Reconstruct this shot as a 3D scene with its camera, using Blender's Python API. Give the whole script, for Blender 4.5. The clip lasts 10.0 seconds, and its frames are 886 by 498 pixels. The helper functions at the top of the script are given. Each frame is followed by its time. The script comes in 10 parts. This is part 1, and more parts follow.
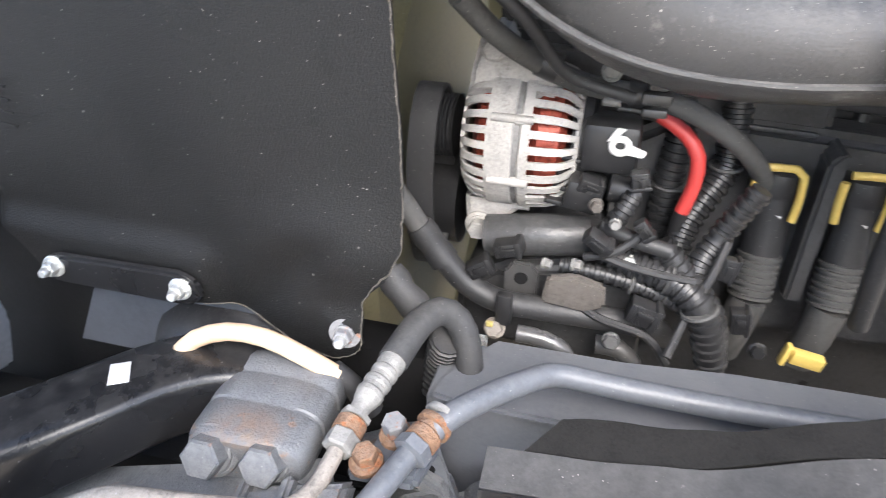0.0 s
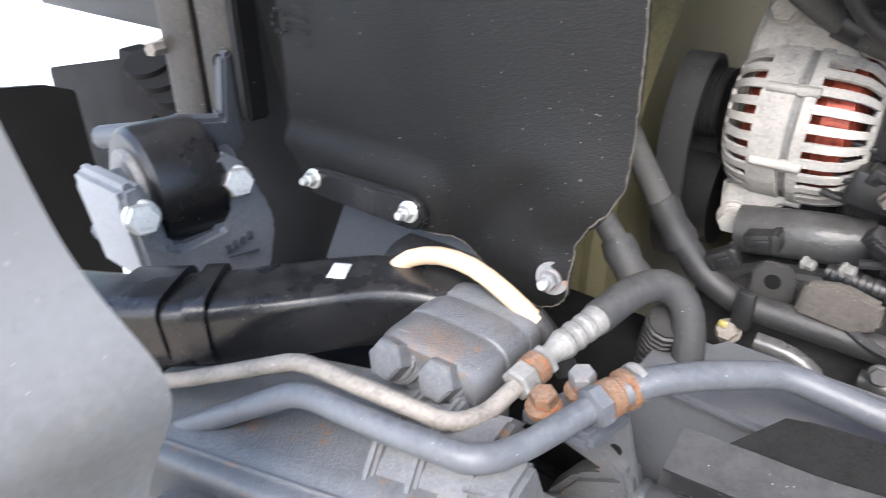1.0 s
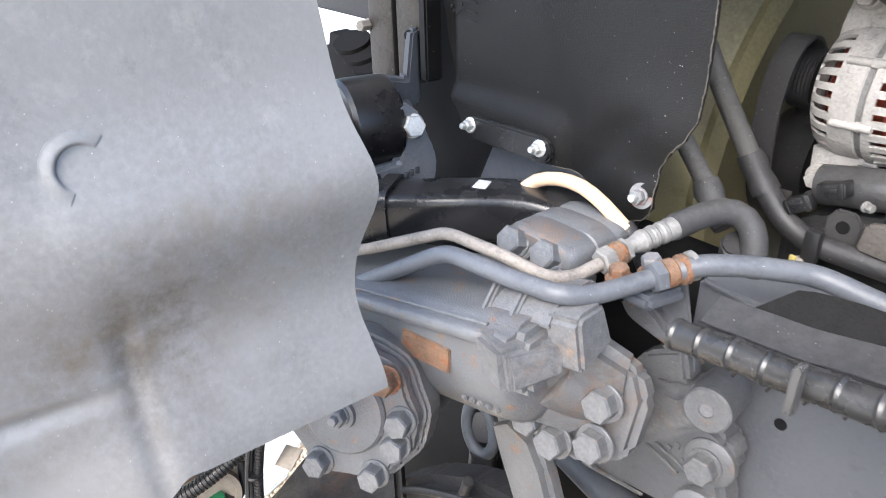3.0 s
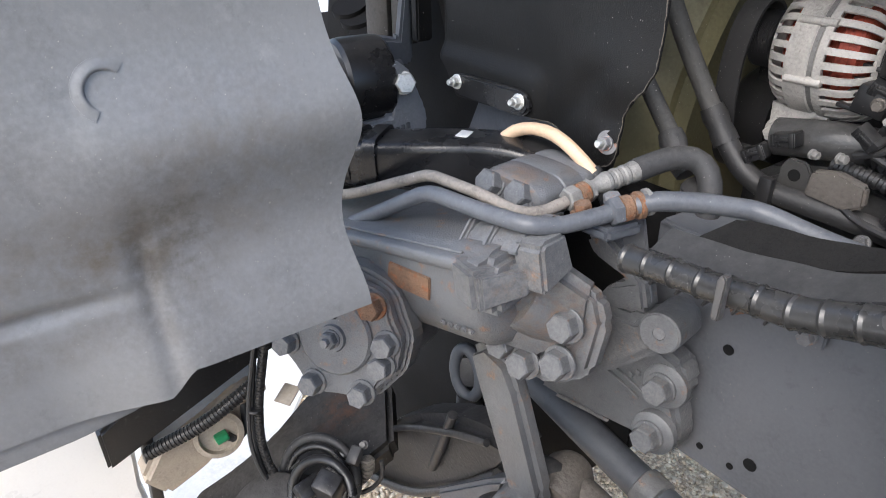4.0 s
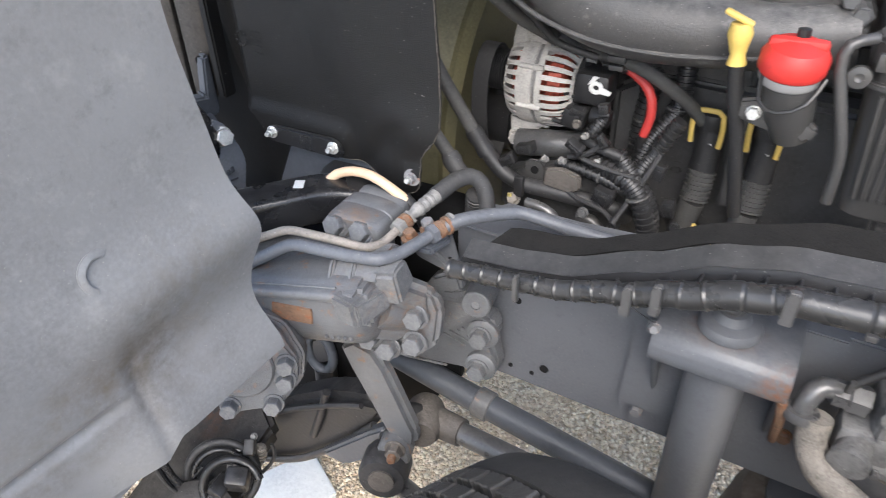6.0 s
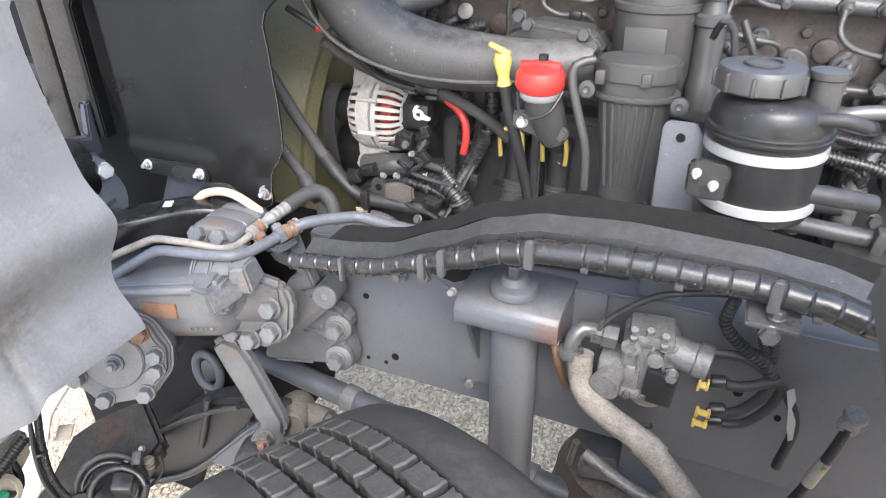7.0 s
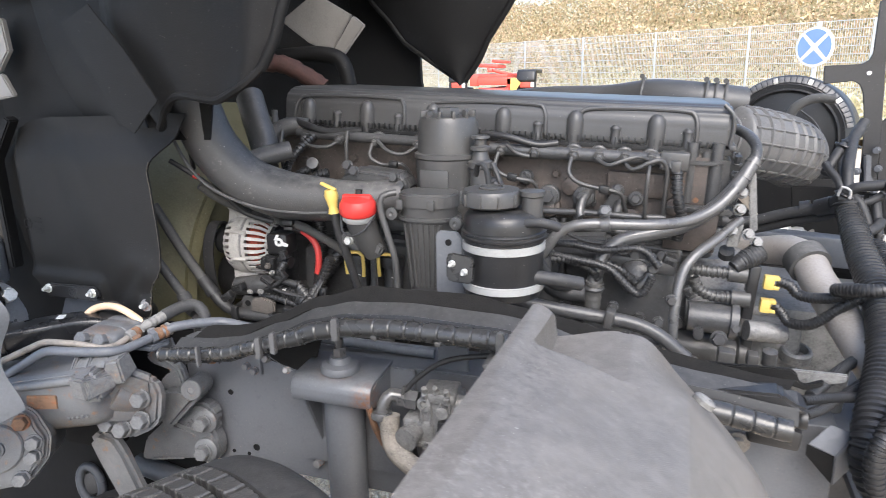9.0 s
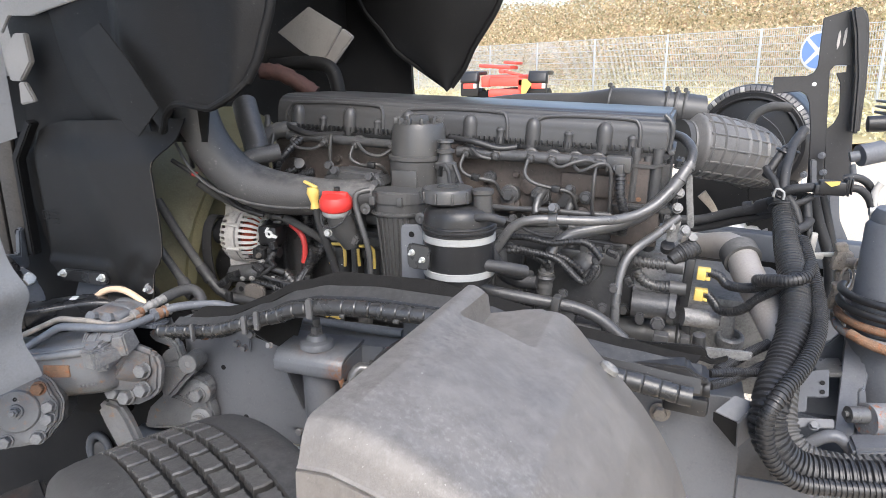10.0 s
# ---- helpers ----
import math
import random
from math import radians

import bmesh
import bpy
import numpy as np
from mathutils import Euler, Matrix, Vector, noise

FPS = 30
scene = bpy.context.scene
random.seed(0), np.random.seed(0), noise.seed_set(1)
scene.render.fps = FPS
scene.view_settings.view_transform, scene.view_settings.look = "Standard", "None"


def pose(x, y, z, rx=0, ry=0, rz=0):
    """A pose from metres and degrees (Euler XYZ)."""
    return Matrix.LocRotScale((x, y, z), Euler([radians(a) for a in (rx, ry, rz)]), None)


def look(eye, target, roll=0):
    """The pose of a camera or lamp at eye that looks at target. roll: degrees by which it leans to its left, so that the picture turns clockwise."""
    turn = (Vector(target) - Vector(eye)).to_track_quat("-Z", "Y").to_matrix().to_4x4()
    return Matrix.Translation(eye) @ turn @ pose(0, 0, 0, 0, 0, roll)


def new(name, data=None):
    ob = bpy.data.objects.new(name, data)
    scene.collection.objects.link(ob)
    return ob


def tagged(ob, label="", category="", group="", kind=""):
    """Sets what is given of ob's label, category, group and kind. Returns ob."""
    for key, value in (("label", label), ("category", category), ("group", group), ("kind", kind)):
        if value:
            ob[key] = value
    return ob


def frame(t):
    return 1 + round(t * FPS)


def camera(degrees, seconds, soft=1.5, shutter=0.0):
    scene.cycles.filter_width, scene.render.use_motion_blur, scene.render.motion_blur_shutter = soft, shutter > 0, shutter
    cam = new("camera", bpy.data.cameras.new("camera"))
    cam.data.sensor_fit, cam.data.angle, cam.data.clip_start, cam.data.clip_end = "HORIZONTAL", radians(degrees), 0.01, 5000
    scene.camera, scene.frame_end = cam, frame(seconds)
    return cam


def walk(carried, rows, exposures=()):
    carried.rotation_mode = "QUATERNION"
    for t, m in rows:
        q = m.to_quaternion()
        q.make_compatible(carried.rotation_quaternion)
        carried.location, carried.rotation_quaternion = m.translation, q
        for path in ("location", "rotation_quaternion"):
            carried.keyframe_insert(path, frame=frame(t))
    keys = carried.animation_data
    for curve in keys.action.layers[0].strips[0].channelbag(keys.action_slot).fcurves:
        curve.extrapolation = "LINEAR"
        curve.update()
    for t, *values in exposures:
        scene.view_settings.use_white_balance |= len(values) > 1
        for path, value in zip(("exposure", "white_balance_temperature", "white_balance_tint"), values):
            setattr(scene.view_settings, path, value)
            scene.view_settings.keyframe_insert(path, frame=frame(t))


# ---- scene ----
cam = camera(67.5, 10.0, soft=0.4, shutter=0.3)
PATH = [
    (0, (0.183, 0.044, 1.466), (-0.236, 1.697, 0.421), 1.1),
    (0.5, (0.202, 0.064, 1.424), (-0.592, 1.605, 0.427), -0.3),
    (1, (0.218, 0.043, 1.386), (-0.909, 1.404, 0.45), -0.5),
    (1.5, (0.258, -0.002, 1.376), (-1.152, 1.099, 0.481), -0.4),
    (2, (0.287, -0.014, 1.372), (-1.203, 0.984, 0.486), -0.1),
    (2.5, (0.324, -0.05, 1.379), (-1.199, 0.901, 0.497), -0.1),
    (3, (0.379, -0.086, 1.382), (-1.068, 0.965, 0.485), -1.3),
    (4.3, (0.459, -0.12, 1.373), (-0.951, 0.883, 0.37), -1.2),
    (4.5, (0.457, -0.128, 1.388), (-0.897, 0.874, 0.31), -2.1),
    (5, (0.457, -0.182, 1.448), (-0.817, 0.905, 0.353), -2.4),
    (5.2, (0.458, -0.202, 1.482), (-0.754, 0.967, 0.403), -2.7),
    (6.3, (0.533, -0.321, 1.621), (-0.249, 1.113, 0.467), -1.3),
    (6.5, (0.613, -0.349, 1.598), (-0.161, 1.114, 0.475), -1.4),
    (7, (0.725, -0.399, 1.603), (-0.01, 1.183, 0.625), -1.3),
    (7.5, (0.751, -0.496, 1.621), (-0.012, 1.163, 0.805), -1.4),
    (8, (0.769, -0.578, 1.61), (0.009, 1.164, 0.986), -1.6),
    (8.5, (0.876, -0.597, 1.607), (0.145, 1.189, 1.082), -1.2),
    (9, (1.026, -0.609, 1.6), (0.392, 1.215, 1.078), -0.9),
    (9.5, (1.121, -0.628, 1.611), (0.475, 1.191, 1.087), -0.5),
    (10, (1.17, -0.725, 1.623), (0.5, 1.085, 1.102), -0.6),
]
walk(cam, [(t, look(eye, target, roll)) for t, eye, target, roll in PATH],
     exposures=[(t, e, 6420, 10) for t, e in ((0.0, 2.15), (1.0, 2.05), (1.5, 2.12), (2.0, 2.10), (2.5, 2.06), (3.0, 2.00), (4.3, 1.20), (5.0, 1.22), (6.5, 1.82), (7.0, 2.08), (7.5, 2.02), (8.0, 1.78), (8.5, 1.64), (10.0, 1.42))])

# ---- world, sun, exposure ----
world = bpy.data.worlds.new("sky")
scene.world = world
world.use_nodes = True
wn = world.node_tree
wsky = wn.nodes.new("ShaderNodeTexSky")
wsky.sky_type, wsky.sun_disc = "NISHITA", False
wsky.sun_elevation, wsky.sun_rotation = radians(45), radians(154)
wsky.air_density, wsky.dust_density, wsky.ozone_density = 1.0, 2.5, 1.5
wn.links.new(wsky.outputs["Color"], wn.nodes["Background"].inputs["Color"])
wn.nodes["Background"].inputs["Strength"].default_value = 0.15
sun = new("sun", bpy.data.lights.new("sun", "SUN"))
sun.data.energy, sun.data.angle, sun.data.color = 1.05, radians(40), (1.0, 0.985, 0.96)
sun.matrix_world = look((2.6, -5.4, 6.0), (0, 0, 0))


# ---- materials ----
def mat(name, col, rough=0.5, metal=0.0, var=0.18, scale=14.0, bump=0.15, fine=220.0, rust=0.0, dust=0.0, coat=0.0, spec=0.5,
        rust_col=(0.20, 0.075, 0.03), dust_col=(0.42, 0.40, 0.37), wear=0.0):
    m = bpy.data.materials.new(name)
    m.use_nodes = True
    nt = m.node_tree
    b = nt.nodes["Principled BSDF"]
    b.inputs["Metallic"].default_value = metal
    b.inputs["Coat Weight"].default_value = coat
    b.inputs["Specular IOR Level"].default_value = spec
    tc = nt.nodes.new("ShaderNodeTexCoord")

    def noise_node(s, detail=5.0, r=0.55):
        n = nt.nodes.new("ShaderNodeTexNoise")
        n.inputs["Scale"].default_value, n.inputs["Detail"].default_value, n.inputs["Roughness"].default_value = s, detail, r
        nt.links.new(tc.outputs["Object"], n.inputs["Vector"])
        return n.outputs["Fac"]

    def ramp(fac, lo, hi):
        r = nt.nodes.new("ShaderNodeMapRange")
        r.inputs["From Min"].default_value, r.inputs["From Max"].default_value = lo, hi
        nt.links.new(fac, r.inputs["Value"])
        return r.outputs["Result"]

    def mix(fac, a, c):
        x = nt.nodes.new("ShaderNodeMix")
        x.data_type = "RGBA"
        nt.links.new(fac, x.inputs["Factor"])
        for v, i in ((a, 6), (c, 7)):
            if isinstance(v, tuple):
                x.inputs[i].default_value = (*v, 1)
            else:
                nt.links.new(v, x.inputs[i])
        return x.outputs[2]

    big, small = noise_node(scale), noise_node(fine, 3.0)
    c = mix(ramp(big, 0.3, 0.7), tuple(v * (1 - var) for v in col), tuple(min(1, v * (1 + var)) for v in col))
    c = mix(ramp(small, 0.35, 0.75), c, tuple(min(1, v * (1 + 0.9 * var)) for v in col))
    mid = noise_node(scale * 6.0, 8.0, 0.75)
    c = mix(ramp(mid, 0.56, 0.80), c, tuple(v * (1 - 2.0 * min(var, 0.42)) for v in col))
    # Dust; its upward mask also puts light from above into the colour.
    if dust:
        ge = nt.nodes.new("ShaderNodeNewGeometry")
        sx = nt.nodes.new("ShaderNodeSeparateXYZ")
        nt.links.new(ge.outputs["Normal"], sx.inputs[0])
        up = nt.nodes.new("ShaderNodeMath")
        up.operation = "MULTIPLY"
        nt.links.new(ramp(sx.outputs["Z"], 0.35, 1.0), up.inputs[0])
        top_patches = noise_node(scale * 4.0, 8.0, 0.75)
        nt.links.new(ramp(top_patches, 0.40, 0.75), up.inputs[1])
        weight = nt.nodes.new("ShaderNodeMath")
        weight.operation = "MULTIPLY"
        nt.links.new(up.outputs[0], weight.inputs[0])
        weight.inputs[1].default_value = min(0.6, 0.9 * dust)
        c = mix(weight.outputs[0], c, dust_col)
        d = noise_node(scale * 2.3, 8.0, 0.7)
        c = mix(ramp(d, 0.78 - 0.35 * dust, 1.0 - 0.1 * dust), c, dust_col)
        sp = noise_node(420.0, 2.0)
        c = mix(ramp(sp, 0.73 - 0.05 * dust, 0.82), c, dust_col)
        for cell, least in ((120.0, 0.985 - 0.06 * dust), (300.0, 0.97 - 0.16 * dust)):
            vo = nt.nodes.new("ShaderNodeTexVoronoi")
            vo.inputs["Scale"].default_value = cell
            nt.links.new(tc.outputs["Object"], vo.inputs["Vector"])
            pick = nt.nodes.new("ShaderNodeSeparateColor")
            nt.links.new(vo.outputs["Color"], pick.inputs[0])
            both = nt.nodes.new("ShaderNodeMath")
            both.operation = "MULTIPLY"
            nt.links.new(ramp(vo.outputs["Distance"], 0.15, 0.05), both.inputs[0])
            nt.links.new(ramp(pick.outputs[0], least, least + 0.03), both.inputs[1])
            c = mix(both.outputs[0], c, tuple(min(1, 1.25 * v) for v in dust_col))
    rg = ramp(big, 0.2, 0.8)
    mr = nt.nodes.new("ShaderNodeMapRange")
    mr.inputs["To Min"].default_value, mr.inputs["To Max"].default_value = max(0.05, rough - 0.08), min(1, rough + 0.1)
    nt.links.new(rg, mr.inputs["Value"])
    nt.links.new(mr.outputs["Result"], b.inputs["Roughness"])
    if rust:
        rn = noise_node(scale * 1.7, 8.0, 0.68)
        c = mix(ramp(rn, 0.72 - 0.4 * rust, 0.80 - 0.4 * rust), c, mix(ramp(small, 0.3, 0.7), rust_col, tuple(v * 2.0 for v in rust_col)))
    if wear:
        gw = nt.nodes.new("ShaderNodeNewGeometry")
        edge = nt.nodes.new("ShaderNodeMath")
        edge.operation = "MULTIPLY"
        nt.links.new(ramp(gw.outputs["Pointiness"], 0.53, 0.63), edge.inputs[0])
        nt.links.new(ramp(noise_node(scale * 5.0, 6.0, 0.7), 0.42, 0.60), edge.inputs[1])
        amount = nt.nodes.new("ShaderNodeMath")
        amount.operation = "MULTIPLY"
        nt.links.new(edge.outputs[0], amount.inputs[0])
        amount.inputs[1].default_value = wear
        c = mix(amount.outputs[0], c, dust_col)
    nt.links.new(c, b.inputs["Base Color"])
    if bump:
        bp = nt.nodes.new("ShaderNodeBump")
        bp.inputs["Strength"].default_value, bp.inputs["Distance"].default_value = bump, 0.002
        nt.links.new(small, bp.inputs["Height"])
        nt.links.new(bp.outputs["Normal"], b.inputs["Normal"])
    return m


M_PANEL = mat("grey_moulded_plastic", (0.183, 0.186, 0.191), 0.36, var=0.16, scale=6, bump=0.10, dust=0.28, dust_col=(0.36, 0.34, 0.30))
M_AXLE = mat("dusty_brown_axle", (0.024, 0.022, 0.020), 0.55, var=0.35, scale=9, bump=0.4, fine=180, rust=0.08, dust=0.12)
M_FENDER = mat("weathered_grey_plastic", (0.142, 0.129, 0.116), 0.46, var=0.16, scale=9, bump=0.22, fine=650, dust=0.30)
M_SHIELD = mat("black_embossed_board", (0.0085, 0.0083, 0.0082), 0.54, var=0.35, scale=7, bump=0.45, fine=620, spec=0.24, dust=0.03)
M_FRAY = mat("frayed_board_edge", (0.075, 0.066, 0.055), 0.9, var=0.6, scale=160, bump=0.8, fine=500)
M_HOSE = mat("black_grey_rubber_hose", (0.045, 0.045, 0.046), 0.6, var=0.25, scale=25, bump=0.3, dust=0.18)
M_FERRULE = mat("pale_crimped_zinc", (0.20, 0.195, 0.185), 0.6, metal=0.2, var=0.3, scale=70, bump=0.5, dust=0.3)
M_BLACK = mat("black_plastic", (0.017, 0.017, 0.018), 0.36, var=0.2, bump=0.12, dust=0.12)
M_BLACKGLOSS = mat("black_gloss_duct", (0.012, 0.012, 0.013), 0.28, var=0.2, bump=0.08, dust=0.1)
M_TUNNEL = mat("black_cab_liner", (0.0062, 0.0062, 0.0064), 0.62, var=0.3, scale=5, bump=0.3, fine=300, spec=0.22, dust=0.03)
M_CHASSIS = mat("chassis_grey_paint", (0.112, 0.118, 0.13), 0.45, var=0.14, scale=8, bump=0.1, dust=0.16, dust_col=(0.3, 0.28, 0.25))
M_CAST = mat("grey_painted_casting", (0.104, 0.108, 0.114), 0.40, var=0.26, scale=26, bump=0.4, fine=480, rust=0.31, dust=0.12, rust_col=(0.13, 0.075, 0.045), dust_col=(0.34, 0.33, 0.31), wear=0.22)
M_CASTDARK = mat("dark_grey_casting", (0.07, 0.077, 0.09), 0.45, var=0.2, scale=20, bump=0.35, fine=120)
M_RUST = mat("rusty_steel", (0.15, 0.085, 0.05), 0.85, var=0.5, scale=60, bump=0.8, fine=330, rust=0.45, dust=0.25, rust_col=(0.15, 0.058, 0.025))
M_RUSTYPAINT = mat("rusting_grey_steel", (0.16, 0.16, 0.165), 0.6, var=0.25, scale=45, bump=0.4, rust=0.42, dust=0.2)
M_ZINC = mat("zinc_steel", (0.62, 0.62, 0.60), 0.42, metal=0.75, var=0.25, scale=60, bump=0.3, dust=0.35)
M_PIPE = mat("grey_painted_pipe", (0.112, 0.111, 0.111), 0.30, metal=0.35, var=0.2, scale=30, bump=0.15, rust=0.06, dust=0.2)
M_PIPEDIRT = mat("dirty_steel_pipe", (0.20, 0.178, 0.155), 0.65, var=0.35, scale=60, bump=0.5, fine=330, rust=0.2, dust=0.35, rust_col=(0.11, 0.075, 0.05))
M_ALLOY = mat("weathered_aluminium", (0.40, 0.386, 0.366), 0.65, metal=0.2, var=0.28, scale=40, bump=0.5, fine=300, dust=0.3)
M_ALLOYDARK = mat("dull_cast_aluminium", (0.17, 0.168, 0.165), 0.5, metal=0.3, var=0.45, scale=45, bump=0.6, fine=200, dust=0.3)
M_COPPER = mat("copper_windings", (0.26, 0.05, 0.03), 0.35, metal=0.4, var=0.6, scale=160, bump=0.5)
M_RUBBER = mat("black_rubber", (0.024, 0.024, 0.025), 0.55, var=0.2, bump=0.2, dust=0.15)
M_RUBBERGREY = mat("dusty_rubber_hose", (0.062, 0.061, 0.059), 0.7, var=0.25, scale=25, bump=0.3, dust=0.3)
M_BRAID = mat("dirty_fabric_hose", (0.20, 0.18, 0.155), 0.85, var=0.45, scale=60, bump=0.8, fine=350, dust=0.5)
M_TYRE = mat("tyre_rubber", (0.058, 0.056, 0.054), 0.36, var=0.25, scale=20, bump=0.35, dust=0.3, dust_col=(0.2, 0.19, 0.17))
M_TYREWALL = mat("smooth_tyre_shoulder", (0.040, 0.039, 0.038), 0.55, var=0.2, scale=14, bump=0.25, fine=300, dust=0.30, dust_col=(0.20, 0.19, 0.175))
# Darker than the tread: the grooves' shade is painted into this rubber.
M_GROOVESHADE = mat("groove_shade_rubber", (0.010, 0.010, 0.010), 0.45, var=0.2, bump=0.2)
M_RED = mat("red_plastic", (0.56, 0.036, 0.03), 0.45, var=0.12, bump=0.1)
M_REDWIRE = mat("red_cable", (0.52, 0.05, 0.045), 0.45, var=0.1, bump=0.05)
M_YELLOW = mat("yellow_plastic", (0.62, 0.45, 0.12), 0.42, var=0.1, bump=0.08, dust=0.06)
M_DULLYELLOW = mat("dirty_yellow_paint", (0.36, 0.30, 0.10), 0.6, var=0.4, scale=90, bump=0.2, dust=0.2)
M_WHITE = mat("white_plastic", (0.66, 0.66, 0.64), 0.5, var=0.06, bump=0.05)
M_CREAM = mat("cream_hose", (0.60, 0.43, 0.29), 0.5, var=0.15, scale=25, bump=0.1, dust=0.08)
M_BAND = mat("pale_grey_band", (0.37, 0.37, 0.365), 0.45, metal=0.3, var=0.12, bump=0.05)
M_ENGINE = mat("dark_engine_paint", (0.050, 0.050, 0.051), 0.34, var=0.3, scale=22, bump=0.4, fine=160, dust=0.14)
M_COVER = mat("black_cover_plastic", (0.054, 0.054, 0.055), 0.36, var=0.15, scale=6, bump=0.10, fine=420, dust=0.08)
M_HEAD = mat("brown_stained_iron", (0.058, 0.047, 0.041), 0.6, var=0.5, scale=20, bump=0.6, fine=130, rust=0.14, dust=0.22)
M_FILTER = mat("grey_filter_plastic", (0.058, 0.057, 0.056), 0.36, var=0.12, scale=10, bump=0.1, dust=0.12)
# Dust share raised: paints the pipe's skylit top paler, besides real speckle.
M_INTAKE = mat("matt_black_intake_plastic", (0.052, 0.051, 0.051), 0.44, var=0.25, scale=10, bump=0.35, fine=360, dust=0.5)
M_OLIVE = mat("olive_fan_shroud", (0.155, 0.140, 0.075), 0.55, var=0.2, scale=6, bump=0.15, dust=0.2)
M_LOOM = mat("black_corrugated_loom", (0.020, 0.020, 0.021), 0.38, var=0.25, bump=0.15, dust=0.14)
M_EXHAUST = mat("grey_heat_stained_pipe", (0.31, 0.285, 0.26), 0.5, metal=0.3, var=0.2, scale=14, bump=0.2, dust=0.15)
M_FOIL = mat("heat_shield_foil", (0.72, 0.70, 0.66), 0.3, metal=0.8, var=0.2, scale=30, bump=0.8, fine=60)
M_PLATE = mat("beige_heat_plate", (0.46, 0.44, 0.41), 0.5, metal=0.2, var=0.12, bump=0.1)
M_HEATPLATE = mat("dull_heat_plate", (0.20, 0.19, 0.178), 0.5, metal=0.2, var=0.15, bump=0.1)
M_TAN = mat("tan_plastic", (0.36, 0.31, 0.25), 0.6, var=0.2, scale=30, bump=0.2, dust=0.3)
M_GREEN = mat("green_plastic", (0.03, 0.28, 0.12), 0.4, bump=0.05)
M_WHITEPAINT = mat("white_paint", (0.80, 0.80, 0.79), 0.3, var=0.03, bump=0.02, coat=0.3)
# Near black for holes, fillers and black parts; shaded voids are painted with it.
M_DARKVOID = mat("near_black_void", (0.007, 0.007, 0.0075), 0.75, var=0.3, bump=0.2, spec=0.2)
M_GALV = mat("galvanised_wire", (0.62, 0.64, 0.65), 0.5, metal=0.3, var=0.06, bump=0.0)
# Whiter than plain concrete: the sunlight on it is painted into the colour.
M_SLAB = mat("sunlit_pale_concrete", (0.80, 0.79, 0.75), 0.85, var=0.12, scale=12, bump=0.4, fine=90)
M_FELT = mat("black_felt", (0.012, 0.0115, 0.011), 0.95, var=0.4, scale=60, bump=0.6, fine=500, spec=0.2)
M_SHEEN = mat("satin_black_plastic", (0.028, 0.028, 0.028), 0.27, var=0.25, scale=30, bump=0.15, spec=0.6, dust=0.1)
M_CHANTOP = mat("grey_satin_channel", (0.038, 0.038, 0.038), 0.45, var=0.15, scale=16, bump=0.15, fine=380, dust=0.12)
M_CABGREY = mat("cab_grey_beige_paint", (0.22, 0.208, 0.195), 0.45, var=0.1, scale=5, bump=0.03, dust=0.15)
M_BLUE = mat("blue_sign_face", (0.17, 0.28, 0.58), 0.4, var=0.05, bump=0.0)


def tint_patch(m, centre, size, colour, amount=0.8, scale=40.0, lo=0.42):
    """A ragged patch of colour at its own place on a material: dirt, rust, painted crease shade."""
    nt = m.node_tree
    b = nt.nodes["Principled BSDF"]
    old = b.inputs["Base Color"].links[0].from_socket
    tc = nt.nodes.new("ShaderNodeTexCoord")
    sub = nt.nodes.new("ShaderNodeVectorMath")
    sub.operation = "SUBTRACT"
    sub.inputs[1].default_value = centre
    div = nt.nodes.new("ShaderNodeVectorMath")
    div.operation = "DIVIDE"
    div.inputs[1].default_value = size
    ln = nt.nodes.new("ShaderNodeVectorMath")
    ln.operation = "LENGTH"
    nt.links.new(tc.outputs["Object"], sub.inputs[0])
    nt.links.new(sub.outputs[0], div.inputs[0])
    nt.links.new(div.outputs[0], ln.inputs[0])
    fall = nt.nodes.new("ShaderNodeMapRange")
    fall.inputs["From Min"].default_value, fall.inputs["From Max"].default_value = 1.0, 0.2
    nt.links.new(ln.outputs["Value"], fall.inputs["Value"])
    no = nt.nodes.new("ShaderNodeTexNoise")
    no.inputs["Scale"].default_value, no.inputs["Detail"].default_value, no.inputs["Roughness"].default_value = scale, 8.0, 0.7
    nt.links.new(tc.outputs["Object"], no.inputs["Vector"])
    rag = nt.nodes.new("ShaderNodeMapRange")
    rag.inputs["From Min"].default_value, rag.inputs["From Max"].default_value, rag.inputs["To Max"].default_value = lo, lo + 0.22, amount
    nt.links.new(no.outputs["Fac"], rag.inputs["Value"])
    mul = nt.nodes.new("ShaderNodeMath")
    mul.operation = "MULTIPLY"
    nt.links.new(fall.outputs["Result"], mul.inputs[0])
    nt.links.new(rag.outputs["Result"], mul.inputs[1])
    mx = nt.nodes.new("ShaderNodeMix")
    mx.data_type = "RGBA"
    nt.links.new(mul.outputs[0], mx.inputs["Factor"])
    nt.links.new(old, mx.inputs[6])
    mx.inputs[7].default_value = (*colour, 1)
    nt.links.new(mx.outputs[2], b.inputs["Base Color"])


tint_patch(M_PANEL, (-0.01, -0.06, 1.155), (0.3, 0.13, 0.05), (0.13, 0.11, 0.085), 0.85, 30)
tint_patch(M_PANEL, (-0.01, 0.03, 1.20), (0.3, 0.10, 0.09), (0.15, 0.135, 0.115), 0.6, 45)
tint_patch(M_PANEL, (-0.01, -0.2, 1.10), (0.3, 0.35, 0.035), (0.12, 0.11, 0.10), 0.7, 35)
tint_patch(M_PANEL, (-0.01, 0.0, 1.35), (0.3, 0.25, 0.25), (0.38, 0.38, 0.37), 0.45, 22, 0.55)
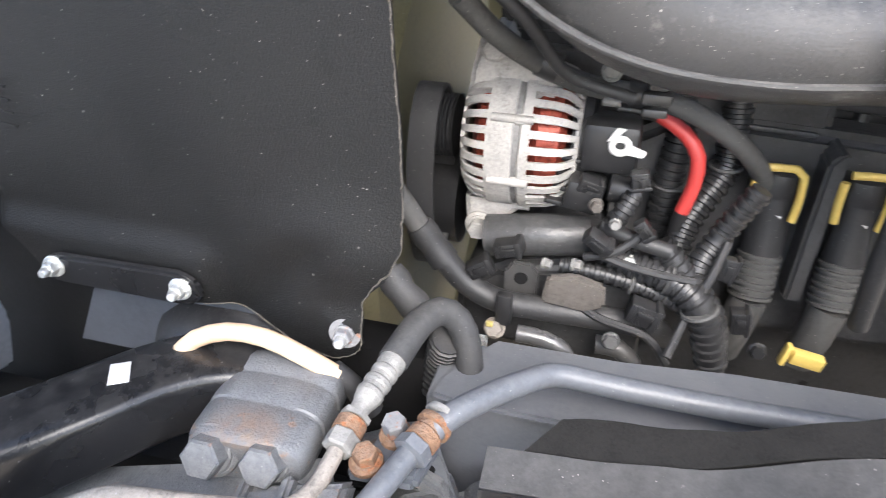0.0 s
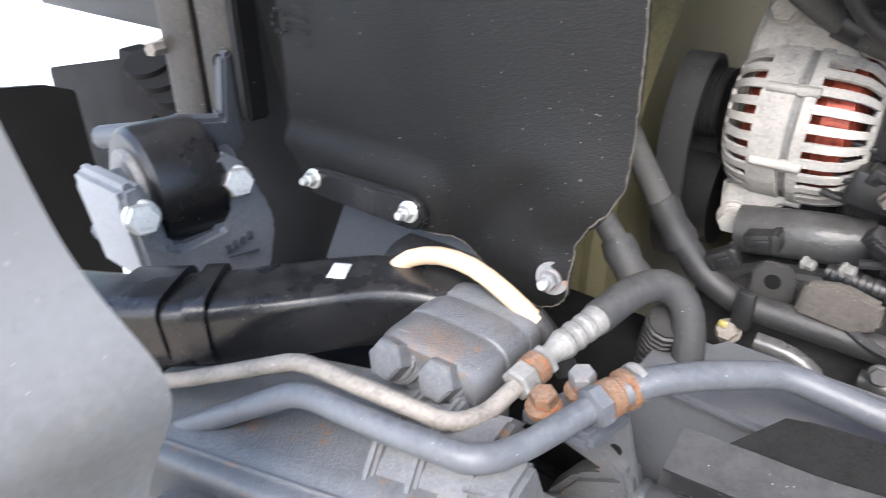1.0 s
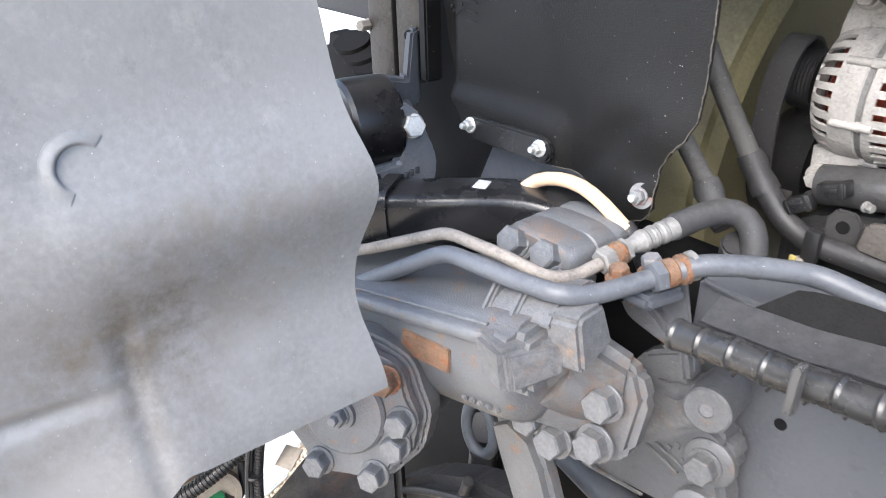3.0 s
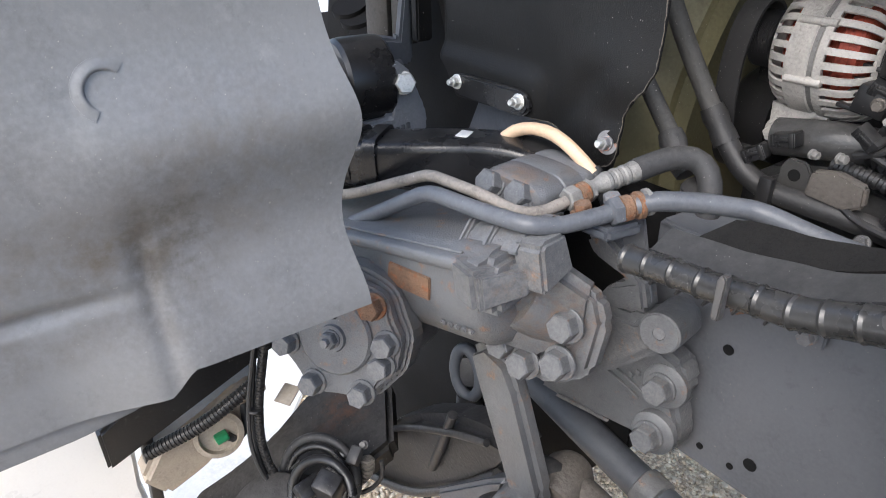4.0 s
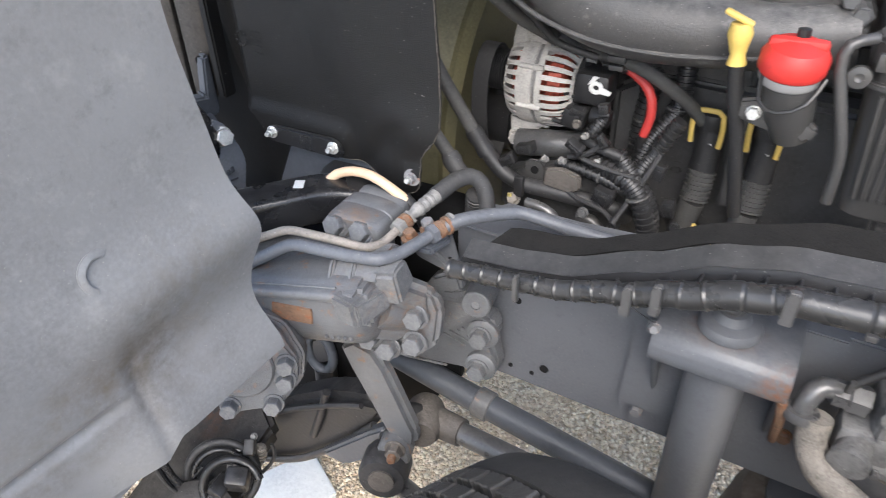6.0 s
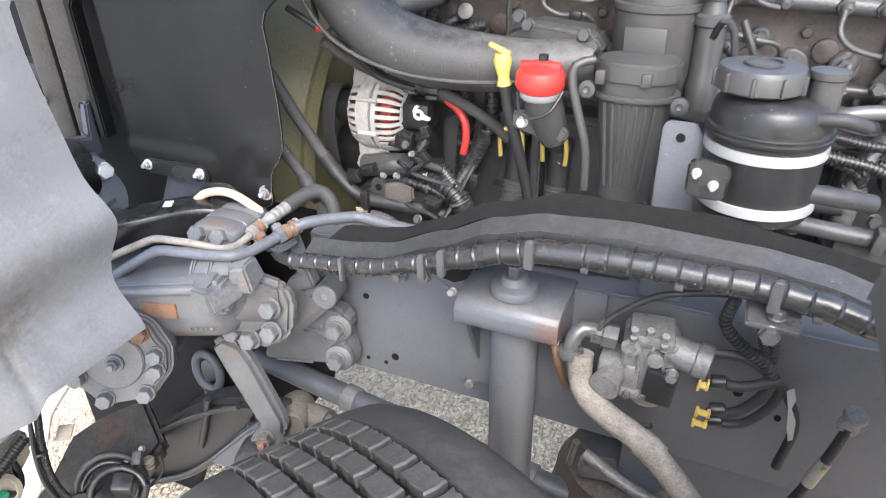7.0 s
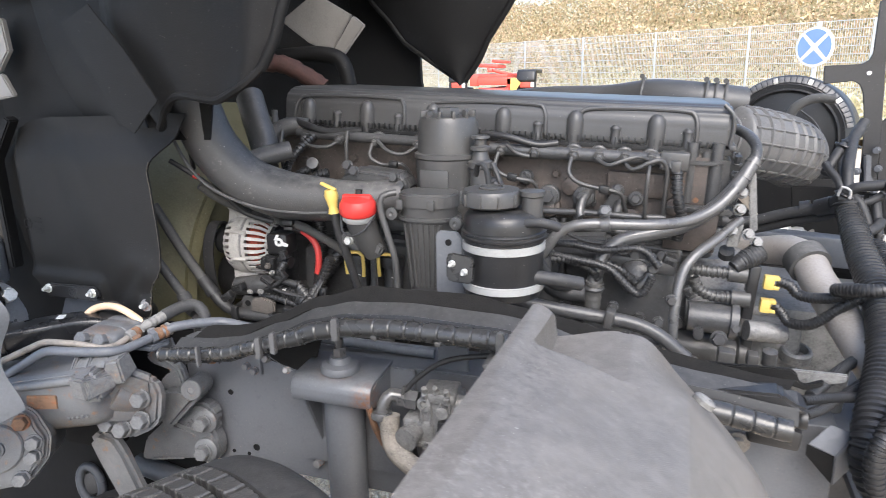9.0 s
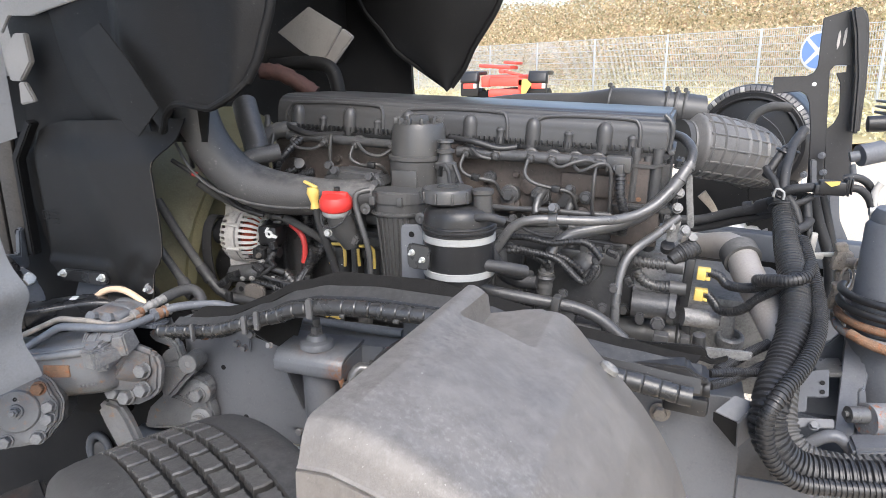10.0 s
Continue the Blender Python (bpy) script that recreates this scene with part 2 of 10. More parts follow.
# Dark streak on the vertical crease: smears, with the fold's shade painted in.
tint_patch(M_PANEL, (-0.01, -0.045, 1.14), (0.3, 0.020, 0.075), (0.075, 0.068, 0.06), 0.8, 45, 0.42)
tint_patch(M_PANEL, (-0.01, 0.04, 1.175), (0.3, 0.09, 0.05), (0.34, 0.33, 0.31), 0.8, 60, 0.58)
tint_patch(M_PANEL, (-0.01, -0.15, 1.30), (0.3, 0.40, 0.30), (0.42, 0.42, 0.41), 0.7, 130, 0.66)
tint_patch(M_PANEL, (-0.01, -0.02, 1.16), (0.3, 0.05, 0.09), (0.095, 0.085, 0.07), 0.75, 75, 0.45)
M_HOOD = mat("tower_grey_paint", (0.112, 0.118, 0.13), 0.42, var=0.16, scale=9, bump=0.1, dust=0.2)
tint_patch(M_HOOD, (0.545, 0.35, 1.028), (0.040, 0.05, 0.045), (0.17, 0.075, 0.035), 1.0, 120, 0.40)
tint_patch(M_HOOD, (0.47, 0.39, 1.066), (0.06, 0.05, 0.02), (0.18, 0.12, 0.08), 0.7, 70, 0.45)
tint_patch(M_FENDER, (0.95, -0.20, 1.2), (0.5, 0.09, 0.3), (0.36, 0.345, 0.32), 0.55, 130, 0.50)
tint_patch(M_FENDER, (0.90, 0.02, 1.28), (0.05, 0.34, 0.1), (0.050, 0.047, 0.045), 0.6, 90, 0.48)
tint_patch(M_FENDER, (0.91, -0.02, 1.28), (0.08, 0.36, 0.1), (0.42, 0.40, 0.37), 0.8, 210, 0.60)
tint_patch(M_FENDER, (1.13, 0.12, 1.10), (0.13, 0.20, 0.25), (0.50, 0.49, 0.48), 0.6, 230, 0.64)
tint_patch(M_FENDER, (1.0, 0.05, 1.15), (0.6, 0.4, 0.4), (0.30, 0.29, 0.28), 0.55, 330, 0.62)
tint_patch(M_FENDER, (1.0, 0.05, 1.15), (0.6, 0.4, 0.4), (0.090, 0.087, 0.085), 0.3, 26, 0.5)

# ---- mesh helpers ----
I4 = Matrix.Identity(4)


def part(name, bm, material, parent=None, label="", sharp=38.0):
    bmesh.ops.recalc_face_normals(bm, faces=bm.faces)
    me = bpy.data.meshes.new(name)
    bm.to_mesh(me)
    bm.free()
    me.materials.append(material)
    me.shade_smooth()
    me.set_sharp_from_angle(angle=radians(sharp))
    ob = new(name, me)
    if parent is not None:
        ob.parent = parent
        ob.matrix_parent_inverse = parent.matrix_basis.inverted() if parent.type == "EMPTY" else I4
    return tagged(ob, label)


def thing(name, base, label, category, group="", kind=""):
    e = new(name)
    e.matrix_basis = Matrix.Translation(base)
    e.empty_display_size = 0.05
    return tagged(e, label, category, group, kind)


def single(name, bm, material, label, category, group="", kind="", sharp=38.0):
    return tagged(part(name, bm, material, None, "", sharp), label, category, group, kind)


def joined(*bms):
    out = bms[0]
    for b in bms[1:]:
        me = bpy.data.meshes.new("tmp")
        b.to_mesh(me)
        b.free()
        out.from_mesh(me)
        bpy.data.meshes.remove(me)
    return out


def box(c, s, rot=(0, 0, 0), bev=0.004, seg=2):
    bm = bmesh.new()
    bmesh.ops.create_cube(bm, size=1)
    bmesh.ops.scale(bm, vec=s, verts=bm.verts)
    if bev:
        bmesh.ops.bevel(bm, geom=bm.edges[:], offset=min(bev, 0.45 * min(s)), segments=seg, affect="EDGES", profile=0.5)
    bmesh.ops.transform(bm, matrix=pose(*c, *rot), verts=bm.verts)
    return bm


def prism(poly, axis, lo, hi, bev=0.003, seg=2):
    """A polygon in the plane across an axis, drawn out along it from lo to hi."""
    def place(p, h):
        return {"x": (h, p[0], p[1]), "y": (p[0], h, p[1]), "z": (p[0], p[1], h)}[axis]
    bm = bmesh.new()
    a = [bm.verts.new(place(p, lo)) for p in poly]
    b = [bm.verts.new(place(p, hi)) for p in poly]
    n = len(poly)
    bm.faces.new(a)
    bm.faces.new(b)
    for i in range(n):
        bm.faces.new((a[i], a[(i + 1) % n], b[(i + 1) % n], b[i]))
    bmesh.ops.recalc_face_normals(bm, faces=bm.faces)
    if bev:
        bmesh.ops.bevel(bm, geom=bm.edges[:], offset=bev, segments=seg, affect="EDGES", clamp_overlap=True)
    return bm


def spline(pts, step=0.012):
    """A smooth run through control points."""
    p = [Vector(q) for q in pts]
    if len(p) == 2:
        n = max(2, int((p[1] - p[0]).length / step))
        return [p[0].lerp(p[1], i / n) for i in range(n + 1)]
    p = [2 * p[0] - p[1], *p, 2 * p[-1] - p[-2]]
    out = []
    for i in range(1, len(p) - 2):
        a, b, c, d = p[i - 1:i + 3]
        n = max(2, int((c - b).length / step))
        for k in range(n):
            t = k / n
            out.append(0.5 * (2 * b + (c - a) * t + (2 * a - 5 * b + 4 * c - d) * t * t + (3 * b - a - 3 * c + d) * t ** 3))
    return out + [p[-2]]


def rounded(pts, r=0.03, n=5):
    """A run of straight lengths with rounded bends."""
    p = [Vector(q) for q in pts]
    out = [p[0]]
    for a, b, c in zip(p, p[1:], p[2:]):
        k = min(r, 0.45 * (a - b).length, 0.45 * (c - b).length)
        s, e = b + (a - b).normalized() * k, b + (c - b).normalized() * k
        for i in range(n + 1):
            t = i / n
            out.append(s.lerp(b, t).lerp(b.lerp(e, t), t))
    return out + [p[-1]]


def sweep(run, r, seg=12, squash=1.0):
    """A round bar along a run; r is a number, or a function of the metres along it."""
    bm = bmesh.new()
    run = [Vector(v) for v in run]
    run = [v for i, v in enumerate(run) if i == 0 or (v - run[i - 1]).length > 1e-5]
    tang = [(run[min(i + 1, len(run) - 1)] - run[max(i - 1, 0)]).normalized() for i in range(len(run))]
    u = tang[0].orthogonal().normalized()
    rings, s = [], 0.0
    for i, (p, t) in enumerate(zip(run, tang)):
        s += (p - run[i - 1]).length if i else 0
        u = (u - t * u.dot(t)).normalized()
        w = t.cross(u)
        k = r(s) if callable(r) else r
        rings.append([bm.verts.new(p + k * (math.cos(a) * u + squash * math.sin(a) * w)) for a in (2 * math.pi * j / seg for j in range(seg))])
    for a, b in zip(rings, rings[1:]):
        for j in range(seg):
            bm.faces.new((a[j], a[(j + 1) % seg], b[(j + 1) % seg], b[j]))
    bm.faces.new(rings[0])
    bm.faces.new(rings[-1])
    return bm


def tube(pts, r, seg=12, step=0.012):
    return sweep(spline(pts, step), r, seg)


def pipe(pts, r, bend=0.03, seg=12):
    return sweep(rounded(pts, bend), r, seg)


def loom(pts, r, pitch=0.0065, depth=0.12, seg=12):
    """A corrugated conduit: square ribs along a smooth run."""
    base = spline(pts, 0.004)
    along = [0.0]
    for p, q in zip(base, base[1:]):
        along.append(along[-1] + (q - p).length)
    bm = bmesh.new()
    rings, u, i = [], None, 0
    for k in range(int(along[-1] / pitch)):
        for f, low in ((0.02, 1), (0.40, 1), (0.50, 0), (0.92, 0)):
            s = (k + f) * pitch
            while i < len(along) - 2 and along[i + 1] < s:
                i += 1
            t = (base[i + 1] - base[i]).normalized()
            p = base[i].lerp(base[i + 1], (s - along[i]) / max(1e-9, along[i + 1] - along[i]))
            u = t.orthogonal().normalized() if u is None else (u - t * u.dot(t)).normalized()
            w = t.cross(u)
            q = r * (1 - depth * low)
            rings.append([bm.verts.new(p + q * (math.cos(a) * u + math.sin(a) * w)) for a in (2 * math.pi * j / seg for j in range(seg))])
    for a, b in zip(rings, rings[1:]):
        for j in range(seg):
            bm.faces.new((a[j], a[(j + 1) % seg], b[(j + 1) % seg], b[j]))
    bm.faces.new(rings[0])
    bm.faces.new(rings[-1])
    return bm


def lathe(profile, at, axis=(0, 0, 1), seg=36):
    """A turned form: (radius, height) pairs round an axis through a place."""
    q = Vector((0, 0, 1)).rotation_difference(Vector(axis).normalized()).to_matrix()
    bm = bmesh.new()
    rings = []
    for r, h in profile:
        if r < 1e-5:
            rings.append([bm.verts.new(Vector(at) + q @ Vector((0, 0, h)))])
        else:
            rings.append([bm.verts.new(Vector(at) + q @ Vector((r * math.cos(a), r * math.sin(a), h))) for a in (2 * math.pi * j / seg for j in range(seg))])
    for a, b in zip(rings, rings[1:]):
        for j in range(seg):
            k = (j + 1) % seg
            if len(a) == 1 and len(b) == 1:
                continue
            if len(a) == 1:
                bm.faces.new((a[0], b[k], b[j]))
            elif len(b) == 1:
                bm.faces.new((a[j], a[k], b[0]))
            else:
                bm.faces.new((a[j], a[k], b[k], b[j]))
    if len(rings[0]) > 1:
        bm.faces.new(rings[0])
    if len(rings[-1]) > 1:
        bm.faces.new(rings[-1])
    return bm


def sheet(fn, nu, nv, thick):
    """A curved sheet: fn(u, v) for u and v from 0 to 1, given a thickness behind it."""
    g = [[Vector(fn(i / nu, j / nv)) for j in range(nv + 1)] for i in range(nu + 1)]
    bm = bmesh.new()
    front = [[bm.verts.new(p) for p in row] for row in g]
    back = []
    for i in range(nu + 1):
        row = []
        for j in range(nv + 1):
            du = g[min(i + 1, nu)][j] - g[max(i - 1, 0)][j]
            dv = g[i][min(j + 1, nv)] - g[i][max(j - 1, 0)]
            row.append(bm.verts.new(g[i][j] - thick * du.cross(dv).normalized()))
        back.append(row)
    for i in range(nu):
        for j in range(nv):
            bm.faces.new((front[i][j], front[i + 1][j], front[i + 1][j + 1], front[i][j + 1]))
            bm.faces.new((back[i][j], back[i][j + 1], back[i + 1][j + 1], back[i + 1][j]))
    for i in range(nu):
        bm.faces.new((front[i][0], back[i][0], back[i + 1][0], front[i + 1][0]))
        bm.faces.new((front[i][nv], front[i + 1][nv], back[i + 1][nv], back[i][nv]))
    for j in range(nv):
        bm.faces.new((front[0][j], front[0][j + 1], back[0][j + 1], back[0][j]))
        bm.faces.new((front[nu][j], back[nu][j], back[nu][j + 1], front[nu][j + 1]))
    return bm


def slab_of(outline, n, lo, hi, bev):
    bm = bmesh.new()
    a = [bm.verts.new(Vector(p) + n * lo) for p in outline]
    b = [bm.verts.new(Vector(p) + n * hi) for p in outline]
    bm.faces.new(a)
    bm.faces.new(b)
    for i in range(len(a)):
        bm.faces.new((a[i], a[(i + 1) % len(a)], b[(i + 1) % len(a)], b[i]))
    bmesh.ops.recalc_face_normals(bm, faces=bm.faces)
    bmesh.ops.bevel(bm, geom=bm.edges[:], offset=bev, segments=2, affect="EDGES", clamp_overlap=True)
    return bm


def curve1(*kn):
    """A smooth function through (t, value) knots."""
    ts, vs = [k[0] for k in kn], [k[1] for k in kn]

    def f(t):
        if t <= ts[0]:
            return vs[0]
        for i in range(len(ts) - 1):
            if t <= ts[i + 1]:
                x = (t - ts[i]) / (ts[i + 1] - ts[i])
                x = x * x * (3 - 2 * x) * 0.5 + x * 0.5
                return vs[i] + (vs[i + 1] - vs[i]) * x
        return vs[-1]
    return f


def step01(a, b, x):
    t = min(1, max(0, (x - a) / (b - a)))
    return t * t * (3 - 2 * t)


BOLT_MESH = {}


def bolt(parent, at, normal, af=0.018, height=0.009, washer=1.35, material=None, name="bolt", spin=0.0):
    """A hexagon head on its washer; alike heads share a mesh."""
    material = material or M_ZINC
    key = (round(af, 4), round(height, 4), washer, material.name)
    if key not in BOLT_MESH:
        bm = bmesh.new()
        r = af / math.sqrt(3)
        rings = []
        if washer:
            for rr, h in ((washer * af / 2, 0.0), (washer * af / 2, 0.0022), (washer * af / 2 - 0.001, 0.003)):
                rings.append([bm.verts.new((rr * math.cos(2 * math.pi * j / 18), rr * math.sin(2 * math.pi * j / 18), h)) for j in range(18)])
            for a, b in zip(rings, rings[1:]):
                for j in range(18):
                    bm.faces.new((a[j], a[(j + 1) % 18], b[(j + 1) % 18], b[j]))
            bm.faces.new(rings[-1])
        z0 = 0.002 if washer else 0.0
        hexes = [[bm.verts.new((k * r * math.cos(math.pi * j / 3), k * r * math.sin(math.pi * j / 3), h)) for j in range(6)]
                 for k, h in ((1, z0), (1, z0 + 0.86 * height), (0.9, z0 + height))]
        for a, b in zip(hexes, hexes[1:]):
            for j in range(6):
                bm.faces.new((a[j], a[(j + 1) % 6], b[(j + 1) % 6], b[j]))
        bm.faces.new(hexes[-1])
        bmesh.ops.recalc_face_normals(bm, faces=bm.faces)
        me = bpy.data.meshes.new(name)
        bm.to_mesh(me)
        bm.free()
        me.materials.append(material)
        BOLT_MESH[key] = me
    ob = new(name, BOLT_MESH[key])
    n = Vector(normal).normalized()
    m = Matrix.Translation(at) @ n.to_track_quat("Z", "Y").to_matrix().to_4x4() @ Matrix.Rotation(radians(spin), 4, "Z")
    ob.parent = parent
    ob.matrix_parent_inverse = parent.matrix_basis.inverted() if parent.type == "EMPTY" else I4
    ob.matrix_basis = m
    return ob

# ---- ground ----
def gravel_material():
    m = mat("buff_gravel", (0.42, 0.36, 0.28), 0.9, var=0.25, scale=5, bump=0.0)
    nt = m.node_tree
    b = nt.nodes["Principled BSDF"]
    tc = nt.nodes.new("ShaderNodeTexCoord")
    vo = nt.nodes.new("ShaderNodeTexVoronoi")
    vo.inputs["Scale"].default_value = 110.0
    nt.links.new(tc.outputs["Object"], vo.inputs["Vector"])
    cr = nt.nodes.new("ShaderNodeValToRGB")
    cr.color_ramp.elements[0].color, cr.color_ramp.elements[1].color = (0.58, 0.45, 0.32, 1), (0.97, 0.84, 0.65, 1)
    nt.links.new(vo.outputs["Color"], cr.inputs["Fac"])
    nt.links.new(cr.outputs["Color"], b.inputs["Base Color"])
    bp = nt.nodes.new("ShaderNodeBump")
    bp.inputs["Strength"].default_value, bp.inputs["Distance"].default_value, bp.invert = 1.0, 0.008, True
    nt.links.new(vo.outputs["Distance"], bp.inputs["Height"])
    nt.links.new(bp.outputs["Normal"], b.inputs["Normal"])
    return m


def pebble_material():
    m = mat("buff_pebbles", (0.4, 0.35, 0.27), 0.85, var=0.2, bump=0.1)
    nt = m.node_tree
    ge = nt.nodes.new("ShaderNodeNewGeometry")
    cr = nt.nodes.new("ShaderNodeValToRGB")
    for k, (p, c) in enumerate(((0.0, (0.52, 0.40, 0.28, 1)), (1.0, (0.97, 0.86, 0.68, 1)))):
        cr.color_ramp.elements[k].position, cr.color_ramp.elements[k].color = p, c
    e = cr.color_ramp.elements.new(0.5)
    e.color = (0.86, 0.70, 0.51, 1)
    nt.links.new(ge.outputs["Random Per Island"], cr.inputs["Fac"])
    nt.links.new(cr.outputs["Color"], nt.nodes["Principled BSDF"].inputs["Base Color"])
    return m


M_GRAVEL, M_PEBBLE = gravel_material(), pebble_material()
gb = bmesh.new()
bmesh.ops.create_grid(gb, x_segments=2, y_segments=2, size=400)
ground = single("ground", gb, M_GRAVEL, "buff gravel yard ground", "ground", kind="structure")


def pebbles(x0, x1, y0, y1, n, seed):
    rnd = random.Random(seed)
    verts, faces = [], []
    for _ in range(n):
        c = Vector((rnd.uniform(x0, x1), rnd.uniform(y0, y1), 0.003))
        s = rnd.uniform(0.0032, 0.0075)
        q = Euler((rnd.uniform(-0.5, 0.5), rnd.uniform(-0.5, 0.5), rnd.uniform(0, 6.3))).to_matrix()
        k = len(verts)
        for d in ((1.3, 0, 0), (0.35, 0.95, 0), (-1.1, 0.6, 0), (-0.9, -0.7, 0), (0.5, -0.9, 0), (0.15, 0.1, 0.75), (0, 0, -0.5)):
            verts.append(c + q @ (Vector(d) * s * rnd.uniform(0.8, 1.2)))
        for i in range(5):
            faces.append((k + i, k + (i + 1) % 5, k + 5))
            faces.append((k + (i + 1) % 5, k + i, k + 6))
    me = bpy.data.meshes.new("pebbles")
    me.from_pydata(verts, [], faces)
    me.materials.append(M_PEBBLE)
    me.shade_smooth()
    tagged(new("pebbles", me), "loose buff gravel pebbles on the yard", "gravel", kind="stuff")


pebbles(-1.2, 0.72, 0.0, 2.0, 56000, 3)
# This slab draws the patch of sun on the gravel as pale ground.
single("sunlit_slab", prism([(-0.62, 0.37), (-0.50, 0.58), (-0.35, 0.50), (-0.37, 0.41), (-0.54, 0.27)], "z", 0.0, 0.02, 0.004), M_SLAB,
       "pale paving slab in the gravel, whitened to stand for sunlight", "paving slab")
single("sunlit_apron", prism([(-40, -30), (-0.98, -30), (-0.80, -0.1), (-0.98, 0.35), (-1.25, 0.6), (-1.8, 1.6), (-2.4, 12), (-40, 12)], "z", 0.0, 0.015, 0.004), M_SLAB,
       "pale concrete apron beside the gravel, whitened to stand for sunlight", "pavement", kind="structure")

# ---- chassis rails ----
RAIL_Y, RAIL_LO, RAIL_HI = 0.455, 0.775, 1.055


def chassis_rail(y, sgn, label):
    t = thing("chassis_rail", (0.8, y, RAIL_LO), label, "chassis rail")
    k = 0.008
    c = [(y, RAIL_LO), (y + sgn * 0.08, RAIL_LO), (y + sgn * 0.08, RAIL_LO + k), (y + sgn * k, RAIL_LO + k),
         (y + sgn * k, RAIL_HI - k), (y + sgn * 0.08, RAIL_HI - k), (y + sgn * 0.08, RAIL_HI), (y, RAIL_HI)]
    part("rail_web", prism(c, "x", 0.066 if sgn > 0 else -0.21, 1.30 if sgn > 0 else 3.2, 0.002, 1), M_CHASSIS, t)
    if sgn > 0:
        part("rail_web", prism([(p_[0], min(p_[1], 0.90)) for p_ in ((y, RAIL_LO), (y + 0.008, RAIL_LO), (y + 0.008, 0.90), (y, 0.90))], "x", 1.302, 3.2, 0.002, 1), M_CHASSIS, t)
    return t


rail = chassis_rail(RAIL_Y, 1, "dark grey painted steel chassis rail with drilled holes")
chassis_rail(1.30, -1, "dark grey painted steel chassis rail beyond the engine")
for at, r in (((0.173, 0.945), 0.006), ((0.225, 0.822), 0.0075), ((0.2046, 0.803), 0.004), ((0.166, 0.803), 0.004),
              ((0.801, 0.934), 0.007), ((0.86, 0.905), 0.005), ((1.18, 0.88), 0.006), ((1.2, 0.862), 0.006)):
    part("rail_hole", lathe([(r, 0), (r, 0.0015), (0, 0.0015)], (at[0], RAIL_Y, at[1]), (0, -1, 0), 20), M_DARKVOID, rail)
part("top_gusset", prism([(0.070, 0.452), (0.072, 0.470), (0.084, 0.497), (0.113, 0.540), (0.23, 0.541), (0.33, 0.552), (0.47, 0.556), (0.75, 0.560), (0.75, 0.45), (0.10, 0.447)], "z", RAIL_HI - 0.002, RAIL_HI + 0.006, 0.003), M_CHASSIS, rail)
bolt(rail, (0.380, RAIL_Y, 0.82), (0, -1, 0), 0.016, 0.016, 1.3, M_RUSTYPAINT)
bolt(rail, (0.41, RAIL_Y, 0.86), (0, -1, 0), 0.014, 0.01, 1.3, M_CHASSIS)
bolt(rail, (1.16, 0.452, 1.007), (0, -1, 0), 0.022, 0.012, 1.7, M_PIPEDIRT)

# ---- wheel arch panel ahead of the camera ----
ARCH_X = -0.02
arch = thing("wheel_arch_panel", (ARCH_X, -0.1, 1.04), "smooth grey moulded plastic wheel arch panel with dusty lower edge", "wheel arch panel")


def edge_y(z):
    """Where the panel's free edge runs, by height."""
    return (0.114 + 0.017 * math.exp(-((z - 1.215) / 0.045) ** 2) + 0.010 * step01(1.13, 1.05, z) - 0.022 * step01(1.26, 1.47, z)
            + 0.085 * step01(1.494, 1.508, z) - 0.006 * step01(1.7, 2.0, z))


def arch_x(z):
    """How far the panel swells out of its plane, by height."""
    return -0.012 + 0.019 * math.exp(-((z - 1.222) / 0.045) ** 2) + 0.024 * step01(1.145, 1.045, z)


def panel_x(y, z):
    """The panel's face, from its flap at the free edge to the flatter part ahead."""
    flap = step01(-0.13, -0.015, y)
    x = arch_x(z)
    left = -0.012 + 0.008 * math.exp(-((z - 1.23) / 0.07) ** 2) - 0.007 * math.exp(-((z - 1.120 + 0.03 * (y + 0.1)) / 0.0065) ** 2)
    x = x * flap + left * (1 - flap)
    x -= 0.0028 * math.exp(-((y + 0.047) / 0.006) ** 2) * step01(1.19, 1.12, z)
    x -= 0.05 * max(0, -y - 0.12) ** 1.5
    return x


def arch_fn(u, v):
    y0 = -0.62 + 0.74 * (1 - (1 - u) ** 1.3)
    low = 1.050 - 0.022 * step01(-0.034, -0.056, y0)
    z = low + (2.0 - low) * (0.40 * v + 0.60 * v * v)
    y = -0.62 + (edge_y(z) + 0.62) * (1 - (1 - u) ** 1.3)
    x = panel_x(y, z)
    return (x, y, z)


part("panel", sheet(arch_fn, 130, 170, 0.003), M_PANEL, arch, sharp=60)


def dimple_fn(u, v):
    """A moulded half moon: a sunk round whose wall is steep at the top left and dies out opposite."""
    a = radians(48 + 190 * u)
    r = 0.0128 + 0.0075 * v
    k = max(0.0, math.sin(math.pi * u)) ** 0.8
    h = 0.0016 * k * step01(0.0, 0.14, v) * (1 - step01(0.14, 1.0, v))
    y, z = -0.043 + r * math.cos(a), 1.266 + r * math.sin(a)
    return (panel_x(y, z) - 0.0003 + 0.0005 * k + h, y, z)


part("moulded_crescent", sheet(dimple_fn, 48, 16, 0.001), M_PANEL, arch, sharp=60)
lip = [(-0.050, 1.031), (-0.050, 1.020), (-0.075, 1.012), (-0.12, 1.006), (-0.62, 0.998), (-0.62, 1.031)]
part("lower_lip", prism(lip, "x", ARCH_X - 0.07, ARCH_X + 0.004, 0.004, 3), M_PANEL, arch)

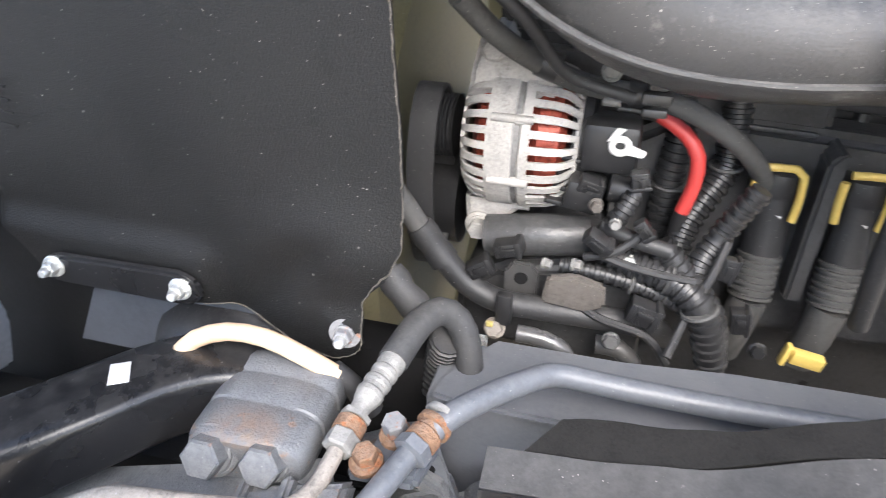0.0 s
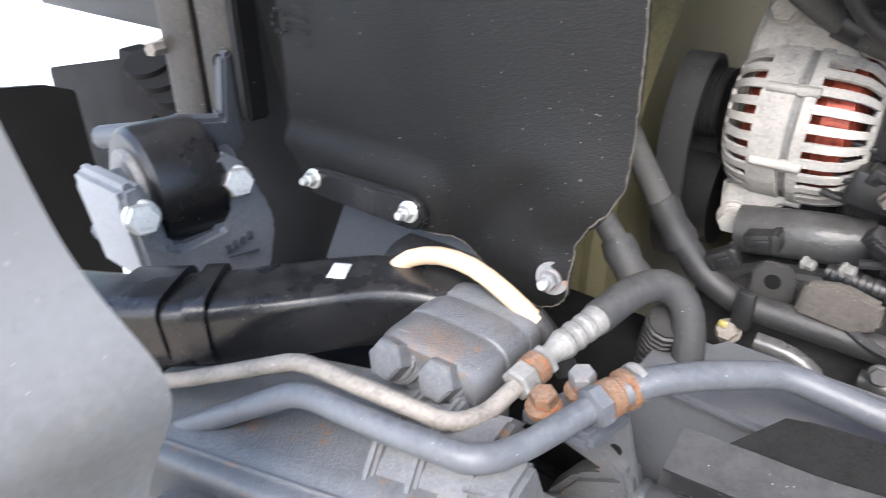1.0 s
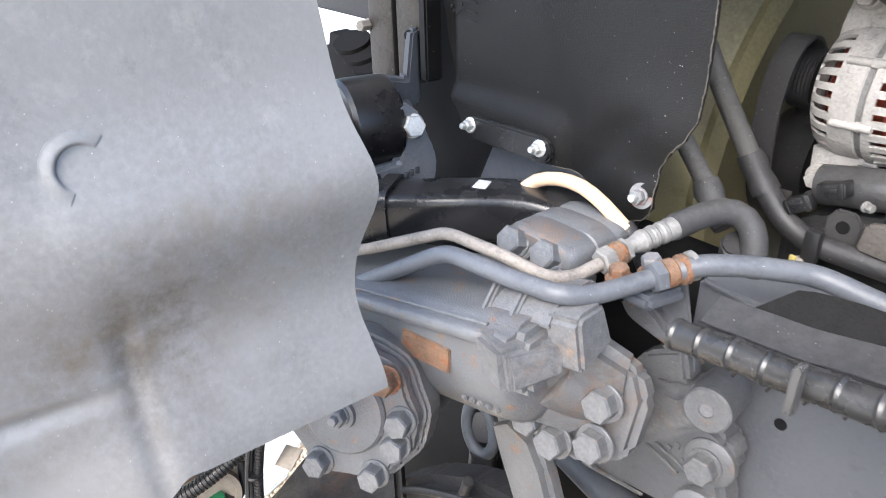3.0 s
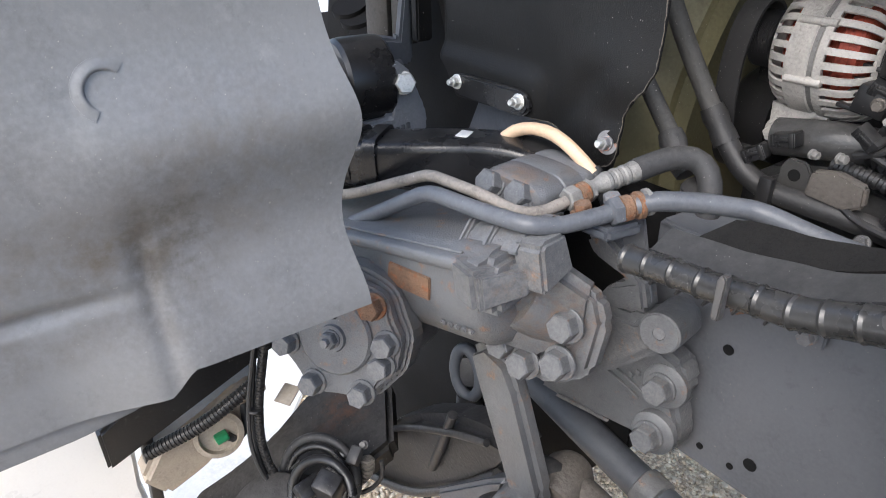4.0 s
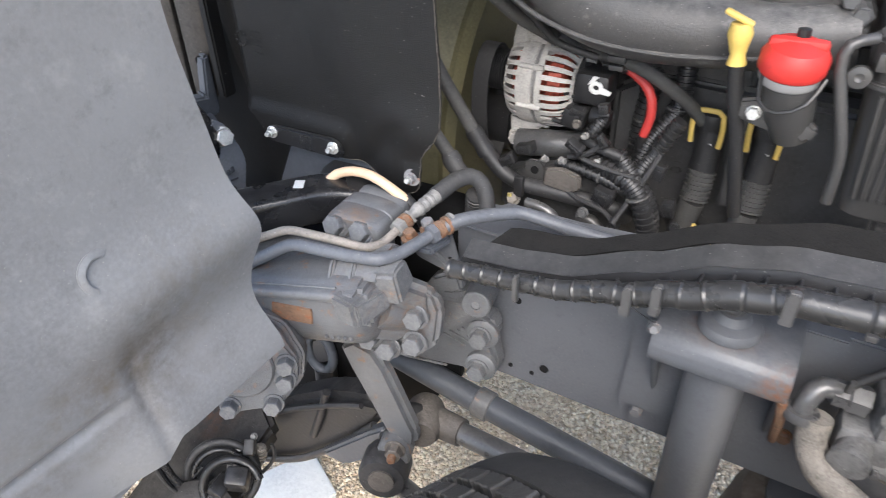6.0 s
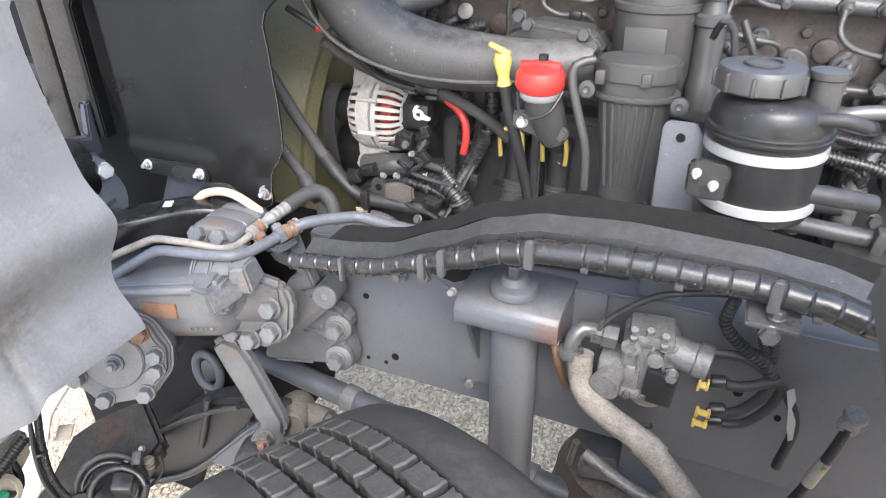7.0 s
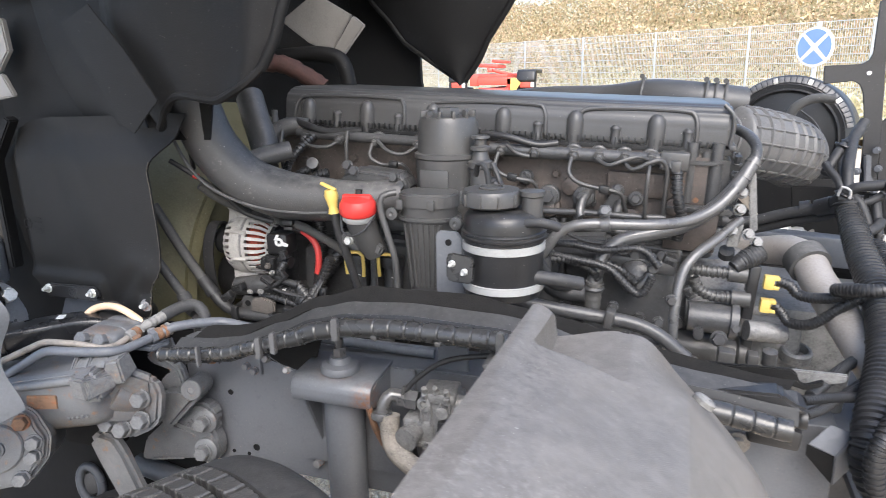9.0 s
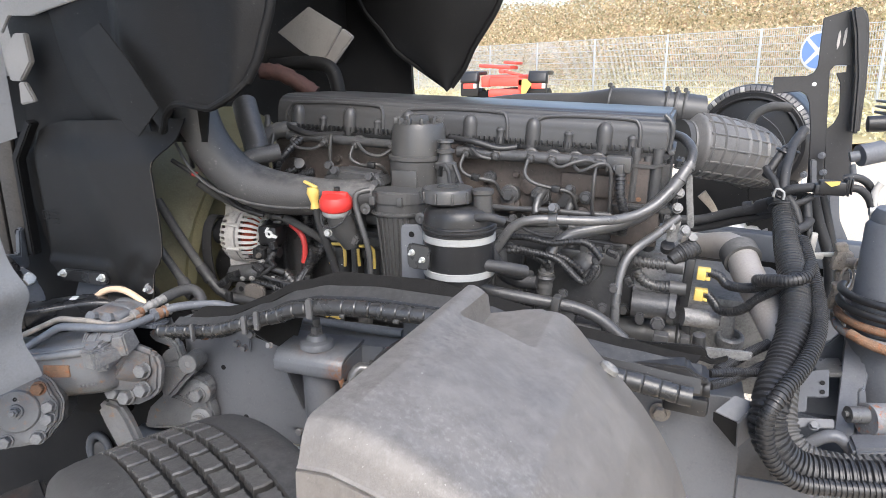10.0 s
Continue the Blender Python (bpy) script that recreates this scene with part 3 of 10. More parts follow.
# ---- black sound shield ----
shield = thing("sound_shield", (-0.15, 0.44, 1.09), "black embossed sound shield with frayed edge and bolted strap", "sound shield")
sh_lo = curve1((0.0, 1.185), (0.09, 1.160), (0.18, 1.118), (0.40, 1.121), (0.62, 1.125), (0.76, 1.115), (0.86, 1.104), (0.93, 1.101), (0.975, 1.108), (1.0, 1.124))
sh_hi = curve1((0.0, 1.39), (0.05, 1.44), (0.12, 1.485), (0.22, 1.508), (0.35, 1.517), (1.0, 1.527))
sh_l = curve1((0, -0.352), (0.3, -0.370), (0.75, -0.392), (1.0, -0.398))
sh_r = curve1((0, 0.021), (0.10, 0.023), (0.14, 0.032), (0.19, 0.048), (0.235, 0.056), (0.42, 0.055), (0.62, 0.050), (0.72, 0.047), (0.76, 0.052), (0.90, 0.112), (1.0, 0.135))


def shield_fn(u, v):
    z = sh_lo(u) + (sh_hi(u) - sh_lo(u)) * v
    x = sh_l(v) + (sh_r(v) - sh_l(v)) * u
    right = step01(-0.16, -0.04, x + 0.35 * (z - 1.2))
    valley = math.exp(-((x + 0.055 - 0.9 * (z - 1.16)) / 0.028) ** 2) * step01(1.235, 1.19, z)
    swell = math.exp(-((x - 0.01) / 0.05) ** 2 - ((z - 1.205) / 0.035) ** 2)
    pad = math.exp(-((x - 0.008) / 0.022) ** 4 - ((z - 1.132) / 0.020) ** 4)
    y = 0.450 - 0.016 * right + 0.007 * valley - 0.012 * swell - 0.006 * pad + 0.004 * math.sin(9 * x + 4 * z) + 0.02 * step01(1.42, 1.5, z)
    y -= 0.010 * step01(1.19, 1.165, z) * step01(-0.10, -0.13, x)
    y += 0.02 * step01(-0.32, -0.355, x)
    return (x, y, z)


part("board", sheet(shield_fn, 80, 76, 0.004), M_SHIELD, shield, sharp=70)
frnd = random.Random(8)
fray = [Vector(shield_fn(1.0, v / 60)) for v in range(46, -1, -1)] + [Vector(shield_fn(1.0 - k / 60, 0.0)) for k in range(1, 25)]
part("frayed_edge", sweep([p + Vector((0.0006 * frnd.uniform(-1, 1), -0.001, 0.0006 * frnd.uniform(-1, 1))) for p in spline(fray, 0.003)], lambda s: frnd.uniform(0.0003, 0.0009), 6), M_FRAY, shield)
for k in range(9):
    a = 2 * math.pi * k / 9
    c = (-0.315 + 0.011 * math.cos(a), 1.285 + 0.011 * math.sin(a))
    part("embossed_mark", lathe([(0.0026, -0.001), (0.0018, 0.0004), (0, 0.0006)], (c[0], 0.447, c[1]), (0, -1, 0), 10), M_SHIELD, shield)
for k in range(4):
    part("embossed_mark", box((-0.283, 0.4465, 1.300 - 0.011 * k), (0.020, 0.0016, 0.0022), (0, 6, 0), 0.0005), M_SHIELD, shield)
part("strap", prism([(-0.283, 1.135), (-0.279, 1.148), (-0.266, 1.155), (-0.140, 1.158), (-0.127, 1.150), (-0.123, 1.138), (-0.131, 1.128), (-0.145, 1.125), (-0.268, 1.126)], "y", 0.430, 0.440, 0.003), M_BLACKGLOSS, shield)
for at in ((-0.266, 0.431, 1.144), (-0.141, 0.431, 1.144)):
    bolt(shield, at, (0.1, -1, 0.1), 0.012, 0.009, 1.7)
    part("stud_end", lathe([(0.0042, 0), (0.0042, 0.006), (0.0032, 0.0075), (0, 0.0075)], Vector(at) + Vector((0.001, -0.010, 0.001)), (0.1, -1, 0.1), 12), M_ZINC, shield)
part("washer", lathe([(0.013, 0), (0.013, 0.003), (0, 0.003)], (0.008, 0.426, 1.134), (0.1, -1, 0.15), 24), M_RUSTYPAINT, shield)
bolt(shield, (0.008, 0.423, 1.134), (0.1, -1, 0.15), 0.013, 0.008, 1.3, M_RUSTYPAINT)
part("stud_end", lathe([(0.0045, 0), (0.0045, 0.007), (0.0034, 0.0085), (0, 0.0085)], (0.009, 0.414, 1.1355), (0.1, -1, 0.15), 12), M_ZINC, shield)
part("edge_channel", prism([(-0.383, 1.18), (-0.366, 1.18), (-0.366, 1.42), (-0.30, 1.51), (-0.316, 1.52), (-0.383, 1.43)], "y", 0.435, 0.462, 0.003), M_TUNNEL, shield)
part("mount_plate", prism([(-0.30, 1.03), (-0.085, 1.03), (-0.092, 1.13), (-0.25, 1.13)], "y", 0.462, 0.467, 0.001), M_CASTDARK, shield)

# ---- tilted cab: liners and panels ----
cab = thing("tilted_cab", (-0.2, 0.6, 1.45), "tilted truck cab underside with black liners and grey panels", "truck cab")
part("tunnel_liner", sheet(lambda u, v: (-0.42 + 0.56 * u + 0.02 * math.sin(6 * v), 0.52 - 0.03 * math.sin(3 * u + 2 * v), 1.47 + 0.75 * v), 24, 24, 0.005), M_TUNNEL, cab, sharp=70)
wl = curve1((0, 0.102), (0.10, 0.060), (0.20, 0.018), (0.27, -0.010), (0.6, -0.012), (1.0, 0.0))
wr = curve1((0, 0.392), (0.05, 0.410), (0.12, 0.424), (0.29, 0.447), (1.0, 0.480))
wb = curve1((0, 1.494), (0.15, 1.528), (0.30, 1.556), (0.45, 1.559), (0.56, 1.553), (0.66, 1.550), (0.80, 1.562), (0.92, 1.580), (1.0, 1.605))


def wing_fn(u, v):
    z = wb(u) + (2.1 - wb(u)) * v
    x = wl(v) + (wr(v) - wl(v)) * u
    y = 0.395 - 0.085 * u + 0.030 * step01(0.17, 0.0, u) + 0.035 * step01(0.80, 1.0, u) ** 2 + 0.05 * v * u + 0.006 * math.sin(11 * u + 3 * v)
    return (x, y, z)


part("tunnel_wing", sheet(wing_fn, 50, 40, 0.006), M_TUNNEL, cab, sharp=70)
part("wing_lip", sweep(spline([wing_fn(1.0, v / 12) for v in range(13)], 0.02), 0.009, 10), M_TUNNEL, cab)
part("wing_fold", sweep(spline([wing_fn(u / 12, 0.01) for u in range(13)], 0.02), 0.007, 8), M_TUNNEL, cab)
part("side_liner", sheet(lambda u, v: (-0.30 + 0.36 * u - 0.02 * math.sin(9 * v), 0.50 - 0.05 * u + 0.015 * math.sin(7 * v + 5 * u), 1.50 + 0.62 * v), 24, 24, 0.005), M_TUNNEL, cab, sharp=70)
part("corner_panel", prism([(-0.62, 1.62), (-0.345, 1.62), (-0.29, 1.74), (-0.29, 2.1), (-0.62, 2.1)], "y", 0.520, 0.532, 0.004), M_CABGREY, cab, "grey beige painted cab corner")
fl = curve1((0, 0.545), (0.10, 0.47), (0.22, 0.39), (0.45, 0.30), (1.0, 0.10))
fr = curve1((0, 0.560), (0.12, 0.602), (0.45, 0.695), (1.0, 0.86))


def flap_fn(u, v):
    z = 1.567 + 0.5 * v + 0.012 * (1 - v) * (2 * u - 1) ** 2
    x = fl(v) + (fr(v) - fl(v)) * u
    p = Vector((x, 1.0 - 0.06 * math.sin(math.pi * u) * (0.3 + v), z))
    c = Vector((1.17, -0.725, 1.623))
    return tuple(c + (p - c) * 1.38)


part("rear_flap", sheet(flap_fn, 30, 24, 0.006), M_TUNNEL, cab, sharp=70)
part("flap_lip", sweep(spline([flap_fn(1.0, v / 10) for v in range(11)], 0.03), 0.011, 10), M_TUNNEL, cab)
part("flap_lip", sweep(spline([flap_fn(0.0, v / 10) for v in range(11)], 0.03), 0.009, 10), M_TUNNEL, cab)
part("heat_plate", prism([(-0.071, 1.743), (0.016, 1.68), (0.084, 1.651), (0.155, 1.751), (0.044, 1.814)], "y", 1.15, 1.16, 0.002), M_HEATPLATE, cab)
part("heat_plate", prism([(0.098, 1.65), (0.127, 1.638), (0.201, 1.722), (0.168, 1.747)], "y", 1.13, 1.15, 0.003), M_HEATPLATE, cab)
part("turbo_pipe", sweep(spline([(-0.039, 1, 1.626), (0.018, 1.02, 1.618), (0.082, 1.04, 1.58), (0.11, 1.05, 1.558)]), lambda s: 0.024 + 0.002 * math.sin(s * 300), 18), mat("red_brown_heat_wrap", (0.045, 0.020, 0.016), 0.8, var=0.5, scale=50, bump=0.6), cab)
part("arch_cross_member", sweep(spline([(-0.067, 1.1, 1.642), (0.061, 1.1, 1.648), (0.139, 1.1, 1.631), (0.162, 1.1, 1.571), (0.163, 1.1, 1.533)]), 0.022, 12), M_TUNNEL, cab)
part("tunnel_back", prism([(-1.3, 0.9), (0.10, 0.9), (0.135, 1.50), (0.125, 1.56), (0.12, 1.70), (0.14, 1.9), (0.20, 2.4), (-1.3, 2.7)], "y", 1.76, 1.79, 0.004), M_TUNNEL, cab)
part("wing_facet", slab_of([Vector(p) for p in ((-0.053, 0.375, 1.693), (0.022, 0.372, 1.724), (0.110, 0.352, 1.640), (0.175, 0.345, 1.556), (0.108, 0.350, 1.496), (0.064, 0.362, 1.515), (0.01, 0.372, 1.60))], Vector((0.1, -1, -0.2)).normalized(), -0.004, 0.0, 0.0015), M_TUNNEL, cab)
part("corner_panel", prism([(-0.377, 1.95), (-0.377, 1.716), (-0.342, 1.756), (-0.27, 1.753), (-0.217, 1.765), (-0.11, 1.785), (-0.10, 1.95)], "y", 0.460, 0.468, 0.002), M_CABGREY, cab, "grey beige painted cab corner")
part("corner_bracket", prism([(-0.333, 1.716), (-0.297, 1.716), (-0.292, 1.651), (-0.333, 1.608), (-0.368, 1.608), (-0.374, 1.642), (-0.374, 1.675)], "y", 0.455, 0.470, 0.003), M_CABGREY, cab, "pale folded cab bracket")
part("corner_bracket", prism([(-0.345, 1.606), (-0.325, 1.606), (-0.300, 1.560), (-0.350, 1.552)], "y", 0.457, 0.470, 0.003), M_CABGREY, cab)
# Unseen bulk of the tilted cab, added to block skylight from above.
part("cab_bulk", joined(box((-1.30, 1.45, 2.60), (2.3, 1.76, 1.9), (0, 0, 0), 0.06, 3), box((0.10, 1.12, 2.75), (0.60, 2.42, 1.25), (0, 18, 0), 0.05, 3)), M_TUNNEL, cab)

# ---- front wheel ----
WHEEL_C, WHEEL_R, STEER = Vector((0.568, -0.085, 0.546)), 0.546, -29.3


def tyre_parts():
    t = thing("road_wheel", (WHEEL_C.x, WHEEL_C.y, 0), "truck front wheel with worn block tread black tyre", "wheel")
    turn = Matrix.Translation(WHEEL_C) @ Matrix.Rotation(radians(STEER), 4, "Z") @ Matrix.Rotation(radians(-90), 4, "X")
    prof = [(0.30, -0.125), (0.39, -0.153), (0.46, -0.157), (0.505, -0.152), (0.5305, -0.142), (0.5385, -0.130), (0.5425, -0.105), (0.5435, -0.0755), (0.5395, -0.0735), (0.530, -0.0725),
            (0.530, 0.0725), (0.5395, 0.0735), (0.5435, 0.0755), (0.5425, 0.105), (0.5385, 0.130), (0.5305, 0.142), (0.505, 0.152), (0.46, 0.157), (0.39, 0.153), (0.30, 0.125)]
    carcass = lathe(prof, (0, 0, 0), (0, 0, 1), 144)
    bmesh.ops.transform(carcass, matrix=turn, verts=carcass.verts)
    tyre = part("tyre", carcass, M_TYREWALL, t, "black rubber tyre with smooth shoulders")
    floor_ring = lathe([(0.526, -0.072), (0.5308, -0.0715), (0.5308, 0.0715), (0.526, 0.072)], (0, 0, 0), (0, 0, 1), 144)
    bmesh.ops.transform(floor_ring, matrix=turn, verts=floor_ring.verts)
    part("groove_floor", floor_ring, M_GROOVESHADE, tyre)
    for s in (-1, 1):
        ring = lathe([(0.470, s * 0.1572), (0.4735, s * 0.1590), (0.477, s * 0.1572)], (0, 0, 0), (0, 0, 1), 120)
        bmesh.ops.transform(ring, matrix=turn, verts=ring.verts)
        part("sidewall_ring", ring, M_TYREWALL, tyre)
    # four ribs of worn blocks, with toothed outer edges and narrow cross cuts
    n = 62
    da = 2 * math.pi / n
    for row, (za, zb) in enumerate(((-0.0705, -0.0408), (-0.0325, -0.0040), (0.0040, 0.0325), (0.0408, 0.0705))):
        bm = bmesh.new()
        lowtooth, hightooth = row == 0, row == 3
        low = [(0.04, 0.0), (0.20, 0.0028), (0.30, 0.0002), (0.48, 0.0030), (0.58, 0.0002), (0.76, 0.0028), (0.93, 0.0)] if lowtooth else [(0.04, 0.0005), (0.30, 0.0018), (0.50, 0.0), (0.72, 0.0020), (0.93, 0.0004)]
        top = [(0.93, 0.0), (0.76, 0.0028), (0.58, 0.0002), (0.48, 0.0030), (0.30, 0.0002), (0.20, 0.0028), (0.04, 0.0)] if hightooth else [(0.93, 0.0004), (0.70, 0.0018), (0.48, 0.0), (0.26, 0.0020), (0.04, 0.0005)]
        pts = [(a, za + d) for a, d in low] + [(0.975, (za + zb) / 2)] + [(a, zb - d) for a, d in top] + [(0.085, (za + zb) / 2)]
        m_a, m_z = 0.5, (za + zb) / 2
        pts = [(m_a + (a - m_a) * 0.93, z) for a, z in pts]
        lo = [bm.verts.new((0.527 * math.cos(a * da), 0.527 * math.sin(a * da), z)) for a, z in pts]
        mid_ = [bm.verts.new((0.5432 * math.cos(a * da), 0.5432 * math.sin(a * da), z)) for a, z in pts]
        hi = [bm.verts.new((0.5455 * math.cos(a_), 0.5455 * math.sin(a_), z_)) for a_, z_ in (((m_a + (a - m_a) * 0.90) * da, m_z + (z - m_z) * 0.92) for a, z in pts)]
        k = len(pts)
        bm.faces.new(hi)
        for ra, rb in ((lo, mid_), (mid_, hi)):
            for i in range(k):
                bm.faces.new((ra[i], ra[(i + 1) % k], rb[(i + 1) % k], rb[i]))
        bmesh.ops.recalc_face_normals(bm, faces=bm.faces)
        me = bpy.data.meshes.new("tread_block")
        bm.to_mesh(me)
        bm.free()
        me.materials.append(M_TYRE)
        for k in range(n):
            o = new("tread_block", me)
            o.parent, o.matrix_parent_inverse = tyre, I4
            o.matrix_basis = turn @ Matrix.Rotation(da * (k + 0.37 * row), 4, "Z")
    rim = lathe([(0.0, -0.04), (0.10, -0.05), (0.16, -0.03), (0.20, 0.02), (0.27, 0.04), (0.285, -0.12), (0.30, -0.13), (0.30, 0.13), (0.28, 0.12), (0.27, 0.06), (0.0, 0.06)], (0, 0, 0), (0, 0, 1), 60)
    bmesh.ops.transform(rim, matrix=turn, verts=rim.verts)
    part("rim", rim, M_ZINC, t)
    return t


wheel = tyre_parts()

# ---- mudguard behind the wheel ----
mudguard = thing("mudguard", (0.95, 0.1, 0.6), "weathered grey plastic mudguard with white speckles and a round clip", "mudguard")
mg_x = curve1((0, 0.868), (0.05, 0.900), (0.12, 0.945), (0.20, 0.990), (0.32, 1.064), (0.41, 1.100), (0.50, 1.131), (0.60, 1.162), (0.69, 1.186), (0.82, 1.215), (0.92, 1.235), (1.0, 1.245))
mg_top = curve1((0, 1.297), (0.05, 1.299), (0.12, 1.287), (0.20, 1.268), (0.32, 1.232), (0.41, 1.196), (0.50, 1.160), (0.60, 1.114), (0.69, 1.072), (0.82, 0.992), (0.92, 0.85), (1.0, 0.60))
mg_in = curve1((0, 0.222), (0.06, 0.230), (0.12, 0.250), (0.30, 0.282), (1.0, 0.285))


def guard_fn(u, v):
    y = -0.268 + (mg_in(v) + 0.268) * u
    x = mg_x(v)
    edge = 0.010 * step01(0.03, 0.0, u) + 0.010 * step01(0.96, 1.0, u)
    x -= 0.012 * (1 - u) * (1 - v)
    roll = 0.050 * step01(0.66, 1.0, u) * step01(1.0, 1.07, x) + 0.030 * step01(0.07, 0.0, u) ** 2
    z = mg_top(v) + 0.012 * (1 - u) * (1 - v) - edge - roll
    z -= 0.014 * step01(-0.14, 0.09, y) * step01(1.06, 0.98, x) * step01(0.872, 0.90, x)
    pocket = step01(0.097, 0.102, y) * step01(0.889, 0.894, x)
    return (x, y, z - pocket * max(0.0, z - 1.246 - 0.07 * (x - 0.89)))


part("shell", sheet(guard_fn, 140, 190, 0.004), M_FENDER, mudguard, sharp=24)
part("side_skirt", sheet(lambda u, v: (guard_fn(0, u)[0], -0.268 - 0.010 * math.sin(1.57 * v), guard_fn(0, u)[2] - (0.24 * (1 - 0.5 * u)) * v), 60, 10, 0.004), M_FENDER, mudguard, sharp=60)
part("front_flange", sheet(lambda u, v: (guard_fn(u, 0)[0] - 0.004 * v, guard_fn(u, 0)[1], guard_fn(u, 0)[2] - 0.03 * v), 30, 4, 0.004), M_FENDER, mudguard)
part("clip", lathe([(0.0145, -0.004), (0.0145, 0.003), (0.010, 0.006), (0.006, 0.0055), (0.004, 0.003), (0, 0.003)], (1.086, 0.210, 1.192), (0.62, 0.2, 1), 24), M_FERRULE, mudguard)


# ---- steering gear on the rail ----
tint_patch(M_CAST, (0.07, 0.30, 1.00), (0.075, 0.075, 0.06), (0.18, 0.11, 0.065), 0.8, 90, 0.44)
tint_patch(M_CAST, (-0.03, 0.25, 0.93), (0.07, 0.10, 0.06), (0.15, 0.115, 0.085), 0.85, 60, 0.38)
tint_patch(M_CAST, (-0.035, 0.33, 1.12), (0.05, 0.035, 0.02), (0.20, 0.10, 0.045), 0.8, 70, 0.40)
tint_patch(M_CAST, (0.0, 0.25, 1.085), (0.12, 0.08, 0.02), (0.17, 0.13, 0.09), 0.5, 80, 0.50)
M_SEAT = mat("oily_black_casting", (0.026, 0.026, 0.028), 0.42, var=0.35, scale=16, bump=0.4, fine=140, dust=0.12)
M_GRIMY = mat("grimy_brown_steel", (0.085, 0.075, 0.066), 0.65, var=0.35, scale=40, bump=0.5, rust=0.15, dust=0.25, rust_col=(0.12, 0.06, 0.035))
steer = thing("steering_gear", (0.0, 0.3, 0.87), "grey painted cast steering gearbox with rust patches and large bolts", "steering gear")
GO, GU, GV = Vector((0.035, 0.214, 1.073)), Vector((0.969, 0.150, 0.189)).normalized(), Vector((-0.153, 0.988, 0.0)).normalized()
GW = GU.cross(GV)


def gear(u, v, w):
    """A place on the gear: along it, across it, above its top edge."""
    return GO + GU * u + GV * v + GW * w


def loft(rings):
    bm = bmesh.new()
    vs = [[bm.verts.new(p) for p in r] for r in rings]
    n = len(vs[0])
    for a, b in zip(vs, vs[1:]):
        for j in range(n):
            bm.faces.new((a[j], a[(j + 1) % n], b[(j + 1) % n], b[j]))
    bm.faces.new(vs[0])
    bm.faces.new(vs[-1])
    return bm


body = [(0.135, 0.004), (0.03, 0.004), (0.022, 0.003), (0.016, -0.001), (0.010, -0.002), (0.003, -0.002), (0.0, -0.005), (0.0, -0.013), (0.003, -0.016), (0.008, -0.018), (0.008, -0.045), (0.009, -0.064),
        (0.013, -0.084), (0.023, -0.104), (0.038, -0.116), (0.06, -0.120), (0.10, -0.113), (0.135, -0.09)]
rings = []
for u, k in ((-0.30, 0), (-0.20, 0), (-0.10, 0), (-0.04, 0), (-0.02, 0.03), (-0.006, 0.12), (0.003, 0.30), (0.009, 0.55), (0.011, 0.75)):
    rings.append([gear(u, v + k * (0.07 - v) * step01(-0.01, -0.05, w), w + k * (-0.055 - w) * step01(-0.01, -0.06, w)) for v, w in body])
part("housing", loft(rings), M_CAST, steer, sharp=50)
part("top_rim", sweep([gear(-0.30 + 0.28 * i / 20, 0.014, -0.0005) for i in range(21)], 0.0018, 8), M_CAST, steer)


def across(profile, u0, u1, bev):
    return slab_of([gear(u0, v, w) for v, w in profile], GU, 0.0, u1 - u0, bev)


part("hump", across([(0.030, -0.002), (0.046, 0.012), (0.074, 0.017), (0.100, 0.017), (0.120, -0.004)], -0.040, 0.034, 0.004), M_CAST, steer, sharp=50)
for u, k in ((-0.044, 1.0), (-0.012, 1.0)):
    part("hump_rib", across([(0.024, -0.001), (0.052, 0.022 * k), (0.064, 0.024 * k), (0.104, 0.023 * k), (0.114, -0.002)], u, u + 0.009, 0.003), M_CAST, steer, sharp=50)
part("corner_block", across([(0.036, -0.040), (0.037, 0.006), (0.043, 0.011), (0.076, 0.010), (0.084, -0.03)], 0.022, 0.058, 0.005), M_CAST, steer, sharp=50)
part("cheek", across([(0.004, -0.058), (0.002, -0.012), (0.010, -0.001), (0.045, 0.000), (0.100, -0.010), (0.110, -0.05)], -0.012, 0.026, 0.007), M_CAST, steer, sharp=50)
pad = [Vector(p) for p in ((0.056, 0.201, 1.073), (0.067, 0.270, 1.065), (0.076, 0.262, 1.036), (0.059, 0.205, 1.028))]
PN = (pad[1] - pad[0]).cross(pad[3] - pad[0]).normalized()
PN = PN if PN.x > 0 else -PN
part("side_pad", slab_of(pad, PN, -0.042, 0.0, 0.005), M_CAST, steer, sharp=50)
mid = sum(pad, Vector()) / 4
part("pad_face", slab_of([mid + (p - mid) * 0.78 for p in pad], PN, -0.01, 0.0030, 0.002), M_CAST, steer)
part("foot_web", slab_of([Vector(p) for p in ((0.060, 0.255, 1.045), (0.074, 0.290, 1.058), (0.104, 0.318, 1.030), (0.108, 0.310, 0.985), (0.066, 0.285, 0.940), (0.010, 0.262, 0.945), (0.030, 0.240, 1.000))], Vector((0.45, -0.85, 0.2)).normalized(), -0.035, 0.0, 0.010), M_CAST, steer, sharp=50)
part("rust_plate", slab_of([gear(-0.130, 0.008, -0.027), gear(-0.066, 0.008, -0.034), gear(-0.073, 0.008, -0.061), gear(-0.140, 0.008, -0.054)], -GV, -0.001, 0.0025, 0.001), M_RUST, steer, "bare rusty identity plate")
for k in range(5):
    part("cast_mark", slab_of([gear(-0.064 + 0.010 * k, 0.011, -0.082), gear(-0.058 + 0.010 * k, 0.011, -0.082), gear(-0.058 + 0.010 * k, 0.012, -0.088), gear(-0.064 + 0.010 * k, 0.012, -0.088)], -GV, -0.002, 0.003, 0.0012), M_CAST, steer)
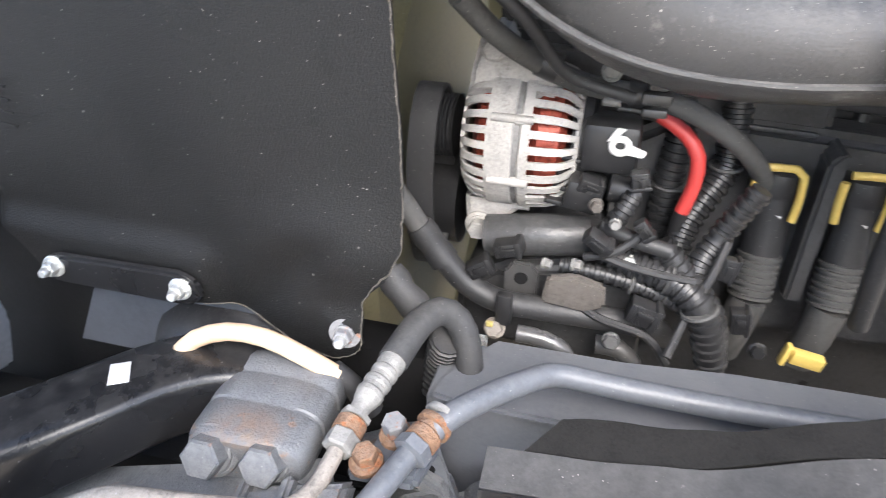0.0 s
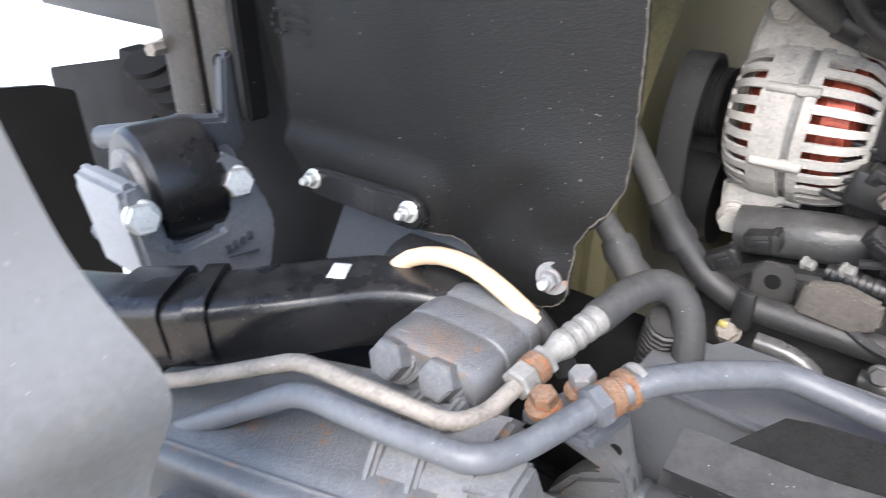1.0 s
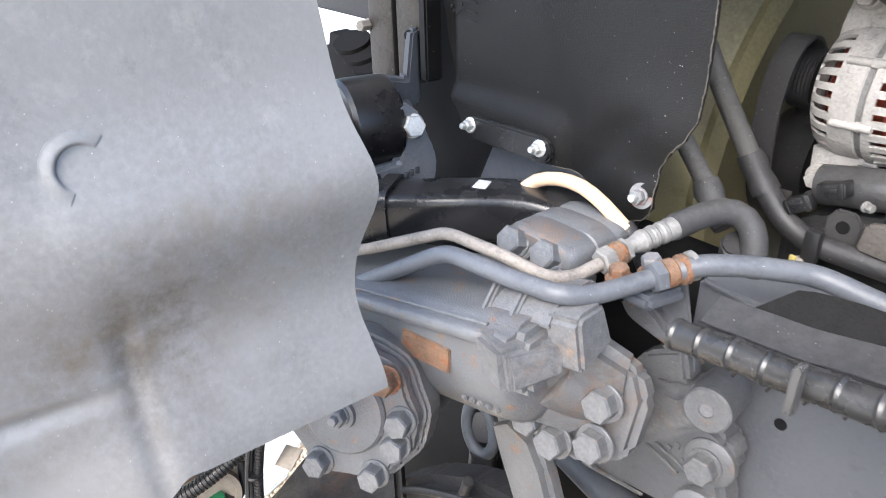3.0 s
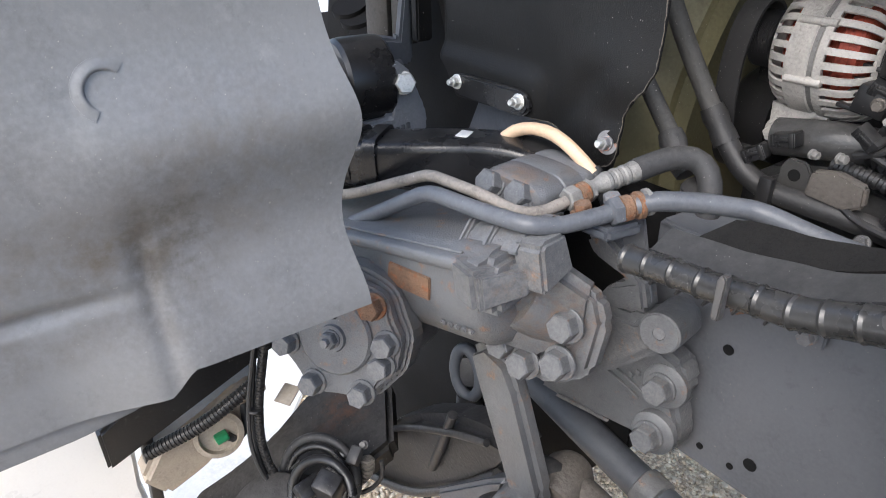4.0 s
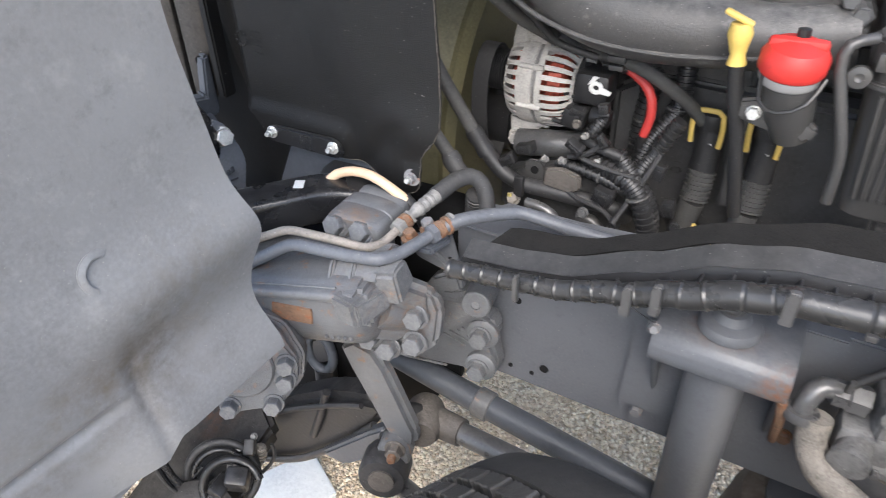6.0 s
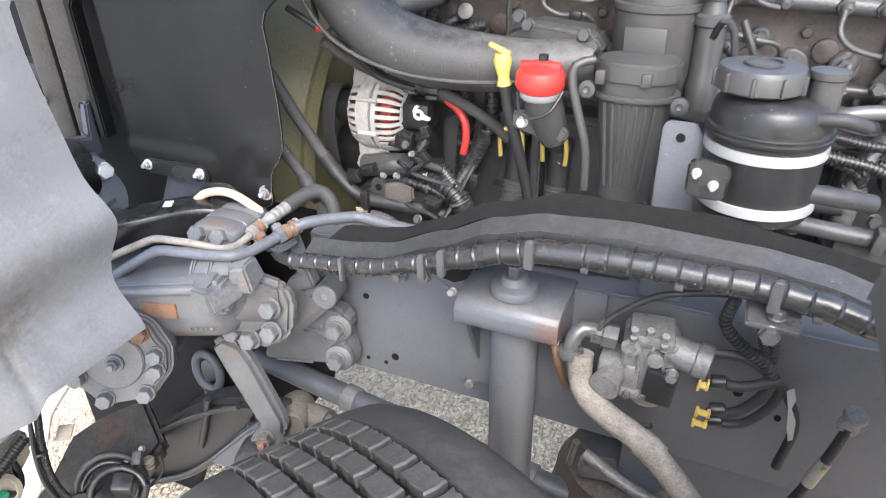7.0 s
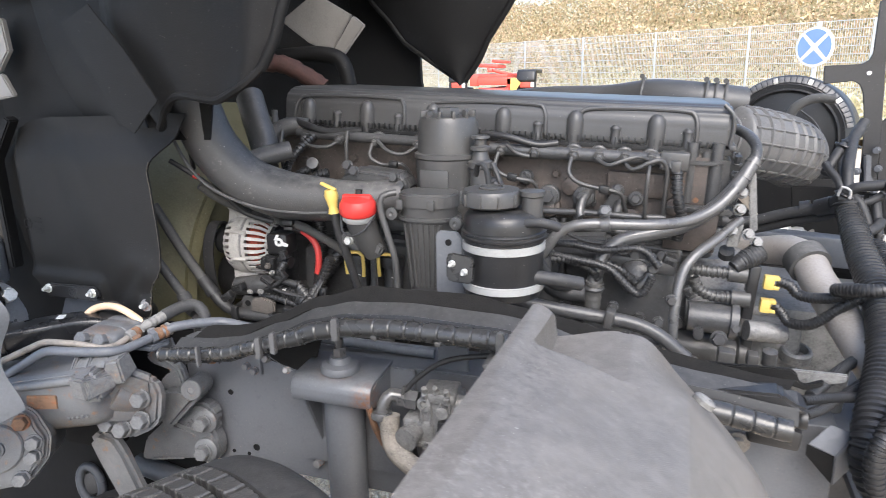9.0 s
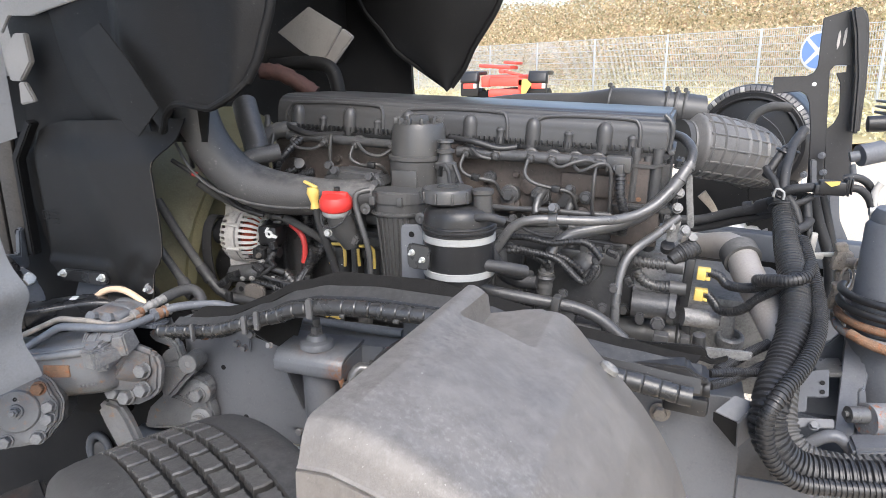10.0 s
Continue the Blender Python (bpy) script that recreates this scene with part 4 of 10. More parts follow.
# end cover with bolts, facing forward and out
ECN = Vector((0.53, -0.81, 0.25)).normalized()
ECC = Vector((-0.100, 0.138, 0.945))
ea = ECN.cross(Vector((0, 0, 1))).normalized() * -1
eb = ECN.cross(ea).normalized()
spots = [ECC + (p - ECC) - ECN * (p - ECC).dot(ECN) for p in map(Vector, ((-0.068, 0.169, 0.987), (-0.049, 0.172, 0.949), (-0.042, 0.155, 0.927), (-0.050, 0.128, 0.893), (-0.105, 0.100, 0.890), (-0.150, 0.105, 0.925), (-0.145, 0.125, 0.965)))]
lobes = [math.atan2((p - ECC).dot(eb), (p - ECC).dot(ea)) for p in spots]


def flange_ring(r0, grow):
    return [ECC + (r0 + grow * max(math.exp(-((math.remainder(a - l, 2 * math.pi)) / 0.25) ** 2) for l in lobes)) * (math.cos(a) * ea + math.sin(a) * eb) for a in (2 * math.pi * i / 56 for i in range(56))]


part("cover_flange", slab_of(flange_ring(0.079, 0.005), ECN, -0.050, -0.016, 0.004), M_CAST, steer)
part("end_cover", slab_of(flange_ring(0.070, 0.008), ECN, -0.016, 0.002, 0.005), M_CAST, steer)
part("cover_neck", lathe([(0.074, -0.14), (0.070, -0.08), (0.074, -0.045)], ECC, ECN, 40), M_CAST, steer)
part("cover_boss", lathe([(0.045, 0), (0.045, 0.004), (0.042, 0.007), (0.016, 0.008), (0.015, 0.012), (0, 0.012)], ECC + ECN * 0.001, ECN, 44), M_CAST, steer)
bolt(steer, ECC + ECN * 0.012, ECN, 0.017, 0.010, 1.3, M_CAST)
bolt(steer, ECC + ECN * 0.020, ECN, 0.009, 0.010, 0, M_RUSTYPAINT)
part("bleed_hole", lathe([(0.004, 0), (0.0045, 0.0012), (0.002, 0.001), (0, 0.0002)], ECC + ECN * 0.008 + 0.026 * eb, ECN, 14), M_DARKVOID, steer)
for k, p in enumerate(spots):
    bolt(steer, p + ECN * 0.002, ECN, 0.022, 0.016, 1.4, M_RUST if k == 0 else M_CAST, spin=17 * k)
# mounting boss with its bolts
BN = Vector((0.16, -0.97, 0.185)).normalized()
part("mount_flange", slab_of([Vector(p) for p in ((0.005, 0.292, 0.925), (0.022, 0.291, 0.908), (0.055, 0.293, 0.905), (0.096, 0.304, 0.925), (0.113, 0.312, 0.945), (0.116, 0.322, 1.000), (0.104, 0.322, 1.025), (0.072, 0.318, 1.035), (0.040, 0.306, 0.985))], BN, -0.022, 0.004, 0.007), M_CAST, steer)
part("mount_boss", sweep(spline([(0.035, 0.28, 1.01), (0.055, 0.315, 0.985), (0.075, 0.345, 0.975)]), 0.034, 20), M_CAST, steer)
for at, m in (((0.087, 0.300, 0.994), M_CAST), ((0.047, 0.284, 0.931), M_CAST), ((0.087, 0.293, 0.951), M_CAST), ((0.016, 0.282, 0.940), M_CAST)):
    bolt(steer, at, BN, 0.027, 0.016, 1.4, m)
# arm and bracket to the rail
part("bracket_neck", slab_of([Vector(p) for p in ((0.041, 0.38, 0.951), (0.064, 0.38, 0.971), (0.103, 0.38, 0.977), (0.129, 0.38, 0.998), (0.151, 0.38, 1.001), (0.164, 0.38, 0.988), (0.16, 0.38, 0.966), (0.131, 0.38, 0.944), (0.075, 0.38, 0.884), (0.046, 0.38, 0.866))], Vector((0.2, -0.97, 0.1)).normalized(), -0.05, 0.0, 0.010), M_CAST, steer, sharp=50)
part("fork_arm", slab_of([(0.020, 0.388, 1.037), (0.046, 0.388, 1.053), (0.102, 0.388, 1.019), (0.112, 0.388, 0.985), (0.078, 0.388, 0.968), (0.035, 0.388, 0.955), (0.060, 0.388, 0.995), (0.084, 0.388, 1.010), (0.033, 0.388, 1.021)], Vector((0.1, -1, 0.1)), -0.030, 0.0, 0.005), M_CAST, steer)
part("rail_bracket", slab_of([(-0.061, 0.415, 0.760), (-0.041, 0.415, 0.815), (0.070, 0.415, 0.915), (0.120, 0.415, 0.932), (0.146, 0.415, 0.925), (0.157, 0.415, 0.901), (0.147, 0.415, 0.872), (0.158, 0.415, 0.846), (0.160, 0.415, 0.820), (0.148, 0.415, 0.796), (0.126, 0.415, 0.786), (0.099, 0.415, 0.793), (-0.021, 0.415, 0.765)], Vector((0, -1, 0)), -0.035, 0.0, 0.007), M_CAST, steer)
part("lug", lathe([(0.022, -0.05), (0.022, 0.002), (0.020, 0.004), (0.0068, 0.004), (0.0055, -0.002), (0, -0.002)], (0.142, 0.374, 0.984), (0.2, -0.97, 0.1), 30), M_CAST, steer)
part("lug_hole", lathe([(0.0062, 0), (0.0062, 0.0012), (0, 0.001)], (0.142, 0.3725, 0.984), (0.2, -0.97, 0.1), 20), M_RUSTYPAINT, steer)
for k in range(3):
    part("bracket_ridge", slab_of([(-0.022, 0.413, 0.771), (0.067, 0.413, 0.79), (0.068, 0.413, 0.794), (-0.018, 0.413, 0.778)], Vector((0, -1, 0)), 0.0, 0.004, 0.001) if k == 0 else box((0.055 + 0.012 * k, 0.412, 0.852 + 0.010 * k), (0.075, 0.004, 0.0025), (0, 13, 0), 0.001), M_CAST, steer)
for k in range(6):
    part("cast_mark", box((0.080 + 0.009 * k, 0.412, 0.893 - 0.003 * k - 0.012 * (k % 2)), (0.006, 0.003, 0.007), (0, 12, 0), 0.001), M_CAST, steer)
for at in ((0.133, 0.405, 0.891), (0.134, 0.396, 0.828)):
    part("washer", lathe([(0.026, 0), (0.026, 0.010), (0.022, 0.013), (0, 0.013)], Vector(at) + Vector((0, 0.016, 0)), (0.15, -1, 0.1), 28), M_CAST, steer)
    bolt(steer, Vector(at) + Vector((0, 0.002, 0)), (0.15, -1, 0.1), 0.027, 0.016, 1.35, M_CAST)
part("thin_bracket", slab_of([(0.052, 0.4, 1.069), (0.085, 0.4, 1.08), (0.109, 0.4, 0.993), (0.101, 0.4, 0.979), (0.085, 0.4, 0.989), (0.069, 0.4, 1.032)], Vector((0, -1, 0)), -0.004, 0.0, 0.001), M_CHASSIS, steer)
for at in ((0.074, 0.4, 1.069), (0.085, 0.4, 1.028)):
    part("bracket_hole", lathe([(0.005, 0), (0.005, 0.001), (0, 0.001)], at, (0, -1, 0), 16), M_DARKVOID, steer)

# drop arm and its ball joint, drag link
arm = thing("drop_arm", (0.03, 0.29, 0.69), "grey painted steel drop arm with rusty joint nut", "steering arm")
part("arm", slab_of([(-0.062, 0.292, 0.880), (-0.032, 0.292, 0.906), (0.008, 0.292, 0.900), (0.030, 0.292, 0.868), (0.080, 0.292, 0.748), (0.078, 0.292, 0.715), (0.058, 0.292, 0.695), (0.034, 0.292, 0.694), (0.018, 0.292, 0.712), (-0.048, 0.292, 0.845)], Vector((0.25, -0.95, 0.1)).normalized(), -0.030, 0.004, 0.010), M_CAST, arm, sharp=50)
part("arm_eye", lathe([(0.018, -0.022), (0.026, -0.022), (0.029, -0.016), (0.029, 0.014), (0.025, 0.020), (0.012, 0.020), (0, 0.016)], (0.04, 0.285, 0.696), (0.3, -0.9, 0.1), 28), M_CAST, arm)
part("rubber_boot", lathe([(0.020, -0.02), (0.026, -0.012), (0.032, 0.0), (0.030, 0.012), (0.024, 0.018), (0.020, 0.018)], (0.042, 0.335, 0.715), (-0.35, 0.9, -0.1), 26), M_RUBBER, arm)
part("joint_housing", lathe([(0.0, -0.045), (0.026, -0.045), (0.034, -0.03), (0.034, 0.02), (0.028, 0.032), (0, 0.032)], (0.052, 0.358, 0.705), (-0.35, 0.9, -0.1), 28), M_GRIMY, arm)
bolt(arm, (0.053, 0.266, 0.722), (0.3, -0.9, 0.1), 0.024, 0.016, 1.5, M_GRIMY)
part("stud_end", lathe([(0.007, 0), (0.007, 0.010), (0.005, 0.012), (0, 0.012)], (0.058, 0.250, 0.724), (0.3, -0.9, 0.1), 14), M_RUST, arm)
drag = thing("drag_link", (0.2, 0.37, 0.70), "grey steel drag link rod with a rusted end", "drag link")
part("rod", tube([(0.05, 0.365, 0.70), (0.14, 0.358, 0.705), (0.30, 0.345, 0.715), (0.44, 0.33, 0.72)], 0.019, 14), M_PIPE, drag)
part("rod_end", tube([(0.045, 0.365, 0.70), (0.09, 0.362, 0.702), (0.125, 0.360, 0.704)], lambda s: 0.026 - 0.06 * max(0, s - 0.05), 14), M_GRIMY, drag)
bar = thing("torsion_bar", (0.2, 0.43, 0.70), "dark painted steel bar running along below the rail", "torsion bar")
part("bar", tube([(-0.12, 0.465, 0.71), (0.0, 0.455, 0.70), (0.12, 0.45, 0.685), (0.30, 0.44, 0.67), (0.62, 0.42, 0.64)], 0.024, 16), M_CASTDARK, bar)
for at, way in (((0.12, 0.45, 0.685), (0.98, -0.04, -0.1)), ((0.50, 0.428, 0.652), (0.98, -0.05, -0.1))):
    part("collar", lathe([(0.0245, -0.016), (0.028, -0.014), (0.028, 0.014), (0.0245, 0.016)], at, way, 24), M_CAST, bar)
bar2 = thing("lower_link", (0.1, 0.3, 0.6), "grey steel lower link below the drop arm", "link rod")
part("link", tube([(0.02, 0.26, 0.66), (0.10, 0.27, 0.60), (0.22, 0.28, 0.52)], 0.017, 12), M_PIPE, bar2)
part("bush_housing", lathe([(0.022, -0.03), (0.038, -0.03), (0.042, -0.02), (0.042, 0.02), (0.038, 0.03), (0.022, 0.03), (0.022, -0.03)], (0.032, 0.262, 0.665), (0.35, -0.9, 0.15), 32), M_SEAT, bar2)
part("bush_core", lathe([(0.022, -0.034), (0.022, 0.034), (0, 0.034)], (0.032, 0.262, 0.665), (0.35, -0.9, 0.15), 20), M_GRIMY, bar2)

# front axle, spring seat and brake parts
axle = thing("front_axle", (-0.35, 0.2, 0.35), "dark grey forged front axle and spring seat", "axle")
part("beam", slab_of([Vector(p) for p in ((-0.436, -0.055, 0.43), (-0.481, 0.015, 0.44), (-0.48, 0.085, 0.46), (-0.482, 0.161, 0.49), (-0.501, 0.244, 0.53), (-0.459, 0.293, 0.56), (-0.389, 0.366, 0.58), (-0.265, 0.293, 0.56),
                                              (-0.269, 0.236, 0.54), (-0.30, 0.166, 0.51), (-0.28, 0.12, 0.48), (-0.267, 0.105, 0.47), (-0.286, 0.047, 0.44), (-0.40, -0.08, 0.42), (-0.42, -0.30, 0.36), (-0.50, -0.30, 0.36))],
                     Vector((0.1, -0.3, 1)).normalized(), -0.05, 0.004, 0.016), M_AXLE, axle)
part("spring_seat", prism([(-0.468, 0.379), (-0.465, 0.311), (-0.371, 0.342), (-0.247, 0.427), (-0.126, 0.549), (-0.035, 0.658), (-0.011, 0.702), (-0.035, 0.72), (-0.079, 0.709), (-0.161, 0.673), (-0.26, 0.603), (-0.363, 0.505)], "y", 0.33, 0.40, 0.022, 4), M_SEAT, axle)
part("seat_rim", sweep(spline([(-0.435, 0.322, 0.329), (-0.339, 0.318, 0.384), (-0.226, 0.316, 0.464), (-0.111, 0.318, 0.58), (-0.034, 0.322, 0.669)], 0.01), 0.008, 10), M_SEAT, axle)
part("seat_rib", sweep(spline([(-0.14, 0.325, 0.697), (-0.163, 0.322, 0.625), (-0.192, 0.322, 0.55)], 0.008), 0.008, 10), M_SEAT, axle)
part("seat_ledge", sweep(spline([(-0.393, 0.318, 0.464), (-0.262, 0.316, 0.585), (-0.134, 0.318, 0.67), (-0.056, 0.32, 0.711)], 0.008), 0.006, 10), M_SEAT, axle)
part("lower_foot", prism([(-0.16, 0.537), (-0.036, 0.669), (0.006, 0.709), (-0.012, 0.62), (-0.101, 0.536)], "y", 0.30, 0.33, 0.006), M_CASTDARK, axle)
EYE_C = Vector((-0.268, 0.452, 0.630))
part("ring_eye", sweep([EYE_C + 0.028 * math.cos(a) * Vector((0.85, 0.30, 0.25)) + 0.045 * math.sin(a) * Vector((-0.30, 0.10, 0.95)) for a in (2 * math.pi * i / 36 for i in range(37))], 0.0105, 14), M_CASTDARK, axle)
part("eye_plug", lathe([(0.026, -0.02), (0.026, -0.004), (0.012, -0.002), (0, -0.002)], EYE_C, (0.45, -0.80, 0.3), 28), M_SEAT, axle)
part("eye_stem", sweep([EYE_C + Vector((0.006, 0.002, -0.045)), EYE_C + Vector((0.012, -0.01, -0.13))], 0.024, 16), M_SEAT, axle)
# Added near-black sheet: fills the dark gap behind the axle parts.
part("dark_backing", prism([(-0.80, 0.12), (-0.45, 0.12), (-0.32, 0.40), (-0.22, 0.50), (-0.02, 0.58), (0.06, 0.70), (0.06, 0.88), (-0.80, 0.88)], "y", 0.475, 0.49, 0.004), M_DARKVOID, axle)
tint_patch(M_AXLE, (-0.40, 0.27, 0.55), (0.06, 0.07, 0.06), (0.12, 0.055, 0.025), 0.8, 40, 0.40)
chamber = thing("brake_chamber", (-0.30, 0.10, 0.40), "black brake chamber with sensor plug and braided lead", "brake chamber")
part("drum", lathe([(0, 0.02), (0.060, 0.02), (0.085, 0.005), (0.09, -0.03), (0.08, -0.08), (0, -0.09)], (-0.275, 0.075, 0.50), (0.35, -0.6, 0.8), 40), M_AXLE, chamber)
part("cap_ring", sweep([Vector((-0.235, 0.145, 0.565)) + 0.055 * (math.cos(a) * Vector((0.88, 0.45, 0)) + math.sin(a) * Vector((-0.2, 0.45, 0.85))) for a in (radians(20 + 10 * i) for i in range(29))], 0.008, 10), M_BLACKGLOSS, chamber)
part("sensor_body", joined(box((-0.225, 0.155, 0.585), (0.040, 0.035, 0.05), (20, 10, 30), 0.006), box((-0.245, 0.13, 0.580), (0.03, 0.04, 0.02), (0, 30, 10), 0.005)), M_BLACK, chamber)
part("sensor_lead", loom([(-0.252, 0.236, 0.572), (-0.250, 0.232, 0.550), (-0.258, 0.218, 0.530), (-0.268, 0.196, 0.512)], 0.0125, 0.007, 0.22), M_BRAID, chamber)
for at in ((-0.262, 0.238, 0.592), (-0.270, 0.205, 0.585), (-0.275, 0.180, 0.560)):
    bolt(chamber, at, (0.4, -0.6, 0.7), 0.010, 0.008, 1.4, M_FERRULE)
part("bellows_ring", sweep([Vector((-0.285, 0.165, 0.545)) + 0.068 * (math.cos(a) * Vector((0.75, 0.60, 0.1)) + math.sin(a) * Vector((-0.35, 0.30, 0.85))) for a in (2 * math.pi * i / 40 for i in range(41))], 0.008, 10), M_RUBBER, chamber)
part("bellows_ring", sweep([Vector((-0.280, 0.160, 0.550)) + 0.054 * (math.cos(a) * Vector((0.75, 0.60, 0.1)) + math.sin(a) * Vector((-0.35, 0.30, 0.85))) for a in (2 * math.pi * i / 40 for i in range(41))], 0.006, 10), M_BLACKGLOSS, chamber)
part("lever", box((-0.262, 0.185, 0.565), (0.022, 0.055, 0.016), (35, 20, 25), 0.006), M_SHEEN, chamber)
part("lever", box((-0.270, 0.150, 0.560), (0.018, 0.045, 0.014), (15, 10, -20), 0.005), M_SHEEN, chamber)
part("plug", box((-0.252, 0.215, 0.590), (0.020, 0.030, 0.018), (30, 0, 30), 0.004), M_FILTER, chamber)
loomf = thing("brake_hose_loom", (-0.30, 0.10, 0.45), "black corrugated brake hoses looping down to the axle", "hose")
LOOM_RUN = [(-0.37, 0.148, 0.80), (-0.368, 0.130, 0.735), (-0.362, 0.112, 0.665), (-0.352, 0.104, 0.60), (-0.330, 0.112, 0.545), (-0.300, 0.150, 0.508), (-0.278, 0.185, 0.505), (-0.262, 0.215, 0.528)]
part("loom_run", loom(LOOM_RUN, 0.0075, 0.0055, 0.16), M_LOOM, loomf)
part("hose_run", tube([Vector(p) + Vector((0.002, -0.017, 0.004)) for p in LOOM_RUN[:-1]] + [(-0.250, 0.225, 0.505), (-0.235, 0.250, 0.535), (-0.240, 0.255, 0.565)], 0.0038, 8), M_RUBBER, loomf)
part("hose_run", tube([(-0.39, 0.14, 0.80), (-0.375, 0.112, 0.70), (-0.365, 0.098, 0.62), (-0.340, 0.098, 0.545), (-0.305, 0.128, 0.500)], 0.0045, 8), M_RUBBER, loomf)
for k in (2, 4, 6):
    part("cable_tie", lathe([(0.012, -0.0025), (0.013, 0), (0.012, 0.0025)], Vector(LOOM_RUN[k]) + Vector((0.001, -0.006, 0.001)), Vector(LOOM_RUN[k + 1]) - Vector(LOOM_RUN[k - 1]), 14), M_BLACK, loomf)
part("tie_tail", sweep([Vector(LOOM_RUN[4]) + Vector((0.004, 0.010, 0.0)), Vector(LOOM_RUN[4]) + Vector((0.02, 0.035, 0.030))], 0.0022, 6), M_RUBBER, loomf)

# headlamp back, bumper corner
bumper = thing("white_bumper", (-0.62, -0.15, 0.2), "white painted bumper panel with a recessed screw", "bumper")
part("panel", prism([(-0.75, 0.66), (-0.10, 0.582), (-0.030, 0.570), (-0.050, 0.548), (-0.062, 0.40), (-0.047, 0.224), (-0.06, 0.05), (-0.75, 0.05)], "x", -0.66, -0.60, 0.008, 3), M_WHITEPAINT, bumper)
part("screw", lathe([(0.011, 0), (0.011, 0.002), (0.005, 0.001), (0, 0.0015)], (-0.60, -0.250, 0.462), (1, 0, 0), 20), M_PIPE, bumper)
lamp = thing("headlamp_back", (-0.58, 0.0, 0.45), "tan plastic headlamp back with a green bulb plug", "headlamp")
part("housing", joined(prism([(-0.12, 0.53), (-0.08, 0.59), (0.02, 0.63), (0.08, 0.66), (0.13, 0.66), (0.13, 0.60), (0.06, 0.545), (0.0, 0.50), (-0.08, 0.47)], "x", -0.60, -0.54, 0.012, 3),
                       lathe([(0.045, 0), (0.045, 0.02), (0.036, 0.022), (0.034, 0.012), (0, 0.012)], (-0.54, 0.025, 0.575), (1, -0.2, 0.3), 32)), M_TAN, lamp)
part("plug", box((-0.52, 0.025, 0.575), (0.02, 0.024, 0.014), (10, 0, 0), 0.003), M_GREEN, lamp)
part("cable", tube([(-0.525, 0.035, 0.57), (-0.52, 0.055, 0.555), (-0.53, 0.075, 0.575), (-0.545, 0.08, 0.61)], 0.008, 10), M_RUBBER, lamp)
part("frame", joined(prism([(-0.16, 0.62), (0.10, 0.72), (0.16, 0.74), (0.16, 0.80), (0.0, 0.80), (-0.16, 0.70)], "x", -0.60, -0.50, 0.006), box((-0.57, -0.10, 0.46), (0.03, 0.02, 0.30), (-4, 0, 0), 0.004)), M_BLACK, lamp)
part("loom_run", loom([(-0.53, -0.10, 0.60), (-0.50, 0.0, 0.64), (-0.49, 0.10, 0.69)], 0.013, 0.007, 0.14), M_LOOM, lamp)
part("tan_tab", box((-0.36, 0.105, 0.745), (0.03, 0.035, 0.003), (20, 0, 30), 0.001), M_TAN, lamp)
lamp.matrix_basis = Matrix.Translation((0, 0.055, -0.075)) @ lamp.matrix_basis
under = thing("front_cross_member", (-0.5, 0.25, 0.60), "black front cross member, with a near-black block filling the shaded void", "cross member")
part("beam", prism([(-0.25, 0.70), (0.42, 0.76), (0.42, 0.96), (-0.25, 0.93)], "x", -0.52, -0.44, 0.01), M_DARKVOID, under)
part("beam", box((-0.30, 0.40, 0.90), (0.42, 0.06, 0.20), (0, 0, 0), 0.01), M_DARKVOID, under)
# Added near-black block: paints the shaded void between steering gear and rail.
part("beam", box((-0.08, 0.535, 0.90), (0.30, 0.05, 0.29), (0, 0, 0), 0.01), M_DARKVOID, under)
part("ribbed_hose", loom([(0.075, 0.50, 1.085), (0.066, 0.515, 1.05), (0.060, 0.52, 1.00)], 0.018, 0.008, 0.12), M_RUBBER, under)

# rust where the paint has gone at the arm, the flange and the bolt seats
tint_patch(M_CAST, (-0.07, 0.17, 0.98), (0.05, 0.05, 0.04), (0.20, 0.10, 0.05), 0.8, 90, 0.46)
tint_patch(M_CAST, (0.045, 0.25, 1.055), (0.06, 0.06, 0.03), (0.17, 0.11, 0.07), 0.7, 100, 0.48)

# ---- hydraulic pipes and hoses ----
p1 = thing("thin_hydraulic_pipe", (0, 0.3, 1.09), "thin dirty beige steel hydraulic pipe with rusty fitting", "pipe")
part("pipe", pipe([(-0.33, 0.190, 1.010), (-0.20, 0.228, 1.056), (-0.093, 0.262, 1.106), (-0.022, 0.272, 1.106), (0.020, 0.288, 1.095), (0.030, 0.312, 1.092), (0.033, 0.350, 1.098)], 0.0064, 0.014, 12), M_PIPEDIRT, p1)
part("nut", lathe([(0.0105, -0.009), (0.0125, -0.0075), (0.0125, 0.004), (0.0105, 0.006)], (0.0335, 0.350, 1.099), (0.1, 1, 0.15), 6), M_FERRULE, p1, "pale zinc union nut")
part("rusty_collar", lathe([(0.010, 0.005), (0.0120, 0.006), (0.0120, 0.016), (0.010, 0.018)], (0.0335, 0.350, 1.099), (0.1, 1, 0.15), 18), M_RUST, p1)
part("union_ring", lathe([(0.0095, 0.018), (0.0122, 0.0185), (0.0122, 0.023), (0.009, 0.024)], (0.0335, 0.350, 1.099), (0.1, 1, 0.15), 6), M_FERRULE, p1)


def crimped(s):
    """The radius of a crimped hose end along its length."""
    r = 0.0078 + 0.0024 * step01(0.006, 0.016, s)
    return r + (0.0010 if int(s / 0.0055) % 2 and 0.016 < s < 0.046 else 0.0) + 0.0012 * step01(0.046, 0.049, s)


